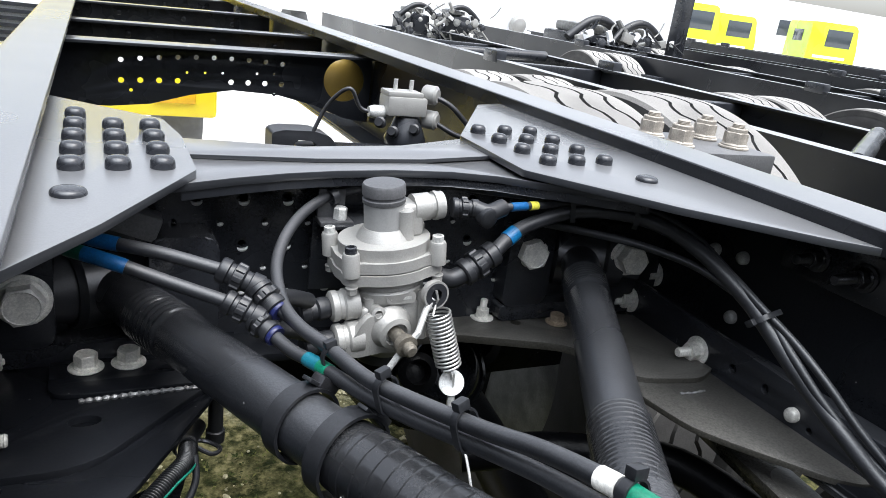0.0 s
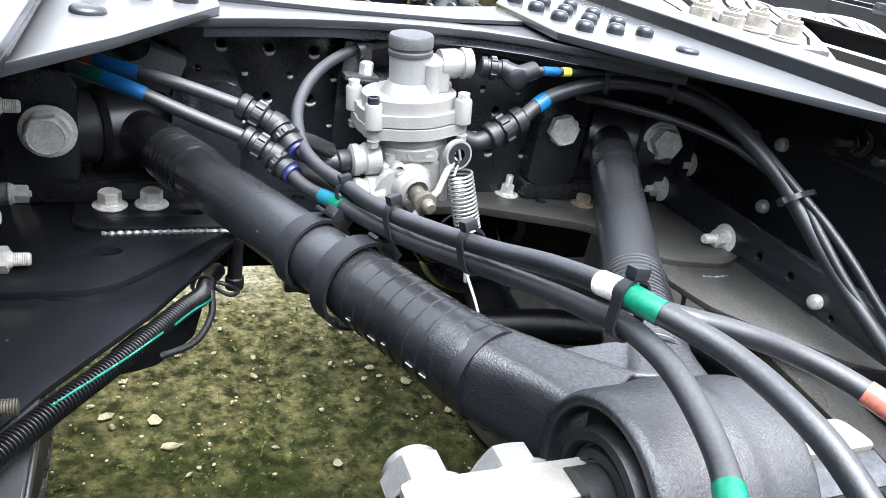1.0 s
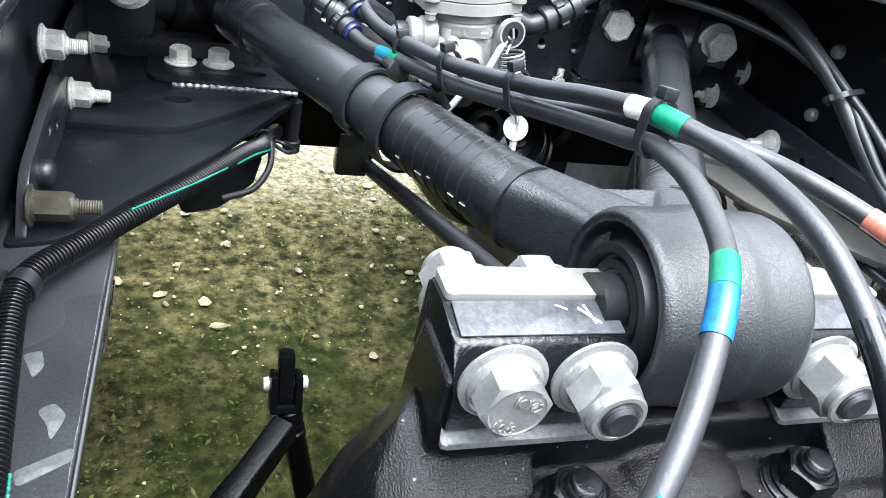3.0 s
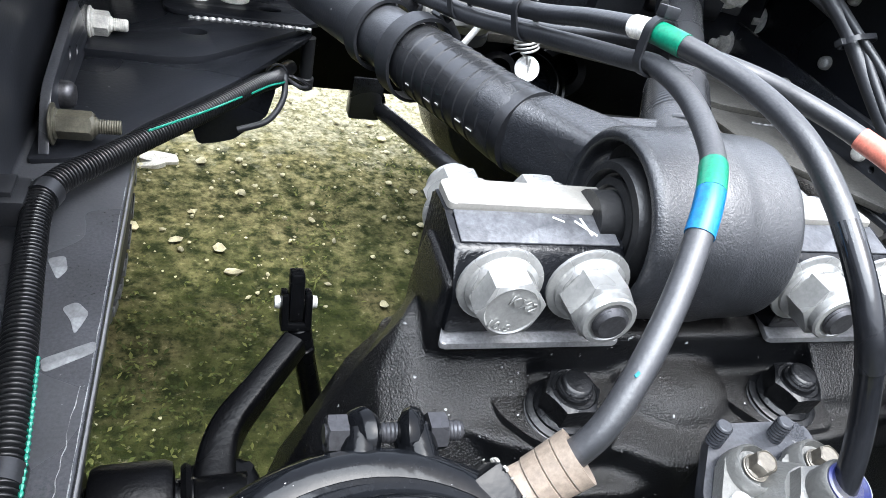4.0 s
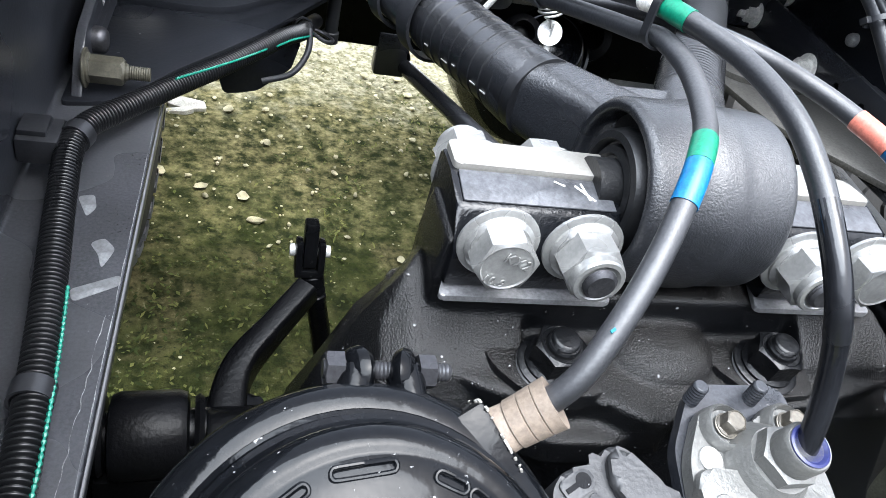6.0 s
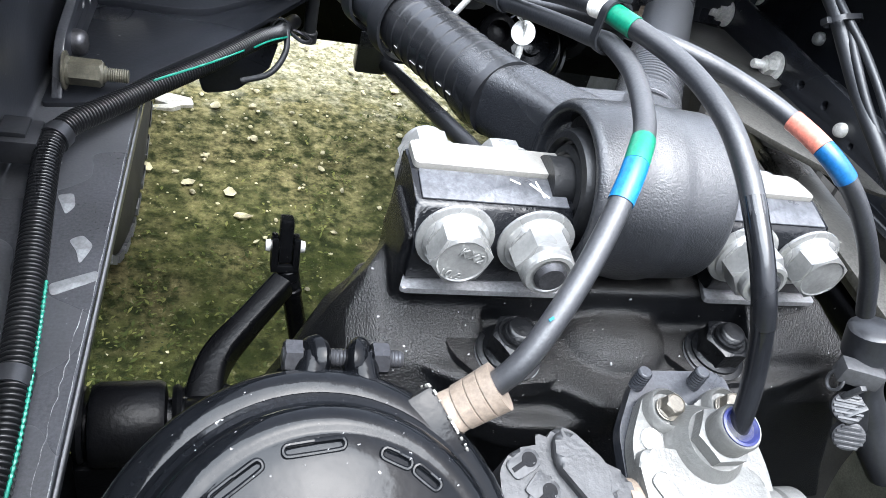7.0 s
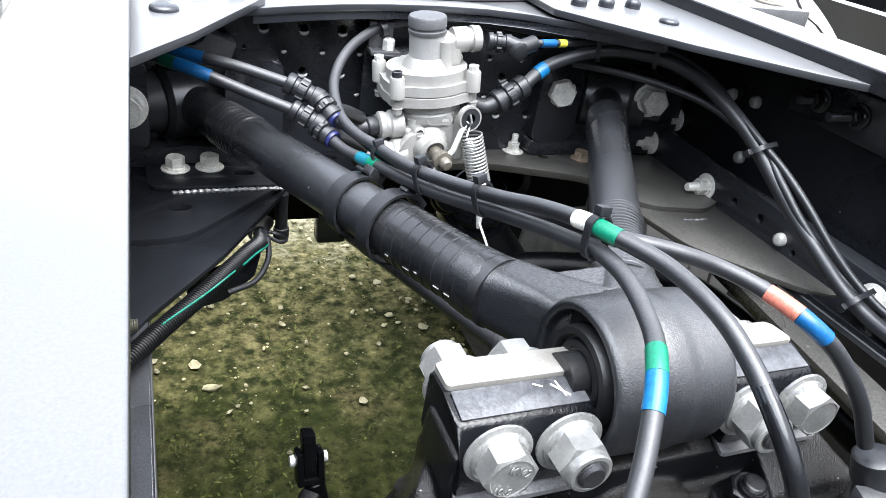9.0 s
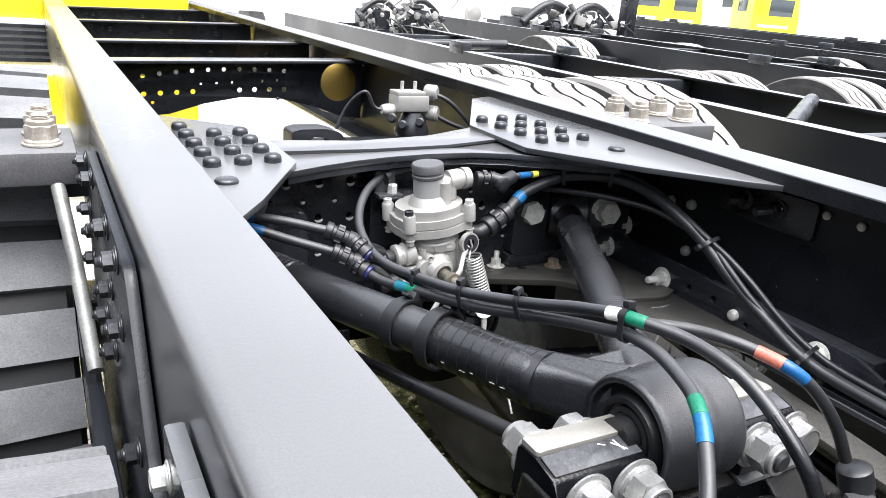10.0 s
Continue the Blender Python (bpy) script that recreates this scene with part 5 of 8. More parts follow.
def cable_tie(parent, p, axis, r, head_dir, wide=0.0, width=0.006):
    """A nylon tie round one hose or two, with its square head and cut tail."""
    b = bmesh.new()
    seg = 32
    prof = [(0, -width / 2), (0.0014, -width / 2), (0.0014, width / 2), (0, width / 2)]
    h = Vector(head_dir).normalized()
    z = Vector(axis).normalized()
    h = (h - z * h.dot(z)).normalized()
    s = z.cross(h)
    rings = []
    for k in range(seg):
        a = 2 * math.pi * k / seg
        ca, sa = math.cos(a), math.sin(a)
        off = wide * (1 if ca > 0 else -1)
        rings.append([b.verts.new(Vector(p) + h * ((r + q) * ca + off) + s * ((r + q) * sa) + z * t) for q, t in prof])
    for k in range(seg):
        a, c = rings[k], rings[(k + 1) % seg]
        for j in range(4):
            b.faces.new((a[j], c[j], c[(j + 1) % 4], a[(j + 1) % 4]))
    tie = part("cable_tie", b, PLASTIC, parent, "black nylon cable tie")
    b = bmesh.new()
    mh = Matrix((s, z, h)).transposed().to_4x4()
    mh.translation = Vector(p) + h * (r + wide + 0.0035)
    box(b, mh, width * 1.7, width * 1.25, 0.006, 0.001)
    part("tie_head", b, PLASTIC, tie)
    return tie


def hose(name, pts, r, label, n=10, seg=14, mat=None, category="hose", end=None):
    """A hose along pts; end gives the length and radius of a thinner last stretch."""
    path = spline(pts, n)
    total = sum((q - p).length for p, q in zip(path, path[1:]))

    def radius(l):
        return r if end is None else r + (end[1] - r) * min(1.0, max(0.0, (l - total + end[0]) / 0.012))

    ob = thing(name, path[len(path) // 2] - Vector((0, 0, r)), label, category)
    part("tube", sweep(bmesh.new(), path, radius, seg), mat or RUBBER, ob)
    return ob, path


# supply pair into the tee fittings
H1, P1 = hose("air_hose", [(-0.345, 0.515, 1.070), (-0.302, 0.490, 1.063), (-0.253, 0.470, 1.057), (-0.200, 0.449, 1.046)], 0.0058, "black air hose with blue and maroon tape at its end")
tape(H1, P1, 0.26, 0.47, 0.0058, BLUE, "blue tape")
tape(H1, P1, 0.10, 0.25, 0.0058, MAROON, "maroon tape")
H2, P2 = hose("air_hose", [(-0.335, 0.490, 1.060), (-0.292, 0.465, 1.053), (-0.246, 0.450, 1.038), (-0.198, 0.429, 1.025)], 0.0058, "black air hose with green and blue tape at its end")
tape(H2, P2, 0.10, 0.22, 0.0058, DARKGREEN, "dark green tape")
tape(H2, P2, 0.23, 0.46, 0.0058, BLUE, "blue tape")


def push_fit(parent, a, b2, r, mat=None):
    """A ribbed nylon coupling from a to b2."""
    a, b2 = Vector(a), Vector(b2)
    l = (b2 - a).length
    k = l / 8
    bm = bmesh.new()
    lathe(bm, [(r * 0.9, 0), (r, k * 0.3), (r, k * 1.6), (r * 0.84, k * 1.8), (r * 0.84, k * 2.5), (r * 1.03, k * 2.7), (r * 1.03, k * 4.4), (r * 0.8, k * 4.7), (r * 0.8, k * 5.6), (r * 0.95, k * 5.8), (r * 0.95, k * 7.6), (r * 0.8, k * 8)], axis_frame(a, b2 - a), 22)
    grip = part("coupling", bm, mat or PLASTIC, parent, "ribbed black nylon coupling")
    teeth = bmesh.new()
    n, h0, h1 = 64, k * 2.8, k * 4.3
    fr = axis_frame(a, b2 - a)
    rings = []
    for h in (h0, h1):
        ring = []
        for j in range(n):
            q = 2 * math.pi * j / n
            rad = r * (1.13 if (j // 4) % 2 else 1.02)
            ring.append(teeth.verts.new(fr @ Vector((rad * math.cos(q), rad * math.sin(q), h))))
        rings.append(ring)
    for j in range(n):
        teeth.faces.new((rings[0][j], rings[0][(j + 1) % n], rings[1][(j + 1) % n], rings[1][j]))
    teeth.faces.new(rings[0][::-1])
    teeth.faces.new(rings[1])
    part("grip_ring", teeth, mat or PLASTIC, grip if parent.parent is None else parent, angle=30)
    return grip


tee = thing("tee_fitting", (-0.17, 0.42, 1.0), "pair of ribbed black nylon tee fittings joining the hoses", "hose fitting")
push_fit(tee, (-0.206, 0.452, 1.048), (-0.172, 0.436, 1.034), 0.0115)
push_fit(tee, (-0.204, 0.432, 1.027), (-0.174, 0.416, 1.014), 0.0108)
push_fit(tee, (-0.176, 0.437, 1.035), (-0.163, 0.420, 1.022), 0.0118)
push_fit(tee, (-0.182, 0.420, 1.014), (-0.169, 0.404, 1.007), 0.0105)
for a, c in (((-0.166, 0.432, 1.027), (-0.118, 0.482, 0.999)), ((-0.168, 0.412, 1.008), (-0.116, 0.470, 0.968))):
    part("branch", sweep(bmesh.new(), spline([a, Vector(a).lerp(Vector(c), 0.5) + Vector((0, 0, 0.002)), c], 6), 0.0078, 14), PLASTIC, tee)
for p, d in (((-0.163, 0.420, 1.022), (0.5, -0.75, -0.3)), ((-0.169, 0.404, 1.007), (0.5, -0.8, -0.25))):
    part("collar", lathe(bmesh.new(), [(0.0085, 0), (0.0092, 0.001), (0.0092, 0.004), (0.0085, 0.005)], axis_frame(p, d), 22), PURPLE, tee, "violet release collar")

# loop hose round the valve, which becomes the upper hose of the bundle and runs on to the relay valve
LOOP = [(0.300, 0.40, 1.066), (0.255, 0.470, 1.086), (0.188, 0.514, 1.0905), (0.108, 0.545, 1.091), (0.058, 0.558, 1.094), (-0.010, 0.572, 1.091), (-0.063, 0.580, 1.079), (-0.100, 0.560, 1.069), (-0.132, 0.520, 1.056), (-0.152, 0.475, 1.040),
        (-0.157, 0.425, 1.026), (-0.151, 0.385, 1.021), (-0.140, 0.345, 1.023), (-0.134, 0.275, 1.035), (-0.119, 0.228, 1.043), (-0.101, 0.167, 1.058), (-0.090, 0.123, 1.072), (-0.083, 0.078, 1.084),
        (-0.079, 0.056, 1.087), (-0.062, 0.020, 1.085), (-0.056, -0.020, 1.080), (-0.053, -0.050, 1.068), (-0.053, -0.079, 1.051), (-0.050, -0.096, 1.033), (-0.044, -0.105, 1.011), (-0.0418, -0.1145, 0.988), (-0.043, -0.1235, 0.966)]
HL, PL = hose("air_hose", LOOP, 0.0056, "black rubber hose looping round the valve and into the bundle", n=10, seg=16, end=(0.11, 0.0049))
nL = len(LOOP) - 1
tape(HL, PL, 16.85 / nL, 17.2 / nL, 0.0055, PAPER, "torn white tape")
tape(HL, PL, 17.4 / nL, 18.25 / nL, 0.0055, GREEN, "green tape")

tape(HL, PL, 21.4 / nL, 23.6 / nL, 0.0050, WETRUBBER, "glossy black heat-shrink sleeve")

tape(HL, PL, 23.4 / nL, 25.9 / nL, 0.0046, WETRUBBER, "glossy black heat-shrink sleeve")

LOWER = [(-0.170, 0.406, 1.007), (-0.160, 0.380, 1.004), (-0.147, 0.345, 1.008), (-0.132, 0.275, 1.0205), (-0.116, 0.228, 1.0285), (-0.097, 0.167, 1.044), (-0.085, 0.123, 1.055), (-0.080, 0.087, 1.064), (-0.079, 0.062, 1.071),
         (-0.078, 0.030, 1.070), (-0.087, -0.010, 1.065), (-0.1005, -0.037, 1.060), (-0.113, -0.057, 1.047), (-0.128, -0.077, 1.030), (-0.144, -0.094, 1.012), (-0.157, -0.104, 0.996), (-0.170, -0.107, 0.980)]
HB, PB = hose("air_hose", LOWER, 0.0056, "black rubber hose running over the eye to the brake chamber", seg=16)
nB = len(LOWER) - 1
tape(HB, PB, 1.72 / nB, 2.1 / nB, 0.0055, TEAL, "teal tape")
tape(HB, PB, 2.12 / nB, 2.36 / nB, 0.0055, GREEN, "green tape")
tape(HB, PB, 10.5 / nB, 11.12 / nB, 0.0055, GREEN, "green tape")
tape(HB, PB, 11.16 / nB, 11.9 / nB, 0.0055, SKYBLUE, "bright blue tape")
b = bmesh.new()
for q0, q1 in ((14.05, 14.25),):
    pa = PB[int(q0 / nB * (len(PB) - 1))]
    box(b, Matrix.Translation(pa + Vector((-0.004, -0.0035, 0.0052))) @ Matrix.Rotation(0.6, 4, "Z") @ Matrix.Rotation(0.5, 4, "X"), 0.0032, 0.0012, 0.0006)
part("paint_mark", b, TEAL, HB, "small turquoise paint mark")

THIRD = [(-0.162, 0.422, 1.022), (-0.130, 0.350, 1.011), (-0.121, 0.275, 1.020), (-0.106, 0.228, 1.030), (-0.088, 0.167, 1.046), (-0.074, 0.110, 1.066), (-0.066, 0.062, 1.080),
         (-0.036, 0.044, 1.0785), (-0.008, 0.032, 1.0720), (0.012, 0.012, 1.0665), (0.024, -0.017, 1.061), (0.046, -0.030, 1.042), (0.071, -0.040, 1.010), (0.090, -0.046, 0.975)]
HT, PT = hose("air_hose", THIRD, 0.0054, "black rubber hose with salmon and blue tape bands", seg=16)
nT = len(THIRD) - 1
tape(HT, PT, 9.15 / nT, 9.85 / nT, 0.0053, REDT, "salmon tape")
tape(HT, PT, 9.87 / nT, 10.55 / nT, 0.0053, BLUE, "blue tape")

for p, ax, w in (((-0.138, 0.332, 1.0165), (0.12, -1, 0.16), 0.004), ((-0.126, 0.252, 1.0335), (0.3, -1, 0.2), 0.0055), ((-0.103, 0.183, 1.048), (0.28, -1, 0.26), 0.0055), ((-0.081, 0.066, 1.0795), (0.15, -1, 0.15), 0.006)):
    cable_tie(HB, p, ax, 0.0080, (-0.25, 0.1, 1) if p[1] > 0.07 else (0.1, 0.25, 1), wide=w, width=0.0055)

# hoses on the other side of the valve
BIG = [(0.080, 0.497, 1.028), (0.111, 0.510, 1.048), (0.137, 0.515, 1.061), (0.187, 0.507, 1.079), (0.234, 0.480, 1.085), (0.271, 0.445, 1.079), (0.289, 0.395, 1.063), (0.306, 0.345, 1.034), (0.311, 0.322, 1.018), (0.324, 0.270, 0.977),
       (0.334, 0.220, 0.946), (0.346, 0.170, 0.917), (0.352, 0.10, 0.905), (0.352, -0.1, 0.903), (0.352, -0.5, 0.903)]
HG, PG = hose("air_hose", BIG, 0.0083, "thick black air hose strapped along the rail", seg=16)
tape(HG, PG, 0.9 / (len(BIG) - 1), 1.45 / (len(BIG) - 1), 0.0085, SKYBLUE, "blue tape")
THIN = [(0.085, 0.497, 1.087), (0.137, 0.505, 1.087), (0.186, 0.507, 1.0895), (0.253, 0.475, 1.094), (0.292, 0.430, 1.079), (0.301, 0.370, 1.054), (0.309, 0.325, 1.032), (0.322, 0.290, 1.011), (0.328, 0.250, 0.988), (0.338, 0.210, 0.958), (0.352, 0.165, 0.930), (0.362, 0.10, 0.915), (0.364, -0.1, 0.91), (0.364, -0.5, 0.91)]
HN, PN = hose("air_hose", THIN, 0.0043, "thin black air hose strapped along the rail", seg=14)
tape(HN, PN, 0.35 / 13, 0.78 / 13, 0.0043, BLUE, "blue tape")
tape(HN, PN, 0.8 / 13, 1.08 / 13, 0.0043, YELLOWT, "yellow tape")
CABLE = [(0.180, 0.545, 1.052), (0.226, 0.485, 1.056), (0.259, 0.450, 1.054), (0.291, 0.410, 1.047), (0.306, 0.365, 1.036), (0.314, 0.325, 1.026), (0.318, 0.285, 0.999), (0.327, 0.245, 0.968), (0.344, 0.195, 0.935), (0.360, 0.15, 0.917), (0.372, 0.08, 0.904), (0.374, -0.5, 0.90)]
HC, PC = hose("sensor_cable", CABLE, 0.0045, "black sensor cable strapped to the hoses", category="cable")
for p, ax, r, w in (((0.187, 0.507, 1.084), (0.6, -0.4, 0.1), 0.0105, 0.006), ((0.248, 0.470, 1.087), (0.75, -0.6, 0), 0.0105, 0.005), ((0.311, 0.323, 1.024), (0.15, -0.6, -0.6), 0.0125, 0.006), ((0.349, 0.165, 0.919), (0.2, -0.8, -0.4), 0.0135, 0.008)):
    cable_tie(HG, p, ax, r, (-1, -0.2, -0.2) if p[1] < 0.4 else (0, 0, 1), wide=w, width=0.0055)

fit_top = thing("elbow_fitting", (0.06, 0.497, 1.07), "black nylon elbow fitting on the valve outlet", "hose fitting")
push_fit(fit_top, (0.034, 0.507, 1.0845), (0.062, 0.500, 1.085), 0.0105)
part("elbow", sweep(bmesh.new(), spline([(0.058, 0.499, 1.085), (0.070, 0.492, 1.083), (0.090, 0.498, 1.087)], 8), 0.0095, 16), PLASTIC, fit_top)
part("end_cap", lathe(bmesh.new(), [(0.011, 0), (0.011, 0.010), (0.008, 0.012)], axis_frame((0.066, 0.494, 1.080), (0.2, -0.9, -0.1)), 20), PLASTIC, fit_top)
fit_low = thing("elbow_fitting", (0.05, 0.497, 1.0), "black nylon elbow fitting with a ribbed collar", "hose fitting")
part("elbow", sweep(bmesh.new(), spline([(0.020, 0.500, 1.012), (0.040, 0.497, 1.008), (0.058, 0.496, 1.016)], 8), 0.0105, 16), PLASTIC, fit_low)
push_fit(fit_low, (0.052, 0.496, 1.013), (0.092, 0.502, 1.036), 0.0150)

# ---- torque rod clamps ----
for l, head in ((0.106, (0.75, -0.1, 0.55)), (0.158, (0.5, 0.3, 0.75))):
    d = (A_UP - A_LOW).normalized()
    c = A_LOW + d * l
    st = thing("hose_strap", c - Vector((0, 0, 0.03)), "wide black nylon strap round the torque rod", "strap", "straps on the torque rod")
    part("strap", band(bmesh.new(), c, d, 0.0272 if l > 0.12 else 0.0308, 0.016, 0.0026, 36), PLASTIC, st)
    h = (Vector(head) - d * Vector(head).dot(d)).normalized()
    m = Matrix((d.cross(h), d, h)).transposed().to_4x4()
    m.translation = c + h * 0.033
    bk = part("buckle", box(bmesh.new(), m, 0.020, 0.013, 0.009, 0.0015), GUNMETAL if l > 0.12 else PLASTIC, st)
    part("tongue", box(bmesh.new(), m @ Matrix.Translation((-0.012, 0, -0.003)), 0.016, 0.010, 0.003, 0.0008), PLASTIC, bk)


# ---- corrugated conduit along the rail ----
CONDUIT = material("black_conduit_plastic", (0.005, 0.0053, 0.006), 0.34, vary=0.2, scale=40, bump=0.05)
GREENW = material("green_wire_sheath", (0.006, 0.16, 0.11), 0.4, vary=0.3, scale=300)


def build_conduit():
    pts = [(-0.215, 0.500, 0.862), (-0.226, 0.470, 0.868), (-0.236, 0.410, 0.888), (-0.256, 0.370, 0.898), (-0.300, 0.302, 0.902), (-0.340, 0.244, 0.906), (-0.367, 0.197, 0.912), (-0.3835, 0.166, 0.916), (-0.3885, 0.138, 0.916), (-0.385, 0.093, 0.914), (-0.380, 0.048, 0.913), (-0.3735, -0.011, 0.911), (-0.369, -0.064, 0.909), (-0.367, -0.12, 0.907), (-0.367, -0.3, 0.905), (-0.372, -0.9, 0.905)]
    path = spline(pts, 12)
    dense = [path[0]]
    for a, c in zip(path, path[1:]):
        k = max(1, int((c - a).length / 0.00035))
        dense += [a.lerp(c, (j + 1) / k) for j in range(k)]
    cd = thing("corrugated_conduit", (-0.37, 0.1, 0.893), "black corrugated cable conduit with a green traced wire", "cable conduit")

    def wave(l):
        return 0.0072 + 0.0013 * math.tanh(2 * math.sin(l * 2 * math.pi / 0.0031)) if l > 0.045 else 0.0082
    part("tube", sweep(bmesh.new(), dense, wave, 16), CONDUIT, cd, angle=80)
    def wire(lo, hi, a0, a1):
        """A thin wire laid along the tube, turned from a0 to a1 round it: 0 inward, 90 degrees up."""
        pts = []
        for k in range(lo, hi):
            for j in range(4):
                f = (k - lo + j / 4) / (hi - lo)
                a = a0 + (a1 - a0) * f
                t = (path[k + 1] - path[k]).normalized()
                side = t.cross(Vector((0, 0, 1))).normalized()
                if side.x < 0:
                    side = -side
                pts.append(path[k].lerp(path[k + 1], j / 4) + 0.0087 * (math.cos(a) * side + math.sin(a) * Vector((0, 0, 1))))
        return sweep(bmesh.new(), pts, lambda l: 0.0009 + 0.0004 * math.sin(l * 1800), 6)
    part("wire", wire(20, 40, -0.25, 0.15), GREENW, cd, "green twisted tracer wire")
    part("wire", wire(42, 60, 0.35, 1.2), GREENW, cd, "green twisted tracer wire")
    part("wire", wire(126, 166, 0.2, 0.7), GREENW, cd, "green twisted tracer wire")
    for p, ax in (((-0.233, 0.445, 0.878), (0.2, -0.9, 0.3)), ((-0.3868, 0.152, 0.9165), (-0.25, -1, 0)), ((-0.371, -0.045, 0.9095), (0, -1, 0))):
        part("clip_ring", band(bmesh.new(), p, ax, 0.0084, 0.010, 0.0014, 28), PLASTIC, cd)
    b = bmesh.new()
    box(b, Matrix.Translation((-0.406, 0.146, 0.915)), 0.024, 0.028, 0.017, 0.002)
    box(b, Matrix.Translation((-0.409, 0.147, 0.925)), 0.016, 0.020, 0.004, 0.001)
    part("standoff", b, PLASTIC, cd)
    hk = bmesh.new()
    sweep(hk, spline([(-0.225, 0.462, 0.868), (-0.208, 0.452, 0.862), (-0.199, 0.462, 0.860), (-0.212, 0.474, 0.862), (-0.228, 0.472, 0.866)], 8), 0.0022, 8)
    part("clip_loop", hk, GUNMETAL, cd)
    fp = bmesh.new()
    prism(fp, rounded([(-0.312, 0.838), (-0.306, 0.818), (-0.290, 0.821), (-0.273, 0.826), (-0.243, 0.854), (-0.236, 0.884), (-0.246, 0.890), (-0.262, 0.872), (-0.286, 0.862)], 0.004), -0.405, -0.398, pose(0, 0, 0, 90, 0, 0), bevel=0.002)
    part("rubber_flap", fp, PLATEBLACK, cd, "ragged black rubber flap under the conduit")
    fl = bmesh.new()
    sweep(fl, spline([(-0.228, 0.412, 0.892), (-0.229, 0.400, 0.872), (-0.243, 0.390, 0.853), (-0.270, 0.388, 0.842)], 8), 0.0032, 10)
    part("cable", fl, RUBBER, cd)
    st = bmesh.new()
    lathe(st, [(0.0075, 0), (0.0075, 0.045), (0.0095, 0.046), (0.0095, 0.058), (0.006, 0.06)], axis_frame((-0.196, 0.512, 0.893), (0, 0, -1)), 16)
    part("peg", st, PLASTIC, cd)


build_conduit()

# ---- clip that holds the looping hose to the cross member ----
pc = thing("hose_clip", (-0.070, 0.600, 1.054), "black rubber-lined hose clip with a small bolt on the cross member", "hose clip")
part("strap", band(bmesh.new(), (-0.070, 0.586, 1.055), (-0.75, 0.1, -0.65), 0.0072, 0.011, 0.0018, 24), PLASTIC, pc)
part("tab", box(bmesh.new(), Matrix.Translation((-0.066, 0.597, 1.070)) @ Matrix.Rotation(0.3, 4, "X"), 0.013, 0.020, 0.003, 0.001), PLASTIC, pc)
bolt(pc, (-0.066, 0.594, 1.0715), (0, -0.3, 1), 0.011, 0.006, washer=1.1, mat=GUNMETAL)


# ---- brake chamber ----
CH_C, CH_A = Vector((-0.240, -0.166, 0.933)), Vector((0.03, -0.53, 0.85)).normalized()


GLOSSDARK = material("wet_black_enamel", (0.003, 0.0033, 0.004), 0.14, vary=0.3, scale=60, bump=0.25, bump_scale=160, rough_vary=0.06, spec=0.16)


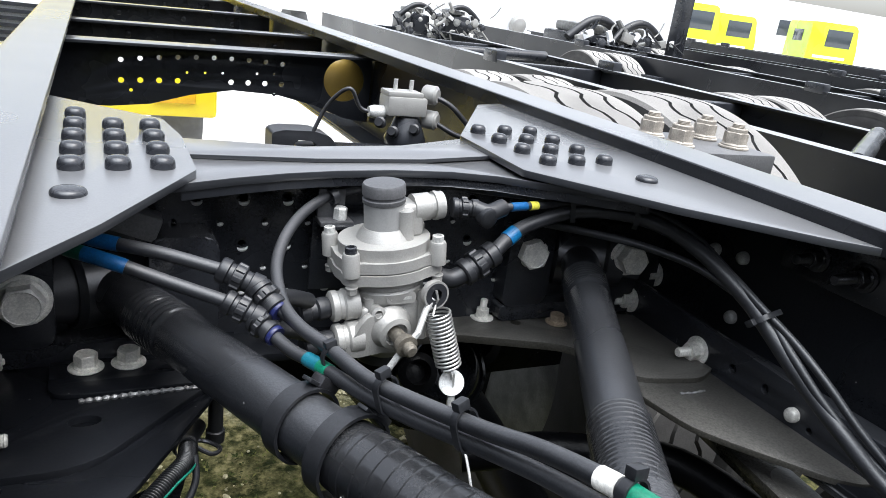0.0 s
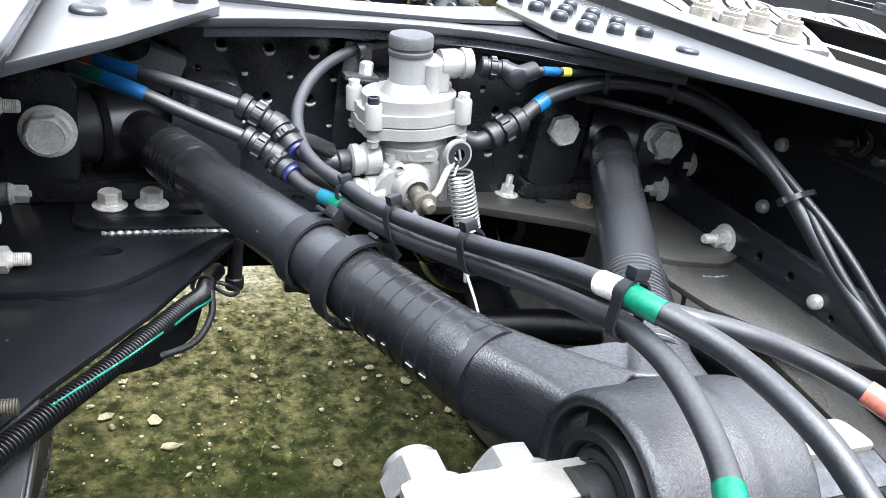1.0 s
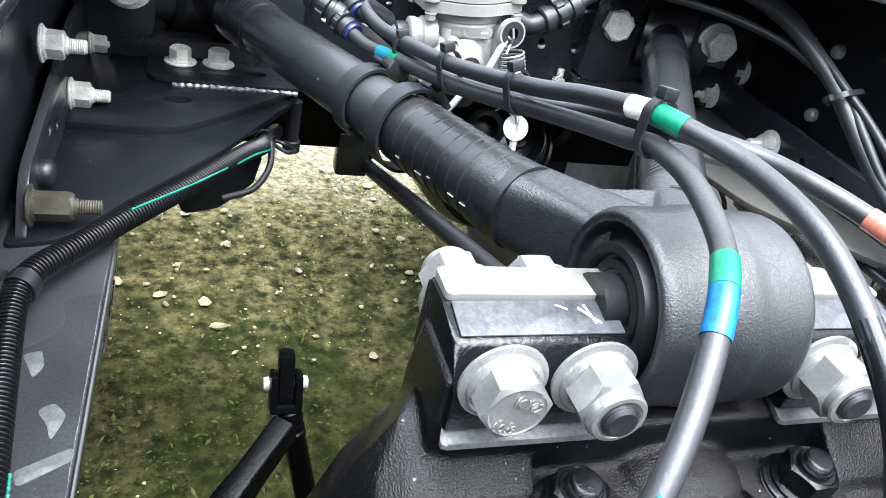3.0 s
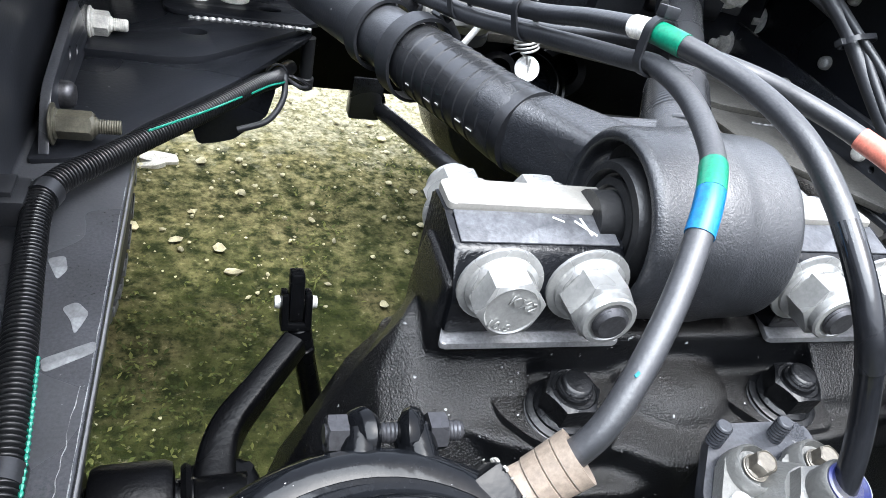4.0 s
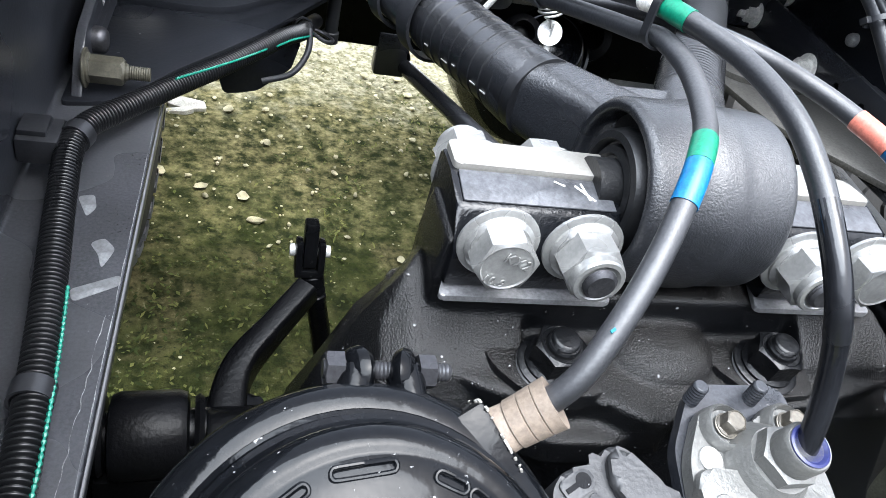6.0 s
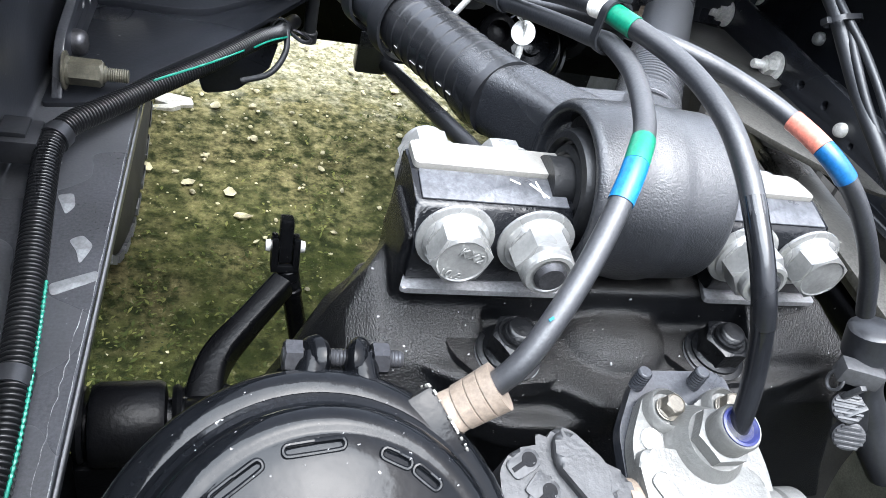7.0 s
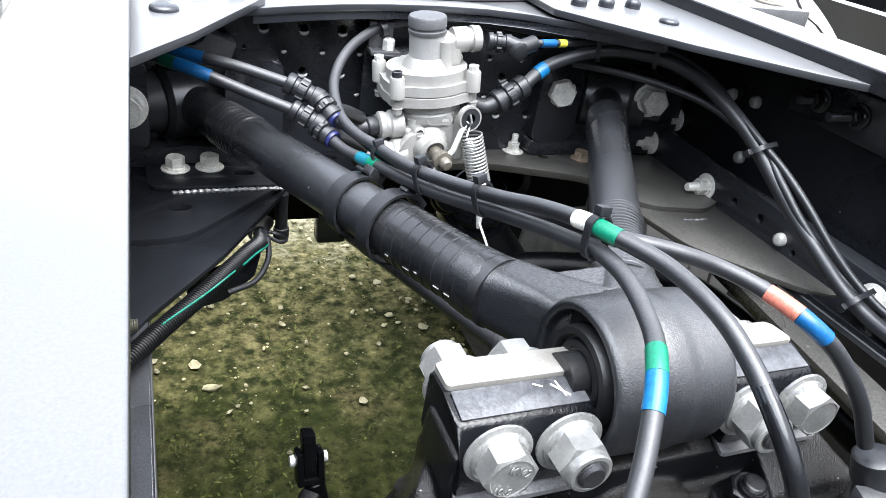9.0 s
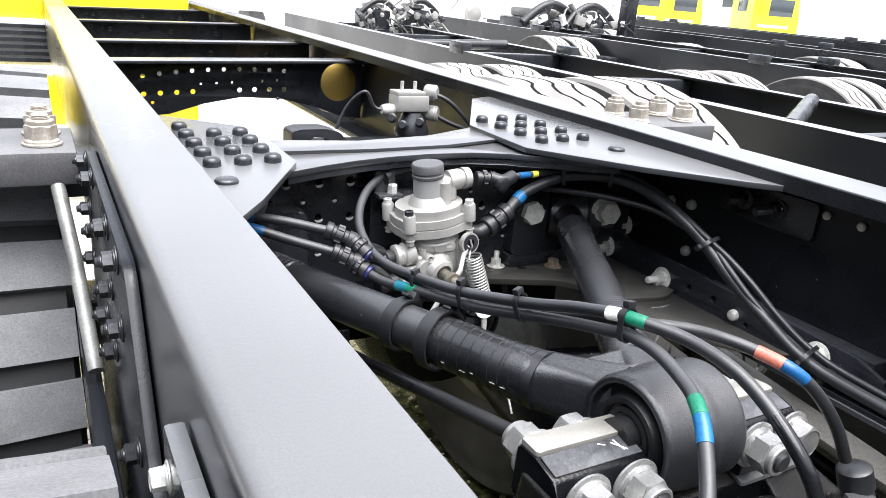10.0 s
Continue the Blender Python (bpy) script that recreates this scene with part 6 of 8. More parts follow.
def build_chamber():
    ch = thing("brake_chamber", CH_C - Vector((0, 0, 0.12)), "glossy black brake chamber with a bolted clamp band", "brake chamber")
    m = axis_frame(CH_C, CH_A, up=(0, 1, 0))
    b = bmesh.new()
    lathe(b, [(0.05, -0.10), (0.066, -0.09), (0.074, -0.02), (0.0795, -0.010), (0.0795, -0.004)], m, 56)
    part("rear_can", b, GLOSS, ch)
    b = bmesh.new()
    lathe(b, [(0.0795, 0.004), (0.0775, 0.010), (0.0740, 0.0115), (0.0725, 0.0160), (0.0735, 0.0180), (0.0735, 0.0205), (0.0715, 0.0215), (0.0705, 0.0240), (0.0700, 0.0300), (0.0680, 0.0345), (0.0650, 0.0365), (0.0615, 0.0376), (0.0600, 0.0372), (0.0585, 0.0378), (0.0560, 0.0390), (0.0500, 0.0405), (0.030, 0.0440), (0.010, 0.0450)], m, 72)
    part("front_can", b, GLOSS, ch)
    b = bmesh.new()
    lathe(b, [(0.0760, -0.011), (0.0800, -0.0105), (0.0835, -0.0085), (0.0858, -0.005), (0.0868, 0.0), (0.0858, 0.005), (0.0835, 0.0085), (0.0800, 0.0105), (0.0760, 0.011)], m, 72, caps=False)
    bandp = part("clamp_band", b, GLOSS, ch)
    # ears and their bolt
    u = m.to_3x3() @ Vector((0, 1, 0))
    t = m.to_3x3() @ Vector((1, 0, 0))
    if t.x < 0:
        t = -t
    if u.z < 0:
        u = -u
    top = Vector((-0.231, -0.087, 0.978))
    for s in (-0.010, 0.010):
        e = bmesh.new()
        lathe(e, [(0.002, -0.0050), (0.0065, -0.0047), (0.0092, -0.003), (0.0105, 0.0), (0.0092, 0.003), (0.0065, 0.0047), (0.002, 0.0050)], axis_frame(top + t * s, t + 0.45 * CH_A * (1 if s > 0 else -1)), 24)
        q = [top + t * s * (1 + 0.05 * k) - u * 0.0042 * k + CH_A * (0.0016 * k) for k in range(6)]
        sweep(e, q, lambda l: 0.0078 * math.sqrt(max(0.02, 1 - (l / 0.0245) ** 2)), 16)
        part("ear", e, GLOSSDARK, bandp)
    b = bmesh.new()
    threaded(b, 0.0040, 0.052, -0.023, axis_frame(top + u * 0.001, t), pitch=0.0016)
    part("clamp_bolt", b, GUNMETAL, bandp, "long threaded clamp bolt")
    for s, k in ((-0.0150, -1), (0.0150, 1)):
        bolt(bandp, top + u * 0.001 + t * s, t * k, 0.0125, 0.0075, washer=0, mat=GUNMETAL, name="nut", flange=False)
    # raised oblong beads pressed into the can
    for deg, hl in ((52, 0.004), (66, 0.004), (98, 0.009), (128, 0.008), (24, 0.009)):
        ang = math.radians(deg)
        mb = Matrix.Translation(m @ Vector((0.0545 * math.cos(ang), 0.0545 * math.sin(ang), 0.0397))) @ m.to_3x3().to_4x4() @ Matrix.Rotation(ang, 4, "Z")
        loop = []
        for k in range(25):
            q = 2 * math.pi * k / 24
            loop.append(mb @ Vector((0.0021 * math.cos(q), math.copysign(hl, math.sin(q)) * (1 if abs(math.sin(q)) > 0.3 else abs(math.sin(q)) / 0.3) + 0.002 * math.sin(q), 0)))
        part("pressed_bead", sweep(bmesh.new(), loop, 0.0009, 8, caps=False), GLOSS, ch)
    # port block and the hose's end
    b = bmesh.new()
    pa, pb = Vector((-0.2215, -0.1235, 0.950)), Vector((-0.1842, -0.1085, 0.9665))
    mb = axis_frame((pa + pb) / 2, pb - pa, up=CH_A)
    box(b, mb, 0.031, 0.026, (pb - pa).length, 0.003)
    part("port_block", b, GLOSSDARK, ch)
    b = bmesh.new()
    rng = random.Random(4)
    for k in range(26):
        side, f = k % 2, rng.uniform(-1, 1)
        x, y = (f * 0.0150, 0.0128) if side else (math.copysign(0.0153, f) , (abs(f) * 2 - 1) * 0.012)
        box(b, mb @ Matrix.Translation((x, y, (pb - pa).length / 2 - 0.0006)) @ Matrix.Rotation(rng.uniform(0, 3), 4, "Z"), rng.uniform(0.0008, 0.0030), rng.uniform(0.0003, 0.0008), 0.0012, 0.0002, 1)
    part("worn_rim", b, BRIGHT, ch, "chipped bare metal edge")
    b = bmesh.new()
    d = Vector((0.0205, 0.0015, 0.0185)).normalized()
    q = Vector((-0.1835, -0.108, 0.9665))
    lathe(b, [(0.0104, 0), (0.0098, 0.007), (0.0094, 0.0075), (0.0104, 0.0080), (0.0106, 0.0140), (0.0099, 0.0144), (0.0107, 0.0148), (0.0110, 0.0205), (0.0103, 0.0209), (0.0111, 0.0213), (0.0114, 0.0270), (0.0070, 0.0265)], axis_frame(q, d), 30)
    part("dust_sleeve", b, BROWN, ch, "brown ribbed plastic sleeve")
    return ch


build_chamber()


# ---- relay valve ----
RELAYALU = material("grey_cast_aluminium", (0.135, 0.135, 0.128), 0.42, metal=0.35, vary=0.15, scale=60, bump=0.35, bump_scale=480, grain=0.08)


def build_relay():
    rv = thing("relay_valve", (-0.03, -0.12, 0.88), "cast aluminium relay valve bolted to a black plate", "valve")
    up = Vector((0.03, -0.28, 0.96)).normalized()
    xx = Vector((1, 0, 0)) - up * up.x
    xx.normalize()
    yy = up.cross(xx)
    m = Matrix((xx, yy, up)).transposed().to_4x4()
    m.translation = Vector((-0.044, -0.112, 0.938))
    b = bmesh.new()
    prism(b, rounded([(-0.044, -0.03), (0.036, -0.03), (0.037, 0.038), (0.033, 0.045), (-0.014, 0.045), (-0.023, 0.040), (-0.040, 0.012)], 0.006), -0.010, -0.003, m, bevel=0.002)
    part("mounting_plate", b, PAINT, rv)
    b = bmesh.new()
    prism(b, rounded([(-0.046, -0.050), (0.030, -0.060), (0.036, -0.012), (0.034, 0.010), (0.030, 0.031), (0.013, 0.031), (0.007, 0.021), (-0.005, 0.021), (-0.011, 0.031), (-0.025, 0.030), (-0.040, 0.004)], 0.008), -0.002, 0.006, m, bevel=0.002)
    prism(b, rounded([(-0.042, -0.045), (0.026, -0.055), (0.028, -0.014), (-0.02, -0.002), (-0.042, 0.0)], 0.010), 0.004, 0.011, m, bevel=0.003)
    lathe(b, [(0.023, 0.004), (0.0195, 0.012), (0.0155, 0.018)], m, 30)
    part("body", b, RELAYALU, rv)
    b = bmesh.new()
    hex_bm(b, 0.026, 0.010, 0.016, m)
    lathe(b, [(0.0112, 0.024), (0.0117, 0.026), (0.0117, 0.036), (0.0107, 0.0375), (0.0095, 0.037)], m, 32)
    part("port", b, RELAYALU, rv)
    b = bmesh.new()
    lathe(b, [(0.0098, 0.0368), (0.0098, 0.0380), (0.0086, 0.0384), (0.0072, 0.0370)], m, 30)
    part("collar", b, PURPLE, rv, "violet release collar")
    for x, y in ((-0.0175, 0.0185), (0.0185, 0.019)):
        bs = bmesh.new()
        lathe(bs, [(0.0120, 0.0), (0.0110, 0.006), (0.0095, 0.0075), (0.0085, 0.004)], axis_frame(m @ Vector((x, y, 0.005)), up), 26)
        part("boss", bs, RELAYALU, rv)
        bolt(rv, m @ Vector((x, y, 0.010)), up, 0.0095, 0.007, washer=0.9, mat=SHAFT)
        tb = bmesh.new()
        threaded(tb, 0.0042, 0.013, 0.0, axis_frame(m @ Vector((x - 0.005, y + 0.018, -0.004)), m.to_3x3() @ Vector((0, 0.25, 1))), pitch=0.0018)
        part("stud", tb, PAINT, rv)
    b = bmesh.new()
    lathe(b, [(0.0060, 0), (0.0060, 0.002), (0.004, 0.0035)], axis_frame(m @ Vector((-0.029, 0.004, 0.0055)), up), 18)
    part("screw", b, DULLBOLT, rv)
    mp = m @ Matrix.Translation((-0.028, -0.026, 0.0105)) @ Matrix.Rotation(-1.05, 4, "Z")
    b = bmesh.new()
    prism(b, rounded([(-0.014, -0.005), (0.014, -0.005), (0.014, 0.005), (-0.014, 0.005)], 0.004), 0.0, 0.0018, mp, bevel=0.0006)
    npl = part("name_plate", b, RELAYALU, rv)
    b = bmesh.new()
    for k in range(5):
        box(b, mp @ Matrix.Translation((-0.0095 + 0.0046 * k, 0, 0.0020)), 0.0026, 0.0042, 0.0006)
    part("lettering", b, DULLBOLT, npl)
    for s, x, l in ((-1, -0.042, 0.022), (1, 0.028, 0.024)):
        b = bmesh.new()
        lathe(b, [(0.0165, 0), (0.0165, 0.008), (0.014, 0.009), (0.014, 0.012), (0.0155, 0.013), (0.0155, l)], m @ Matrix.Translation((x, -0.034, -0.006)) @ Matrix.Rotation(s * math.pi / 2, 4, "Y"), 28)
        part("side_port", b, RELAYALU, rv)
    return rv


build_relay()


GREYNYLON = material("worn_grey_nylon", (0.03, 0.0305, 0.032), 0.5, vary=0.25, scale=60, bump=0.25, bump_scale=380)


def build_relay_fittings():
    e = thing("elbow_fitting", (-0.115, -0.13, 0.90), "black nylon elbow fitting with spring-clip windows", "hose fitting")
    mt = Matrix.Translation((-0.128, -0.124, 0.945)) @ Matrix.Rotation(radians(12), 4, "X")
    o = rounded([(-0.030, -0.020), (-0.028, 0.002), (-0.020, 0.011), (-0.004, 0.013), (0.004, 0.022), (0.013, 0.019), (0.023, 0.004), (0.036, -0.003), (0.038, -0.022), (0.010, -0.040), (-0.024, -0.036)], 0.004)
    body = part("elbow", prism(bmesh.new(), o, -0.030, 0.0, mt, bevel=0.004, seg=3), GREYNYLON, e)
    ridge = rounded([(0.000, 0.016), (0.008, 0.018), (0.022, 0.002), (0.026, -0.016), (0.012, -0.020), (-0.002, 0.002)], 0.004)
    part("ridge", prism(bmesh.new(), ridge, -0.001, 0.006, mt, bevel=0.004, seg=3), GREYNYLON, body)
    for x, y, q in ((-0.0155, 0.0040, 0.5), (-0.0085, -0.0110, 0.6)):
        mk = mt @ Matrix.Translation((x, y, 0.0)) @ Matrix.Rotation(q, 4, "Z")
        rim = rounded([(-0.009, -0.0048), (0.006, -0.0052), (0.009, 0.0), (0.006, 0.0052), (-0.009, 0.0048)], 0.003)
        win = part("clip_window", prism(bmesh.new(), rim, -0.002, 0.0012, mk, bevel=0.001), GREYNYLON, body)
        key = bmesh.new()
        prism(key, circle(0.0025, 0, 0.0036, 18), 0.0010, 0.0016, mk)
        box(key, mk @ Matrix.Translation((-0.0038, 0, 0.0014)), 0.0075, 0.0022, 0.0009)
        part("slot", key, GLOSS, win)
    tri = rounded([(-0.0185, -0.0085), (-0.0095, 0.0005), (-0.0035, -0.0035), (-0.0130, -0.0140)], 0.0015)
    part("thumb_pad", prism(bmesh.new(), tri, -0.001, 0.0014, mt, bevel=0.0008), GREYNYLON, body)
    part("collar", lathe(bmesh.new(), [(0.0135, 0), (0.0150, 0.001), (0.0150, 0.007), (0.0140, 0.008), (0.0150, 0.009), (0.0150, 0.015), (0.012, 0.016)], axis_frame((-0.153, -0.139, 0.930), (-1, -0.35, -0.2)), 28), BROWN, e)
    part("neck", lathe(bmesh.new(), [(0.0150, 0), (0.0150, 0.006), (0.0135, 0.007), (0.0135, 0.012)], axis_frame((-0.094, -0.136, 0.928), (1, -0.1, -0.05)), 28), BROWN, e)
    f = thing("elbow_fitting", (0.10, -0.06, 0.90), "black nylon elbow fitting with ribbed thumb pads", "hose fitting")
    part("collar", lathe(bmesh.new(), [(0.0118, 0), (0.0145, 0.002), (0.0150, 0.012), (0.0150, 0.020), (0.0125, 0.022), (0.0125, 0.026), (0.0138, 0.028), (0.0138, 0.036), (0.011, 0.038)], axis_frame((0.101, -0.049, 0.967), (0.25, -0.25, -1)), 28), PLASTIC, f)
    part("elbow", sweep(bmesh.new(), spline([(0.108, -0.058, 0.938), (0.114, -0.062, 0.922), (0.124, -0.068, 0.908), (0.138, -0.078, 0.888), (0.155, -0.09, 0.868)], 8), 0.0125, 18), PLASTIC, f)
    part("clip_block", box(bmesh.new(), Matrix.Translation((0.094, -0.066, 0.943)) @ Matrix.Rotation(-0.35, 4, "Z"), 0.026, 0.012, 0.013, 0.002), GREYCLIP, f, "grey spring clip block")
    part("stem", box(bmesh.new(), Matrix.Translation((0.0925, -0.0725, 0.933)) @ Matrix.Rotation(0.35, 4, "X"), 0.0045, 0.0035, 0.016, 0.0008), GREYCLIP, f)
    part("pull_ring", sweep(bmesh.new(), [Vector((0.0835 + 0.0005 * math.cos(q), -0.064 - 0.005 * math.cos(q), 0.934 + 0.007 * math.sin(q))) for q in [2 * math.pi * k / 20 for k in range(21)]], 0.0011, 8, caps=False), GREYCLIP, f)
    for c, d in (((0.096, -0.074, 0.920), (-0.45, -0.55, 0.70)), ((0.102, -0.083, 0.903), (-0.45, -0.80, 0.35))):
        zv = Vector(d).normalized()
        xv = Vector((-0.15, 0.2, 1)).cross(zv).normalized()
        fr = Matrix((xv, zv.cross(xv), zv)).transposed().to_4x4()
        fr.translation = Vector(c)
        pad = part("thumb_pad", lathe(bmesh.new(), [(0.0098, -0.003), (0.0098, 0.0015), (0.0088, 0.0022)], fr, 26), GREYCLIP, f, "round ribbed thumb pad")
        for k in range(5):
            w = math.sqrt(0.0092 ** 2 - (0.0034 * (k - 2)) ** 2)
            part("rib", box(bmesh.new(), fr @ Matrix.Translation((0, 0.0034 * (k - 2), 0.0028)), 2 * w, 0.0018, 0.0014, 0.0003, 1), GREYCLIP, pad)
    part("web", box(bmesh.new(), Matrix.Translation((0.106, -0.076, 0.910)) @ Matrix.Rotation(-0.6, 4, "Y"), 0.016, 0.010, 0.030, 0.003), PLASTIC, f)


build_relay_fittings()


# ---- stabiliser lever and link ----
# near-black bases: the shade below the frame is put into both colours
LEVERSHADE = material("shaded_worn_forging", (0.0016, 0.0017, 0.002), 0.30, vary=0.3, scale=60, bump=0.25, bump_scale=300, spec=0.10, speck=(0.12, 0.12, 0.12), speck_at=0.71, speck_scale=180)
BUSHSHADE = material("shaded_bush_black", (0.0018, 0.0019, 0.0023), 0.38, vary=0.4, scale=40, bump=0.3, bump_scale=300, spec=0.10)


def build_lever():
    lv = thing("stabiliser_lever", (-0.30, 0.05, 0.74), "black forged lever arm with a rubber bush and a clevis", "lever")
    bush = Vector((-0.333, 0.024, 0.780))
    b = bmesh.new()
    lathe(b, [(0.020, -0.024), (0.026, -0.0225), (0.028, -0.018), (0.028, 0.018), (0.026, 0.0225), (0.020, 0.024)], axis_frame(bush, (1, 0.05, 0)), 36)
    part("bush", b, BUSHSHADE, lv)
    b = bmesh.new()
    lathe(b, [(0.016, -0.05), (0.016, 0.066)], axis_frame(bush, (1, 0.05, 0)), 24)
    part("pin", b, LEVERSHADE, lv)
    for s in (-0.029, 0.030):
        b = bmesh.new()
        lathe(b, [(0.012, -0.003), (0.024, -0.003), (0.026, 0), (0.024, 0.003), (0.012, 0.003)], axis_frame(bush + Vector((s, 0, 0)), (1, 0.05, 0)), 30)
        part("cup_washer", b, BUSHSHADE, lv)
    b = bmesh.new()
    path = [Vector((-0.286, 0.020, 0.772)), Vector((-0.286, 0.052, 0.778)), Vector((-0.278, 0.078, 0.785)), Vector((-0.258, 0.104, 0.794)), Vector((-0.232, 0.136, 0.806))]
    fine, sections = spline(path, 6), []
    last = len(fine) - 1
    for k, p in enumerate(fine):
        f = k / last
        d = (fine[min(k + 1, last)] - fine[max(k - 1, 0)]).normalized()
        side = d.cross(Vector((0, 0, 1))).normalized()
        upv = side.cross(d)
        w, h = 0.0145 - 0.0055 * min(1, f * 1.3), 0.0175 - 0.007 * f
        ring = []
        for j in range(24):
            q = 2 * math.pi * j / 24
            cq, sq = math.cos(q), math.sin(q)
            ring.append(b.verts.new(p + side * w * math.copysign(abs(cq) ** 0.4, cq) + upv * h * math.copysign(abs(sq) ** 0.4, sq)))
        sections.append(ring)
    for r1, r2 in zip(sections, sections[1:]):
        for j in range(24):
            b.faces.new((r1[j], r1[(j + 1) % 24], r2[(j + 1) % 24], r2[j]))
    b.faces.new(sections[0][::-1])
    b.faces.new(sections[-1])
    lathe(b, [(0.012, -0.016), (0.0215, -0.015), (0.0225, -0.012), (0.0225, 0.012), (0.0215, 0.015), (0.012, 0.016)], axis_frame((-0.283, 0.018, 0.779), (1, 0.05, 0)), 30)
    part("arm", b, LEVERSHADE, lv, angle=50)
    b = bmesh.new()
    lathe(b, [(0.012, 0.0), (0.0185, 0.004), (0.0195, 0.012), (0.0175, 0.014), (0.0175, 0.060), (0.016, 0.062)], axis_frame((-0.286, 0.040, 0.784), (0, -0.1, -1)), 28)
    part("spindle", b, BUSHSHADE, lv)
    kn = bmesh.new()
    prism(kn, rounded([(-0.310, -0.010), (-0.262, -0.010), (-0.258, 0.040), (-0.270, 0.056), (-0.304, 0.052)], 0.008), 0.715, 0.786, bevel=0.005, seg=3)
    part("knuckle", kn, LEVERSHADE, lv)
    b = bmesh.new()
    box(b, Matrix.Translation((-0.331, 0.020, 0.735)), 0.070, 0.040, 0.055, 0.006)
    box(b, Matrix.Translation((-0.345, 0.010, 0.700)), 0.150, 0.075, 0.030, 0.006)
    part("support", b, BUSHSHADE, lv)
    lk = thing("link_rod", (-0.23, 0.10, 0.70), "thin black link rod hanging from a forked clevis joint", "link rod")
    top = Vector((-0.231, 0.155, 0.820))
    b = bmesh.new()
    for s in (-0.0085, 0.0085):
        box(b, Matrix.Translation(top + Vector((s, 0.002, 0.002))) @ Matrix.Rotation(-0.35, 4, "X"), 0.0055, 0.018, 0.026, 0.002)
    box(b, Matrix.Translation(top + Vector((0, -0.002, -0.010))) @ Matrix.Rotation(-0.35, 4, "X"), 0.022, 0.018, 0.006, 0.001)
    part("clevis", b, LEVERSHADE, lk)
    part("tongue", box(bmesh.new(), Matrix.Translation(top + Vector((0, 0.008, 0.010))) @ Matrix.Rotation(-0.35, 4, "X"), 0.0105, 0.018, 0.036, 0.002), LEVERSHADE, lk)
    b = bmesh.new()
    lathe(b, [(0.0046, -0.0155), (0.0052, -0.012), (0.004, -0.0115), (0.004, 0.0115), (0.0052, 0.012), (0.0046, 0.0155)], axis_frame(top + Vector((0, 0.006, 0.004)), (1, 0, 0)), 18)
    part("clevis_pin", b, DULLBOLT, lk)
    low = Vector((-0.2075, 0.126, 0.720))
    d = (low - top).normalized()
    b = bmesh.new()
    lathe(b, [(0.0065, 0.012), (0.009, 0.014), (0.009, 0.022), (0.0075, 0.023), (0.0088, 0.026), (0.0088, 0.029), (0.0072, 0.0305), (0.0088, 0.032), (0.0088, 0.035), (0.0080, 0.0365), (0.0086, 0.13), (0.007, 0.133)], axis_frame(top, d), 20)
    part("rod", b, LEVERSHADE, lk)


build_lever()


# ---- height rod below the torque rod ----
def build_height_rod():
    hr = thing("height_rod", (0.0, 0.55, 0.68), "black control rod reaching from a bracket to the axle", "control rod")
    a, c = Vector((-0.046, 0.755, 0.697)), Vector((0.052, 0.378, 0.745))
    part("rod", sweep(bmesh.new(), [a.lerp(c, k / 4) for k in range(5)], 0.0125, 16), SMOOTHCAST, hr)
    b = bmesh.new()
    box(b, Matrix.Translation((-0.052, 0.782, 0.742)) @ Matrix.Rotation(0.45, 4, "X"), 0.050, 0.030, 0.005, 0.001)
    box(b, Matrix.Translation((-0.056, 0.796, 0.722)), 0.036, 0.005, 0.040, 0.001)
    brk = part("bracket", b, RAIL, hr, "folded black bracket")
    bolt(brk, (-0.050, 0.778, 0.746), (0, -0.43, 0.9), 0.015, 0.008, washer=1.1, mat=DULLBOLT)
    b = bmesh.new()
    lathe(b, [(0.010, -0.016), (0.0155, -0.014), (0.0165, 0.0), (0.0155, 0.014), (0.010, 0.016)], axis_frame((-0.054, 0.772, 0.700), (1, 0.2, 0)), 24)
    part("ball_joint", b, LEVERSHADE, hr)
    b = bmesh.new()
    threaded(b, 0.005, 0.022, 0.0, axis_frame((-0.054, 0.775, 0.692), (0, 0, -1)), pitch=0.002)
    part("stud", b, STUD, hr)
    b = bmesh.new()
    lathe(b, [(0.013, 0), (0.0145, 0.002), (0.0145, 0.012), (0.010, 0.015), (0.006, 0.03), (0.004, 0.034)], axis_frame(c, c - a), 18)
    part("end_boot", b, RUBBER, hr)


build_height_rod()

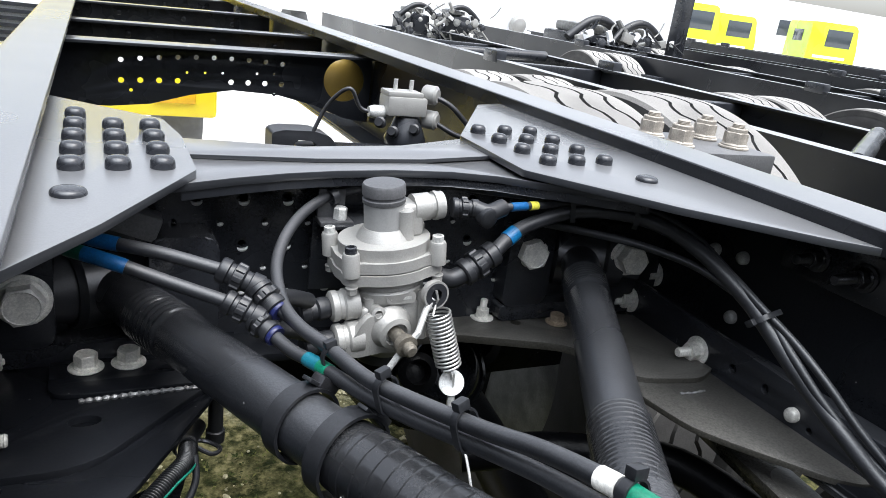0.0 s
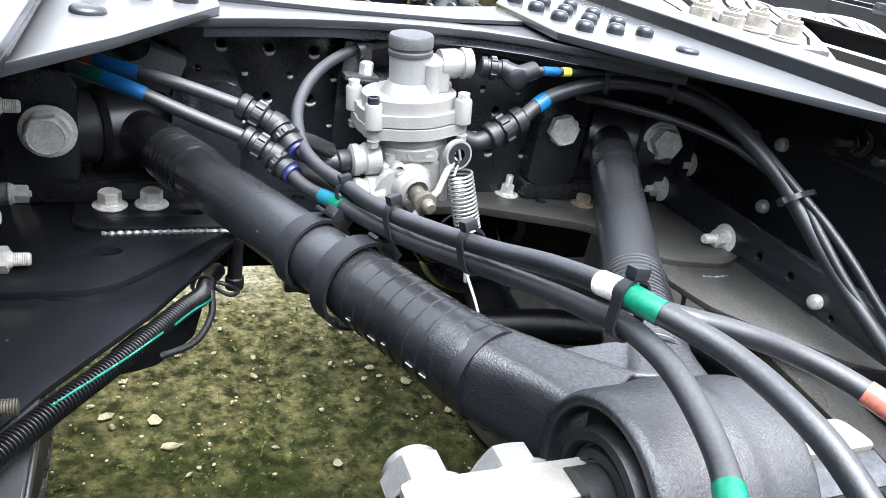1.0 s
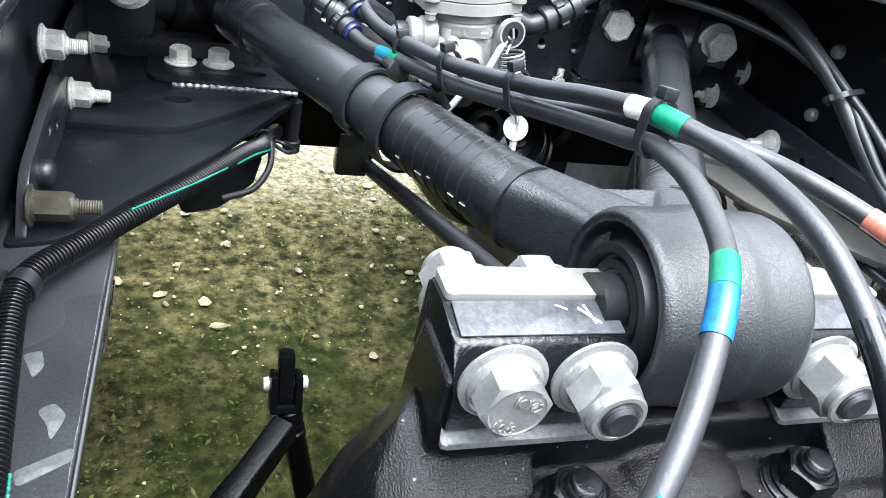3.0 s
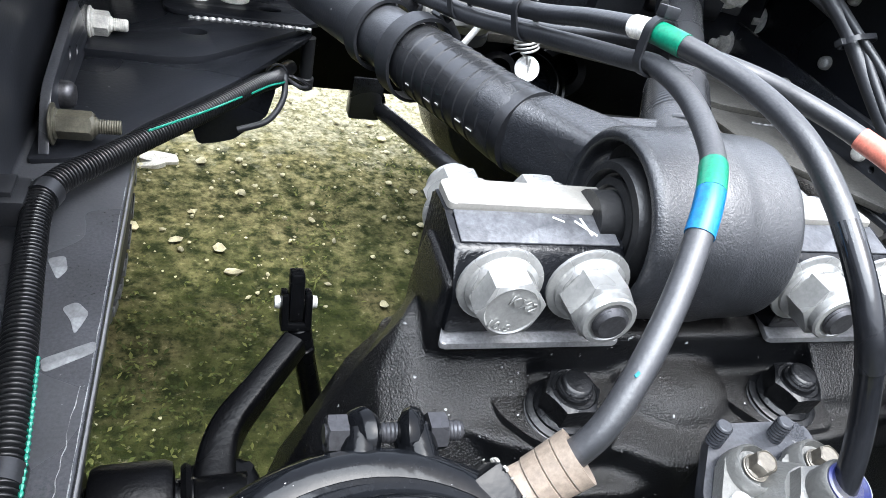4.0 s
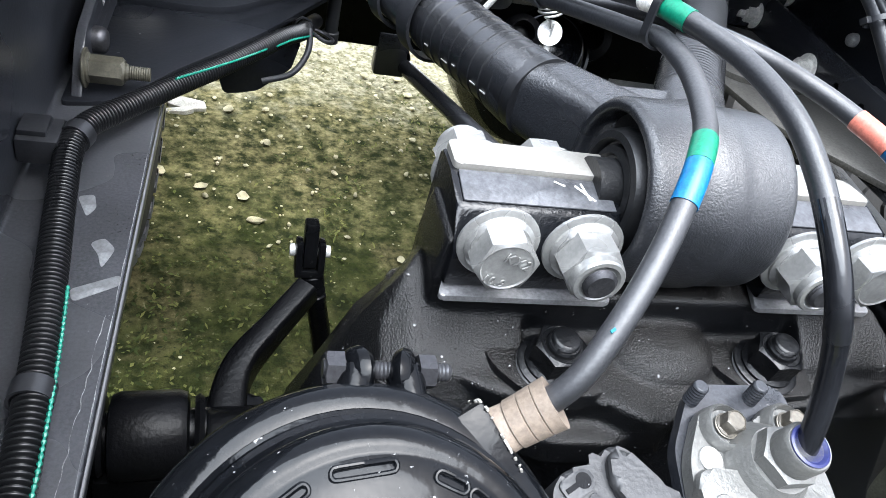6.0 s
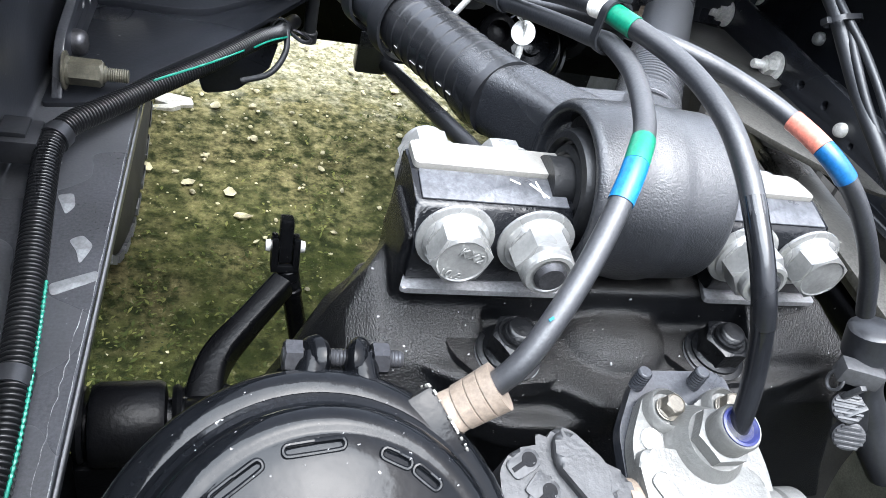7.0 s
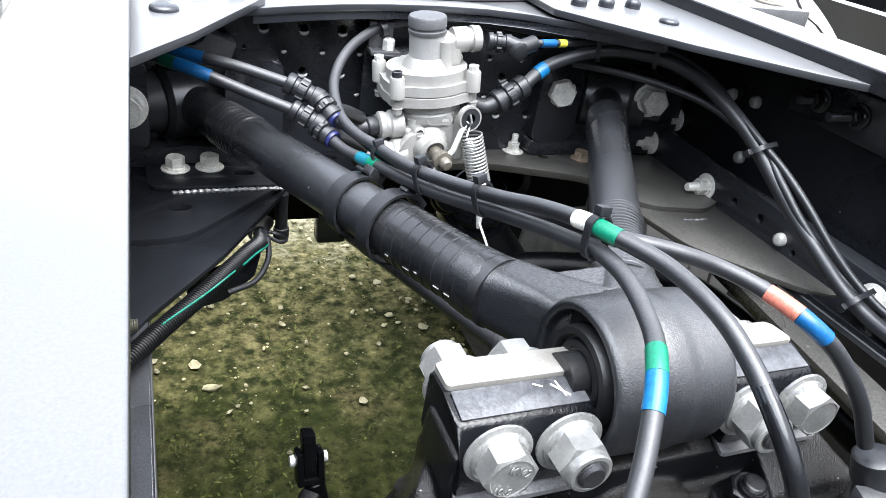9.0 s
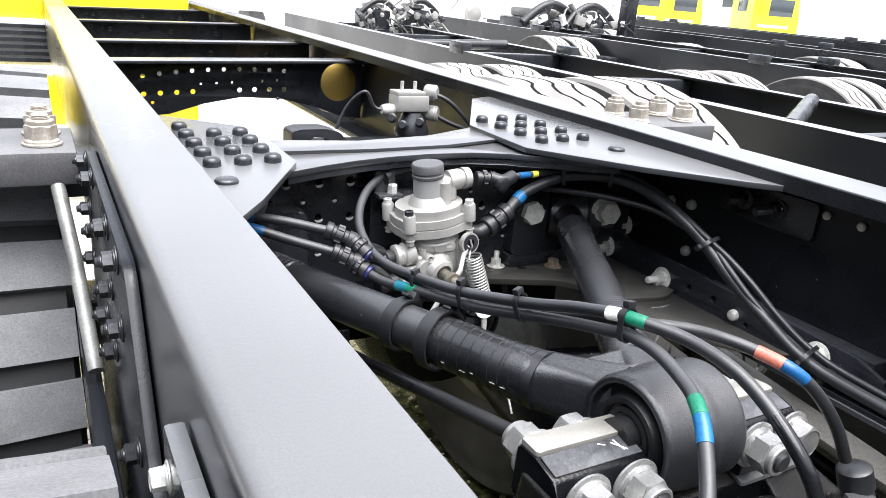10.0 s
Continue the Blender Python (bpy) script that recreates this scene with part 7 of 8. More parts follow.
# ---- cross members further along the frame ----
def build_far_cross_members():
    xm = thing("cross_member", (0, 1.85, 0.93), "black cross member with rows of holes and an arched lower edge", "cross member", "cross members of the frame")
    top = [(-0.405, 1.115), (0.30, 1.1325)]
    low = [(0.30, 0.978), (0.24, 0.985), (0.17, 1.010), (0.08, 1.030), (-0.02, 1.034), (-0.11, 1.018), (-0.19, 0.994), (-0.27, 0.985), (-0.405, 0.985)]
    holes = []
    for k in range(10):
        x = -0.247 + 0.0372 * k
        holes.append(circle(x, 1.0815 + 0.006 * k - 0.00045 * k * k, 0.0058, 12))
        if k < 4 or k > 5:
            holes.append(circle(x, 1.0395 + 0.0024 * k - 0.00009 * k * k, 0.0066, 12))
        if k in (3, 4, 5, 7, 8):
            holes.append(circle(x + 0.019, 1.058 + 0.0022 * k, 0.0034, 10))
    holes += [circle(-0.228, 1.020, 0.0045, 10), circle(0.072, 1.030, 0.0035, 10)]
    holes.append(circle(0.235, 1.073, 0.050, 32))
    grow = 1.19

    def wider(pts):
        return [(grow * (x + 0.2976) - 0.2976, grow * (z - 1.2878) + 1.2878) for x, z in pts]

    m = pose(0, 1.852, 0, 90, 0, 0)
    part("web", plate(wider(top + low), [wider(h) for h in holes], 0.007, m), PAINT, xm)
    fl = [(-0.425, -0.083), (0.425, -0.083), (0.425, 0.0), (-0.425, 0.0)]
    part("top_flange", plate(fl, [], 0.007, Matrix.Translation((0, 1.852, 1.0985)) @ Matrix.Rotation(-math.atan(0.02 / 0.82), 4, "Y")), RAIL, xm)
    for y, z in ((2.34, 1.097), (3.20, 1.100), (4.15, 1.103)):
        c = thing("cross_member", (0, y, 0.96), "plain black channel cross member between the rails", "cross member", "cross members of the frame")
        b = bmesh.new()
        box(b, Matrix.Translation((0, y + 0.03, z - 0.038)) @ Matrix.Rotation(-0.024, 4, "Y"), 0.82, 0.008, 0.072)
        part("web", b, PAINT, c)
        b = bmesh.new()
        box(b, Matrix.Translation((0, y, z)) @ Matrix.Rotation(-0.024, 4, "Y"), 0.82, 0.07, 0.008, 0.002)
        part("top_flange", b, RAIL, c)
        for x in (-0.2, 0.05, 0.25):
            rivet(c, (x, y + 0.026, z - 0.038), (0, -1, 0), r=0.011, h=0.008)
    # round amber body added where the yellow truck shows through the hole
    t = thing("amber_stand_in", (0.34, 1.9, 0.94), "round amber body standing in for the yellow truck behind", "air tank")
    b = bmesh.new()
    lathe(b, [(0.01, -0.012), (0.05, -0.008), (0.066, 0.004), (0.070, 0.02), (0.070, 0.07), (0.06, 0.08)], axis_frame((0.338, 1.885, 1.011), (0, 1, 0)) @ Matrix.Diagonal((1.19, 1.19, 1.0, 1)), 36)
    part("shell", b, AMBERBODY, t)


build_far_cross_members()


def build_far_valve():
    v = thing("protection_valve", (0.20, 1.06, 1.02), "small cast aluminium valve with pipes behind the cross member", "valve")
    c = Vector((0.195, 1.06, 1.10))
    b = bmesh.new()
    box(b, Matrix.Translation(c), 0.075, 0.05, 0.034, 0.006)
    part("body", b, ALU, v)
    for x in (-0.018, 0.012):
        part("stud", lathe(bmesh.new(), [(0.004, 0), (0.004, 0.028)], axis_frame(c + Vector((x, 0, 0.016)), (0, 0, 1)), 10), DULLBOLT, v)
    for dx, dz in ((0.047, 0.022), (0.052, -0.022)):
        part("port", lathe(bmesh.new(), [(0.014, -0.014), (0.017, -0.010), (0.017, 0.010), (0.012, 0.014)], axis_frame(c + Vector((dx, -0.01, dz)), (0.7, -0.7, 0)), 20), ALU, v)
        part("pipe", sweep(bmesh.new(), spline([c + Vector((dx, -0.01, dz)), c + Vector((dx + 0.04, -0.03, dz - 0.02)), c + Vector((dx + 0.10, -0.05, -0.06))], 6), 0.005, 10), PLASTIC, v)
    part("pipe", sweep(bmesh.new(), spline([c + Vector((-0.03, -0.01, -0.012)), c + Vector((-0.075, 0, -0.012)), c + Vector((-0.10, 0, 0.022)), c + Vector((-0.13, 0.02, -0.01)), c + Vector((-0.15, 0.03, -0.06))], 8), 0.0035, 10), STUD, v)
    part("coupling", lathe(bmesh.new(), [(0.009, 0), (0.012, 0.004), (0.012, 0.02), (0.009, 0.03)], axis_frame(c + Vector((-0.035, -0.005, -0.014)), (-1, 0, 0)), 16), DULLBOLT, v)
    part("base", lathe(bmesh.new(), [(0.036, 0), (0.038, 0.01), (0.030, 0.03), (0.022, 0.05)], axis_frame(c + Vector((0.01, 0, -0.07)), (0, 0, 1)), 28), PAINT, v)
    part("cover", box(bmesh.new(), Matrix.Translation(c + Vector((-0.004, 0, 0.020))), 0.066, 0.044, 0.010, 0.003), ALU, v)
    for dx, dz in ((-0.045, -0.03), (-0.02, -0.045), (0.02, -0.04)):
        part("fitting", lathe(bmesh.new(), [(0.007, 0), (0.010, 0.004), (0.010, 0.014), (0.007, 0.016), (0.007, 0.026)], axis_frame(c + Vector((dx, -0.02, dz)), (-0.5, -0.8, 0.2)), 14), PLASTIC, v)
    st = thing("bump_stop", (0.15, 1.40, 0.91), "black rubber bump stop with a curved rear edge", "bump stop")
    b = bmesh.new()
    arch = [(0.035, 0.925), (0.035, 0.978), (0.060, 0.984), (0.125, 0.984), (0.160, 0.974), (0.180, 0.952), (0.190, 0.925), (0.150, 0.925), (0.140, 0.950), (0.122, 0.962), (0.085, 0.964), (0.078, 0.925)]
    prism(b, rounded(arch, 0.006), -0.035, 0.035, pose(0, 1.40, 0, 90, 0, 0), bevel=0.003)
    part("block", b, RUBBER, st)
    part("plate", box(bmesh.new(), Matrix.Translation((0.25, 1.40, 0.925)), 0.30, 0.16, 0.03, 0.01), PAINT, st)


build_far_valve()


# ---- wheels ----
def tyre_parts(R=0.57, W=0.250, n=34):
    w = W / 2
    car = bmesh.new()
    lathe(car, [(R - 0.25, -w * 0.72), (R - 0.20, -w * 0.86), (R - 0.10, -w), (R - 0.045, -w * 0.99), (R - 0.026, -w * 0.93), (R - 0.022, -w * 0.5), (R - 0.020, 0), (R - 0.022, w * 0.5), (R - 0.026, w * 0.93), (R - 0.045, w * 0.99), (R - 0.10, w), (R - 0.20, w * 0.86), (R - 0.25, w * 0.72)],
          Matrix.Rotation(math.pi / 2, 4, "Y"), 72, caps=False)
    tr = bmesh.new()

    def block(x0, x1, a0, a1, zig, flare):
        """A tread block from x0 to x1 and angle a0 to a1; its sides zigzag."""
        steps = 3
        rows = []
        for k in range(steps):
            a = a0 + (a1 - a0) * k / (steps - 1)
            s = zig if k == 1 else -zig
            xa, xb = x0 + (s if abs(x0) < w * 0.9 else 0), x1 + (s if abs(x1) < w * 0.9 else 0)
            q = []
            for x, r in ((xa, R - 0.028), (xa, R - 0.0015 if abs(x0) < w * 0.9 else R - 0.010), (xb, R - 0.0015 if abs(x1) < w * 0.9 else R - 0.010), (xb, R - 0.028)):
                q.append(tr.verts.new((x, -r * math.sin(a), r * math.cos(a))))
            rows.append(q)
        for a, c in zip(rows, rows[1:]):
            for j in range(3):
                tr.faces.new((a[j], a[j + 1], c[j + 1], c[j]))
        tr.faces.new(rows[0])
        tr.faces.new(rows[-1][::-1])
    d = 2 * math.pi / n
    for k in range(n):
        a = k * d
        block(-w, -0.006, a + d * 0.16, a + d * 0.84, 0.004, 1)
        block(0.006, w, a + d * 0.66, a + d * 1.34, 0.004, 1)
    rim = bmesh.new()
    lathe(rim, [(R - 0.26, -w * 0.75), (R - 0.245, -w * 0.73), (R - 0.27, -w * 0.55), (R - 0.285, 0), (R - 0.27, w * 0.55), (R - 0.245, w * 0.73), (R - 0.26, w * 0.75), (0.16, w * 0.4), (0.13, w * 0.4)], Matrix.Rotation(math.pi / 2, 4, "Y"), 48)
    return finish(car, "carcass", GROOVESHADE), finish(tr, "tread", TYRE, angle=30), finish(rim, "rim", DULLBOLT)


def rib_tread(R=0.57, W=0.250, n=150):
    """A road tread: four ribs parted by three wavy grooves."""
    w = W / 2
    tr = bmesh.new()
    rows = []
    for k in range(n):
        a = 2 * math.pi * k / n
        s = 0.012 * (1 if k % 6 in (1, 2, 3) else -1) * (0.4 if k % 3 == 1 else 1)
        cut = []
        for c in (-0.062, 0.0, 0.062):
            cut += [(c + s - 0.005, R), (c + s - 0.0035, R - 0.014), (c + s + 0.0035, R - 0.014), (c + s + 0.005, R)]
        prof = [(-w, R - 0.05), (-w, R - 0.016), (-w * 0.94, R - 0.007)] + [(x, r - 0.006 * (x / w) ** 2) for x, r in cut] + [(w * 0.94, R - 0.007), (w, R - 0.016), (w, R - 0.05)]
        rows.append([tr.verts.new((x, -r * math.sin(a), r * math.cos(a))) for x, r in prof])
    for k in range(n):
        a, c = rows[k], rows[(k + 1) % n]
        for j in range(len(a) - 1):
            tr.faces.new((a[j], a[j + 1], c[j + 1], c[j]))
    return finish(tr, "tread", OLDTYRE, angle=30)


CAR, TRD, RIM = tyre_parts()
RTRD = rib_tread()
RIM.materials[0] = ENGINE
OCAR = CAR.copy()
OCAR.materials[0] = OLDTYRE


def wheel(owner, p, label, old=False, scale=1.0, turn=0.0):
    """A wheel under its axle or chassis: the rim, with its tyre and tread."""
    m = Matrix.Translation(p) @ Matrix.Rotation(turn, 4, "X") @ Matrix.Diagonal((scale, scale, scale, 1))
    w = put("wheel", RIM, m, owner, label)
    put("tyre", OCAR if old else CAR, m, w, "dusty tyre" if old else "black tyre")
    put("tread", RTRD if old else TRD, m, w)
    return w


# ---- second drive axle and things below the frame ----
def build_second_axle():
    ax = thing("drive_axle", (0, 1.22, 0.36), "black cast drive axle housing ahead of the other", "axle")
    b = bmesh.new()
    lathe(b, [(0.10, -0.17), (0.19, -0.14), (0.22, -0.08), (0.23, 0.0), (0.22, 0.08), (0.19, 0.12), (0.12, 0.16)], axis_frame((0.40, 1.30, 0.52), (0, 1, 0)), 40)
    part("housing", b, CAST, ax)
    b = bmesh.new()
    box(b, Matrix.Translation((0, 1.52, 0.50)), 1.1, 0.13, 0.14, 0.03, 3)
    part("beam", b, CAST, ax)
    b = bmesh.new()
    sweep(b, spline([(0.40, 1.15, 0.50), (0.34, 0.8, 0.52), (0.24, 0.3, 0.55), (0.12, -0.08, 0.58)], 6), 0.045, 20)
    part("propeller_shaft", b, BUSHSHADE, ax)
    for x in (-0.602, 0.615, -0.905, 0.915):
        wheel(ax, (x, 1.22, 0.57), "large truck wheel with a pale dusty rib-tread tyre" if x > 0 else "large truck wheel with a grey block-tread tyre", old=x > 0, turn=0.03 * x)
        wheel(AXLE, (x, -0.20, 0.57), "large truck wheel with a pale dusty rib-tread tyre" if x > 0 else "large truck wheel with a grey block-tread tyre", old=x > 0, turn=0.05 + 0.1 * x)
    ch = thing("brake_chamber", (0.13, 0.66, 0.74), "round glossy black brake chamber below the cross member", "brake chamber")
    m = axis_frame((0.130, 0.655, 0.798), (-0.15, -1, 0.75))
    b = bmesh.new()
    lathe(b, [(0.04, -0.07), (0.050, -0.06), (0.054, 0.0), (0.058, 0.004), (0.058, 0.010), (0.052, 0.013), (0.048, 0.016), (0.050, 0.019), (0.047, 0.026), (0.040, 0.030), (0.030, 0.033), (0.028, 0.030), (0.016, 0.032), (0.014, 0.040), (0.006, 0.041)], m, 48)
    part("can", b, GLOSS, ch)
    part("clamp_band", lathe(bmesh.new(), [(0.056, -0.006), (0.061, -0.003), (0.0625, 0.004), (0.061, 0.011), (0.056, 0.014)], m, 48, caps=False), GLOSS, ch)
    for k, (p, r) in enumerate((((0.055, 0.60, 0.835), 0.026), ((0.215, 0.74, 0.79), 0.040))):
        e = thing("rubber_mount", Vector(p) - Vector((0, 0, 0.03)), "black ringed rubber mount below the cross member", "mount")
        part("ring", lathe(bmesh.new(), [(r * 0.5, 0), (r, 0.004), (r, 0.02), (r * 0.85, 0.024), (r * 0.95, 0.03), (r * 0.95, 0.045), (r * 0.6, 0.05), (r * 0.5, 0.03), (r * 0.2, 0.032)], axis_frame(p, (-0.2, -1, 0.6)), 30), BUSHSHADE, e)
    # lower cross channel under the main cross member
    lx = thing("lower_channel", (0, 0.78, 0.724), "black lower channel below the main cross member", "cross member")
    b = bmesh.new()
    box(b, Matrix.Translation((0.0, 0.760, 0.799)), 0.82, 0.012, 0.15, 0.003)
    part("web", b, LEVERSHADE, lx)
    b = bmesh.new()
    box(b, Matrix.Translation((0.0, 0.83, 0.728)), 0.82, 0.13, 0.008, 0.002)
    part("flange", b, LEVERSHADE, lx)
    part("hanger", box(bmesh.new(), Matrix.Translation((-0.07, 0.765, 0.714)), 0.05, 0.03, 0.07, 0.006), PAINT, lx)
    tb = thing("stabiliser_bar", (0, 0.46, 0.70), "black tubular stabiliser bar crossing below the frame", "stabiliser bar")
    part("bar", sweep(bmesh.new(), spline([(0.10, 0.52, 0.76), (0.22, 0.47, 0.78), (0.33, 0.36, 0.80), (0.36, 0.05, 0.78), (0.36, -0.2, 0.72)], 8), 0.022, 16), LEVERSHADE, tb)
    sp = thing("leaf_spring", (0.335, 0.15, 0.83), "dusty black leaf spring end running under the rail", "leaf spring")
    for k in range(2):
        b = bmesh.new()
        box(b, Matrix.Translation((0.325 + 0.010 * k, 0.14, 0.853 - 0.014 * k)) @ Matrix.Rotation(-0.14, 4, "Z"), 0.050, 0.60, 0.011, 0.002)
        part("leaf", b, SHELF, sp)


build_second_axle()


# ---- spring saddles outside the rails ----
def build_saddle(s):
    sd = thing("spring_saddle", (s * 0.53, 0.66, 0.74), "grey spring saddle block clamped with large pale nuts", "spring saddle", "spring saddles")
    zt, xc, yc, wd = (1.092, -0.555, 0.80, 0.20) if s < 0 else (1.112, 0.612, 0.785, 0.22)
    b = bmesh.new()
    box(b, Matrix.Translation((xc, yc, zt - 0.0225)), wd, 0.17, 0.045, 0.006)
    part("clamp_plate", b, SADDLEM, sd, "grey cast clamp plate")
    b = bmesh.new()
    box(b, Matrix.Translation((s * 0.468, yc, zt - 0.045)), 0.075, 0.12, 0.05, 0.006)
    part("foot", b, PAINT, sd)
    for dx in (-0.060, 0.060):
        for dy in (-0.036, 0.036):
            bolt(sd, (xc + dx, yc + dy, zt), (0, 0, 1), 0.035, 0.020, stud=0.009, washer=0.95, mat=PALENUT, name="nut", label="large pale dusty nut on a thick stud")
    return sd


SADDLEM = material("dark_grey_casting", (0.07, 0.07, 0.072), 0.5, vary=0.35, scale=20, bump=0.3, dust_skylight=0.3)
PALENUT = material("pale_grey_nut", (0.35, 0.315, 0.27), 0.55, metal=0.2, vary=0.4, scale=50, bump=0.15)
build_saddle(-1)
build_saddle(1)
sb = thing("shock_rod", (-0.465, 0.69, 0.86), "dull grey slanted rod between rail and tyre", "rod")
part("rod", sweep(bmesh.new(), [Vector((-0.482, 0.72, 1.045)), Vector((-0.472, 0.64, 0.97)), Vector((-0.464, 0.52, 0.87))], 0.009, 16), ENGINE, sb)


def build_outer_bracket():
    br = thing("spring_bracket", (-0.45, 0.4, 0.80), "black bolted spring bracket on the outside of the rail", "bracket")
    # plate carried down past its bolts to darken the gap beside the tyre
    o = rounded([(-0.12, 0.60), (0.78, 0.60), (0.78, 1.075), (0.68, 1.10), (0.26, 1.10), (0.16, 0.96), (-0.12, 0.90)], 0.02)
    part("plate", plate(o, [], 0.010, Matrix(((0, 0, -1, -0.446), (1, 0, 0, 0), (0, 1, 0, 0), (0, 0, 0, 1)))), PLATEBLACK, br)
    for k in range(6):
        for z in (1.085, 1.02, 0.95):
            if (k + int(z * 100)) % 3 != 0:
                bolt(br, (-0.446, 0.22 + 0.095 * k, z), (-1, 0, 0), 0.016, 0.009, stud=0.004, washer=1.1, mat=STUD if k % 2 else GUNMETAL)
    bx = thing("step_bracket", (-0.455, 0.03, 0.93), "grey box bracket bolted to the outside of the rail", "bracket")
    part("box", box(bmesh.new(), Matrix.Translation((-0.4415, -0.015, 1.035)), 0.0125, 0.13, 0.095, 0.003), RAIL, bx)
    for z in (1.02, 1.06):
        bolt(bx, (-0.4478, 0.030, z), (-1, 0, 0), 0.012, 0.008, washer=1.1, mat=DULLBOLT)


build_outer_bracket()
# black leaves added to darken the gap between rail and tyre
lp = thing("leaf_spring", (-0.465, 0.5, 0.70), "added black leaves that fill the dark gap beside the tyre", "leaf spring")
for k in range(5):
    part("leaf", box(bmesh.new(), Matrix.Translation((-0.4665, 0.45 + 0.02 * k, 0.715 + 0.031 * k)), 0.018, 1.9 - 0.22 * (4 - k), 0.028, 0.004), PLATEBLACK, lp)


# ---- neighbouring chassis ----
def chassis(cx, y0, y1, zt, wheels, label, tubes=()):
    c = thing("truck_chassis", (cx, (y0 + y1) / 2, zt - 0.26), label, "truck chassis", "parked chassis")
    for s in (-1, 1):
        o = [(cx + s * x, z + zt - ZT) for x, z in ((0.35, ZT), (0.428, ZT), (0.428, ZB), (0.35, ZB), (0.35, ZB + 0.01), (0.418, ZB + 0.01), (0.418, ZT - 0.01), (0.35, ZT - 0.01))]
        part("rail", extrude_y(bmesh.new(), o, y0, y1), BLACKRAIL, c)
    y = y0 + 0.4
    k = 0
    while y < y1 - 0.3:
        b = bmesh.new()
        box(b, Matrix.Translation((cx, y, zt - 0.10)), 0.83, 0.07, 0.16, 0.01)
        part("cross_member", b, PAINT, c)
        y += 1.15 + 0.25 * (k % 2)
        k += 1
    for yy in wheels:
        b = bmesh.new()
        box(b, Matrix.Translation((cx, yy, 0.55)), 1.5, 0.14, 0.15, 0.03)
        part("axle_beam", b, PAINT, c)
        for x in (-0.90, -0.62, 0.62, 0.90):
            wheel(c, (cx + x, yy, 0.507), "dusty truck wheel of the parked chassis", old=True, scale=0.89, turn=x)
        for s in (-1, 1):
            b = bmesh.new()
            box(b, Matrix.Translation((cx + s * 0.53, yy, zt - 0.16)), 0.09, 1.1, 0.05, 0.01)
            part("leaf_spring", b, PAINT, c)
            part("bracket", box(bmesh.new(), Matrix.Translation((cx + s * 0.40, yy + 0.85, zt + 0.015)), 0.07, 0.16, 0.07, 0.015), PAINT, c)
    for ya, yb in tubes:
        part("stay", sweep(bmesh.new(), [Vector((cx - 0.36, ya, zt - 0.03)), Vector((cx + 0.36, yb, zt - 0.01))], 0.035, 16), PAINT, c)
    return c


chassis(2.13, -3.0, 7.0, 1.005, (2.68,), "long black bare truck chassis parked alongside", tubes=((1.28, 1.72), (4.2, 4.2)))
chassis(4.55, -2.0, 8.5, 1.02, (2.5, 5.3), "black bare truck chassis parked in the next row")
chassis(6.95, -2.0, 10.0, 1.06, (4.2, 7.6), "black bare truck chassis further across the yard")
chassis(9.4, -1.0, 12.0, 1.12, (5.0, 9.0), "far black bare truck chassis in the yard")


def build_engine(p, label, s=1.0, seed=1):
    rng = random.Random(seed)
    o = Vector(p)
    e = thing("engine", (p[0], p[1], p[2] - 0.35 * s), label, "engine", "exposed engines")
    part("block", box(bmesh.new(), Matrix.Translation(o + Vector((0, 0.1, -0.05)) * s), 0.6 * s, 0.7 * s, 0.42 * s, 0.04), PAINT, e)
    part("head_cover", box(bmesh.new(), Matrix.Translation(o + Vector((0, 0.1, 0.22)) * s), 0.34 * s, 0.6 * s, 0.12 * s, 0.04), ENGINE, e)
    duct = [o + Vector((-0.42 + 0.14 * k, -0.30, 0.10 + 0.24 * math.sin(math.pi * k / 6))) * s for k in range(7)]
    part("intake_duct", sweep(bmesh.new(), spline(duct, 5), 0.055 * s, 12), PLASTIC, e)
    for k in range(22):
        q = o + Vector((rng.uniform(-0.55, 0.55), rng.uniform(-0.6, -0.3), rng.uniform(-0.3, 0.28))) * s
        d = Vector((rng.uniform(-1, 1), rng.uniform(-0.5, 0.2), rng.uniform(-0.8, 0.8)))
        part("pipe", sweep(bmesh.new(), spline([q, q + d * 0.12 * s, q + Vector((d.z, d.y, d.x)) * 0.26 * s], 6), rng.choice((0.008, 0.014, 0.022, 0.035)) * s, 8), rng.choice((PAINT, PLASTIC, ENGINE, ALU, PAINT)), e)
    for k in range(12):
        q = o + Vector((rng.uniform(-0.5, 0.5), rng.uniform(-0.5, -0.35), rng.uniform(-0.28, 0.22))) * s
        part("bracket", box(bmesh.new(), Matrix.Translation(q) @ Matrix.Rotation(rng.uniform(-0.6, 0.6), 4, "Y"), rng.uniform(0.04, 0.16) * s, 0.06 * s, rng.uniform(0.03, 0.12) * s, 0.008 * s), rng.choice((PAINT, PAINT, ENGINE, ALU, CABWHITE)), e)
    for k in range(6):
        q = o + Vector((rng.uniform(-0.4, 0.4), -0.52, rng.uniform(-0.25, 0.15))) * s
        r = rng.uniform(0.04, 0.09) * s
        part("pulley", lathe(bmesh.new(), [(r * 0.3, 0), (r, 0.005), (r, 0.03 * s), (r * 0.8, 0.035 * s), (r * 0.8, 0.05 * s), (r * 0.3, 0.06 * s)], axis_frame(q, (0.1, -1, 0.1)), 24), rng.choice((ALU, PAINT, ENGINE)), e)
    return e


build_engine((4.95, 7.3, 0.95), "exposed grey truck engine with pipes and pulleys", 0.95, 3)
build_engine((5.65, 7.4, 0.98), "exposed grey truck engine with pipes and pulleys", 0.9, 5)
build_engine((2.23, 6.0, 1.06), "black truck engine parts standing on the chassis", 0.42, 8)
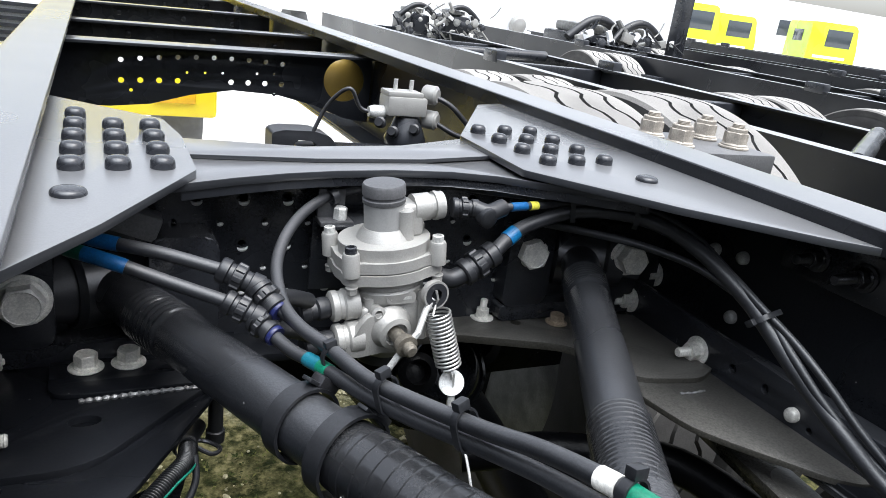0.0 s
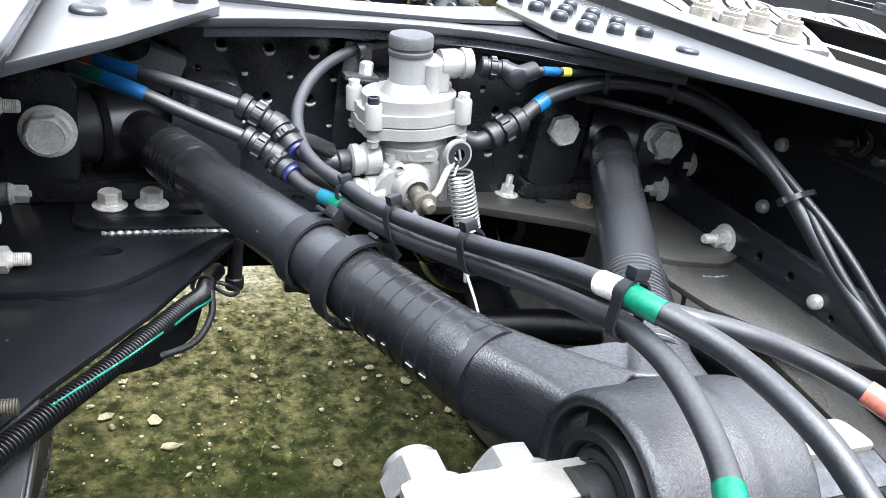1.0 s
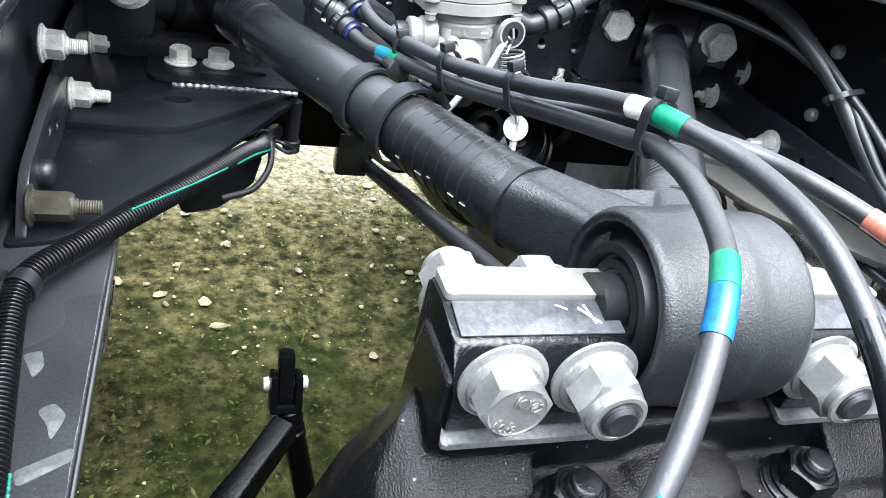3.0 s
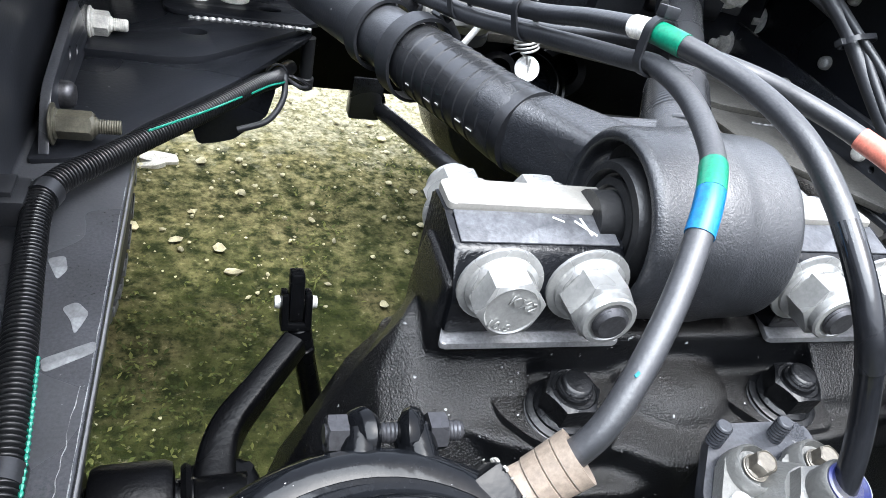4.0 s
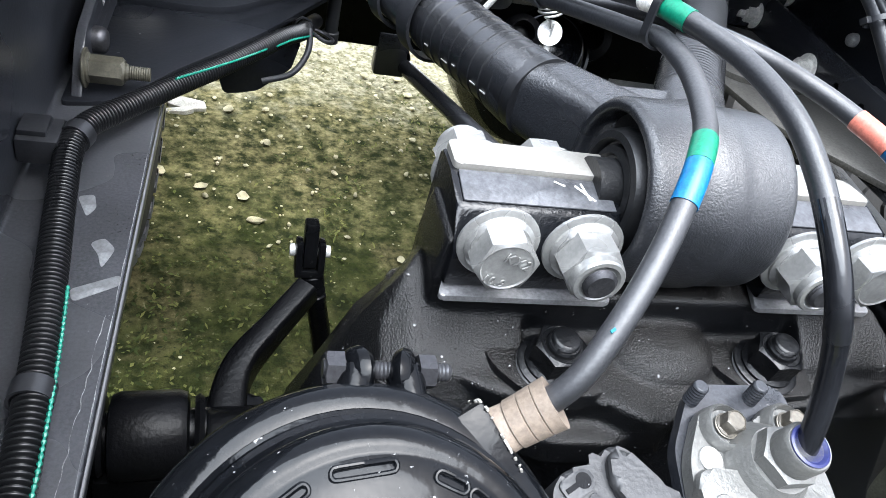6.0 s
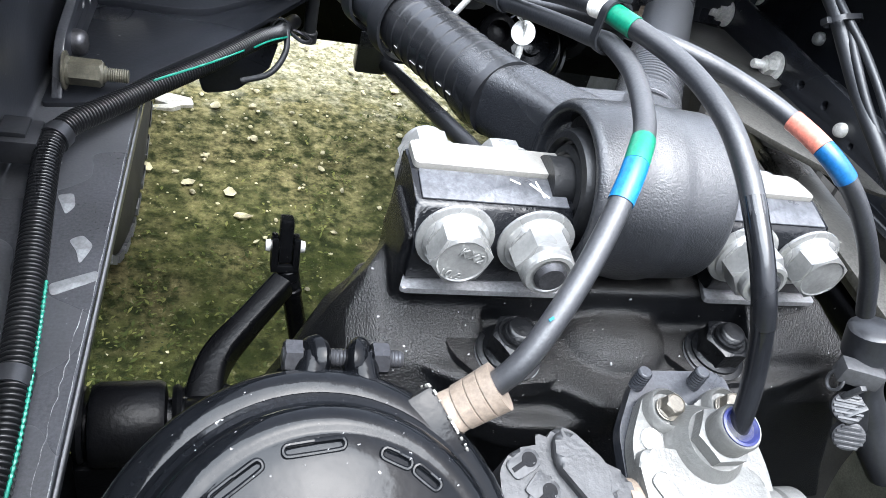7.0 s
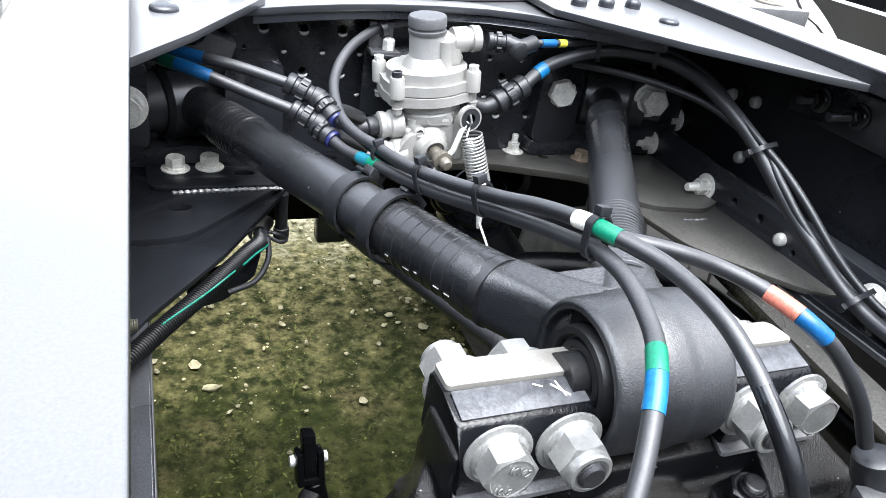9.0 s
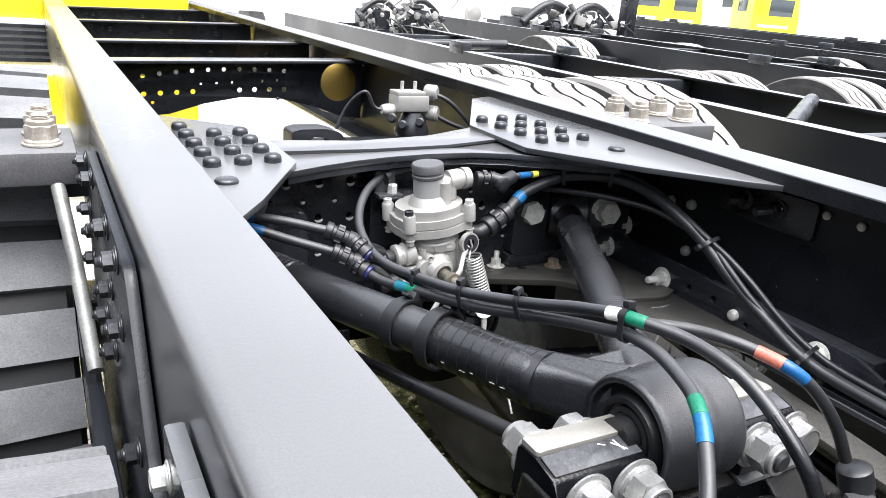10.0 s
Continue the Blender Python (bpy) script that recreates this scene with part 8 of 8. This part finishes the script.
build_engine((2.63, 6.0, 1.08), "black truck engine parts standing on the chassis", 0.42, 11)


def cab(p, w, h, d, mat, label, tilt=0.0, group="parked cabs"):
    """A truck cab with a windscreen, door windows and bumper; its front faces -y."""
    c = thing("truck_cab", p, label, "truck cab", group)
    m = Matrix.Translation(p) @ Matrix.Rotation(tilt, 4, "Z")
    o = rounded([(0, 0.15), (0.02, h * 0.5), (0.16, h), (d, h), (d, 0.15)], [0.05, 0.05, 0.15, 0.1, 0.05])
    b = bmesh.new()
    prism(b, o, -w / 2, w / 2, m @ Matrix(((0, 0, 1, 0), (1, 0, 0, 0), (0, 1, 0, 0), (0, 0, 0, 1))), bevel=0.04)
    part("shell", b, mat, c)
    b = bmesh.new()
    box(b, m @ Matrix.Translation((0, 0.075, h * 0.74)) @ Matrix.Rotation(-0.26, 4, "X"), w * 0.86, 0.03, h * 0.40, 0.01)
    part("windscreen", b, GLASS, c)
    for s in (-1, 1):
        b = bmesh.new()
        box(b, m @ Matrix.Translation((s * (w / 2 + 0.002), d * 0.42, h * 0.72)), 0.02, d * 0.5, h * 0.32, 0.008)
        part("door_window", b, GLASS, c)
        b = bmesh.new()
        box(b, m @ Matrix.Translation((s * w * 0.36, -0.02, h * 0.30)), w * 0.16, 0.05, h * 0.10, 0.02)
        part("headlamp", b, WHITE, c)
        b = bmesh.new()
        lathe(b, [(0.2, -0.12), (0.42, -0.12), (0.45, -0.06), (0.45, 0.06), (0.42, 0.12), (0.2, 0.12)], m @ Matrix.Translation((s * w * 0.42, d * 0.45, 0.45 - p[2])) @ Matrix.Rotation(math.pi / 2, 4, "Y"), 32)
        part("wheel", b, TYRE, c)
    for k in range(4):
        part("grille_slat", box(bmesh.new(), m @ Matrix.Translation((0, -0.015, h * (0.30 + 0.05 * k))), w * 0.5, 0.03, h * 0.022, 0.004), PAINT, c)
    part("bumper", box(bmesh.new(), m @ Matrix.Translation((0, -0.05, h * 0.13)), w * 1.0, 0.12, h * 0.14, 0.03), mat, c)
    return c


def build_yard():
    for x, y, t, h in ((18.2, 19.0, 1.15, 1.75), (20.6, 19.8, 1.25, 1.6), (23.6, 18.0, 1.1, 1.75), (15.6, 20.5, 1.2, 1.7)):
        c = cab((x, y, 0.40), 1.9, h, 1.7, LIME, "lime green truck cab parked across the yard", t)
        m = Matrix.Translation((x, y, 0.40)) @ Matrix.Rotation(t, 4, "Z")
        part("rear_window", box(bmesh.new(), m @ Matrix.Translation((0, 1.70, h * 0.72)), 0.75, 0.03, h * 0.22, 0.01), GLASS, c)
        part("side_panel", box(bmesh.new(), m @ Matrix.Translation((-0.955, 0.9, h * 0.36)), 0.02, 1.1, h * 0.05, 0.008), WHITE, c)
        part("mud_wing", sweep(bmesh.new(), [m @ Vector((-0.85, 0.77 + 0.52 * math.cos(q), 0.05 + 0.5 * math.sin(q))) for q in (0.2, 0.6, 1.0, 1.4, 1.8, 2.2, 2.6, 3.0)], 0.07, 10), PAINT, c)
    for x, y, t in ((20.6, 25.0, 0.5), (24.5, 25.5, 0.4), (29.5, 24.5, 0.5)):
        cab((x, y, 0.45), 2.1, 2.1, 1.7, CABWHITE, "white truck cab parked across the yard", t)
    wb = thing("box_truck", (6.1, 9.6, 0.5), "white box truck standing behind an exposed engine", "truck")
    part("box", box(bmesh.new(), Matrix.Translation((6.05, 10.2, 1.95)), 3.5, 2.4, 2.3, 0.05), CABWHITE, wb)
    part("sill", box(bmesh.new(), Matrix.Translation((6.05, 8.98, 0.86)), 3.4, 0.10, 0.16, 0.02), CABWHITE, wb)
    part("post", box(bmesh.new(), Matrix.Translation((6.12, 7.0, 1.32)), 0.16, 0.16, 0.95, 0.02), PAINT, wb)
    for x in (5.0, 6.7):
        part("lamp", lathe(bmesh.new(), [(0.02, 0.05), (0.10, 0.03), (0.12, 0.0), (0.12, -0.06)], axis_frame((x, 8.9, 1.05), (0, -1, 0)), 24), ALU, wb)
    cab((1.6, 10.5, 0.7), 2.2, 2.4, 1.8, CABWHITE, "white truck cab at the head of a chassis", 0.05)
    cab((10.5, 4.6, 0.55), 2.2, 2.3, 2.2, GREYCAB, "dark grey truck cab with a wide wheel arch", -0.9)
    # yellow truck ahead of the frame
    y = thing("yellow_truck", (-0.85, 4.25, 0.0), "yellow truck front with a dark slatted grille and amber lamp", "truck")
    part("front_panel", box(bmesh.new(), Matrix.Translation((-0.85, 4.9, 1.12)), 2.35, 1.3, 0.40, 0.06), YELLOW, y)
    part("grille_surround", box(bmesh.new(), Matrix.Translation((-1.0, 4.23, 0.90)), 1.9, 0.06, 0.24, 0.02), CABWHITE, y)
    for k in range(6):
        part("grille_slat", box(bmesh.new(), Matrix.Translation((-1.0, 4.19, 0.81 + 0.035 * k)), 1.7, 0.03, 0.018), PAINT, y)
    part("bumper", box(bmesh.new(), Matrix.Translation((-0.82, 4.2, 0.60)), 2.3, 0.16, 0.26, 0.03), YELLOW, y)
    part("fog_lamp", box(bmesh.new(), Matrix.Translation((0.10, 4.11, 0.60)), 0.22, 0.03, 0.10, 0.012), AMBER, y)
    part("slot", box(bmesh.new(), Matrix.Translation((-0.85, 4.115, 0.62)), 0.16, 0.02, 0.09, 0.006), PAINT, y)
    for x in (-1.75, 0.17):
        part("wheel", lathe(bmesh.new(), [(0.2, -0.12), (0.46, -0.12), (0.49, -0.08), (0.49, 0.08), (0.46, 0.12), (0.2, 0.12)], Matrix.Translation((x, 4.85, 0.49)) @ Matrix.Rotation(math.pi / 2, 4, "Y"), 40), TYRE, y)
    # yard wall
    w = thing("yard_wall", (10, 34, 0), "pale corrugated sheet wall at the far side of the yard", "wall", kind="structure")
    part("sheet", box(bmesh.new(), Matrix.Translation((10, 34, 1.9)), 120, 0.3, 3.8), WALLM, w)
    for k in range(60):
        part("rib", box(bmesh.new(), Matrix.Translation((-10 + 1.0 * k, 33.8, 1.9)), 0.10, 0.12, 3.8, 0.02), WALLM, w)


GREYCAB = material("dark_grey_cab_paint", (0.06, 0.065, 0.075), 0.35, vary=0.06, scale=4, coat=0.4)
build_yard()

# ---- unseen dark walls added behind and beside to block low sky light ----
DARKWALL = material("dark_grey_wall", (0.07, 0.073, 0.078), 0.8, vary=0.2, scale=1.5, bump=0.2, bump_scale=20)
for nm, p, sx, sy in (("light_block_south", (2, -5.0, 1.5), 26, 0.3), ("light_block_west", (-7.0, 3.0, 2.2), 0.3, 15)):
    solo(nm, box(bmesh.new(), Matrix.Translation(p), sx, sy, 2 * p[2]), DARKWALL, "unseen dark grey wall added to block low sky light", "wall", kind="structure")



# ---- hinge block under the gusset ----
hb = thing("hinge_block", (-0.275, 0.585, 1.03), "grey steel block with a round boss under the gusset plate", "bracket")
part("block", box(bmesh.new(), Matrix.Translation((-0.268, 0.585, 1.048)) @ Matrix.Rotation(0.35, 4, "Y"), 0.050, 0.030, 0.026, 0.004), SADDLEM, hb)
part("boss", lathe(bmesh.new(), [(0.012, 0), (0.018, 0.002), (0.018, 0.014), (0.010, 0.016)], axis_frame((-0.292, 0.575, 1.066), (0.1, -1, 0.2)), 26), GLOSS, hb)

# ---- dried smears on the flange of the rail ----
SMEAR = material("dried_grey_smear", (0.11, 0.115, 0.12), 0.6, vary=0.5, scale=120, bump=0.2)
for o in ([(-0.383, 0.121), (-0.374, 0.124), (-0.371, 0.111), (-0.375, 0.102)], [(-0.369, 0.078), (-0.362, 0.083), (-0.355, 0.074), (-0.357, 0.066), (-0.360, 0.057), (-0.363, 0.068)], [(-0.373, 0.039), (-0.349, 0.052), (-0.348, 0.044), (-0.370, 0.030)]):
    solo("smear", plate(rounded(o, 0.003), [], 0.0006, pose(0, 0, 0.8928), bevel=0.0002), SMEAR, "dried grey smear on the black rail flange", "stain", "smears on the rail")

# ---- scratches along the flange edge ----
SCRATCH = material("bare_scratch", (0.17, 0.175, 0.18), 0.5, vary=0.7, scale=90, grain=0.8)
rng = random.Random(12)
for x0, ya, yb, amp in ((-0.3485, 0.20, -0.16, 0.0004), (-0.3530, 0.02, -0.22, 0.0030)):
    n = int(abs(ya - yb) / 0.006)
    x = x0
    pts = []
    for k in range(n + 1):
        x += rng.uniform(-1, 1) * amp * 0.5 + (x0 - x) * 0.2
        pts.append(Vector((x, ya + (yb - ya) * k / n, ZB + 0.0079)))
    part("scratch", sweep(bmesh.new(), spline(pts, 3), lambda l: 0.00018 + 0.00014 * math.sin(l * 190) * math.sin(l * 61), 5), SCRATCH, RAIL_L, "thin bare scratch in the paint")
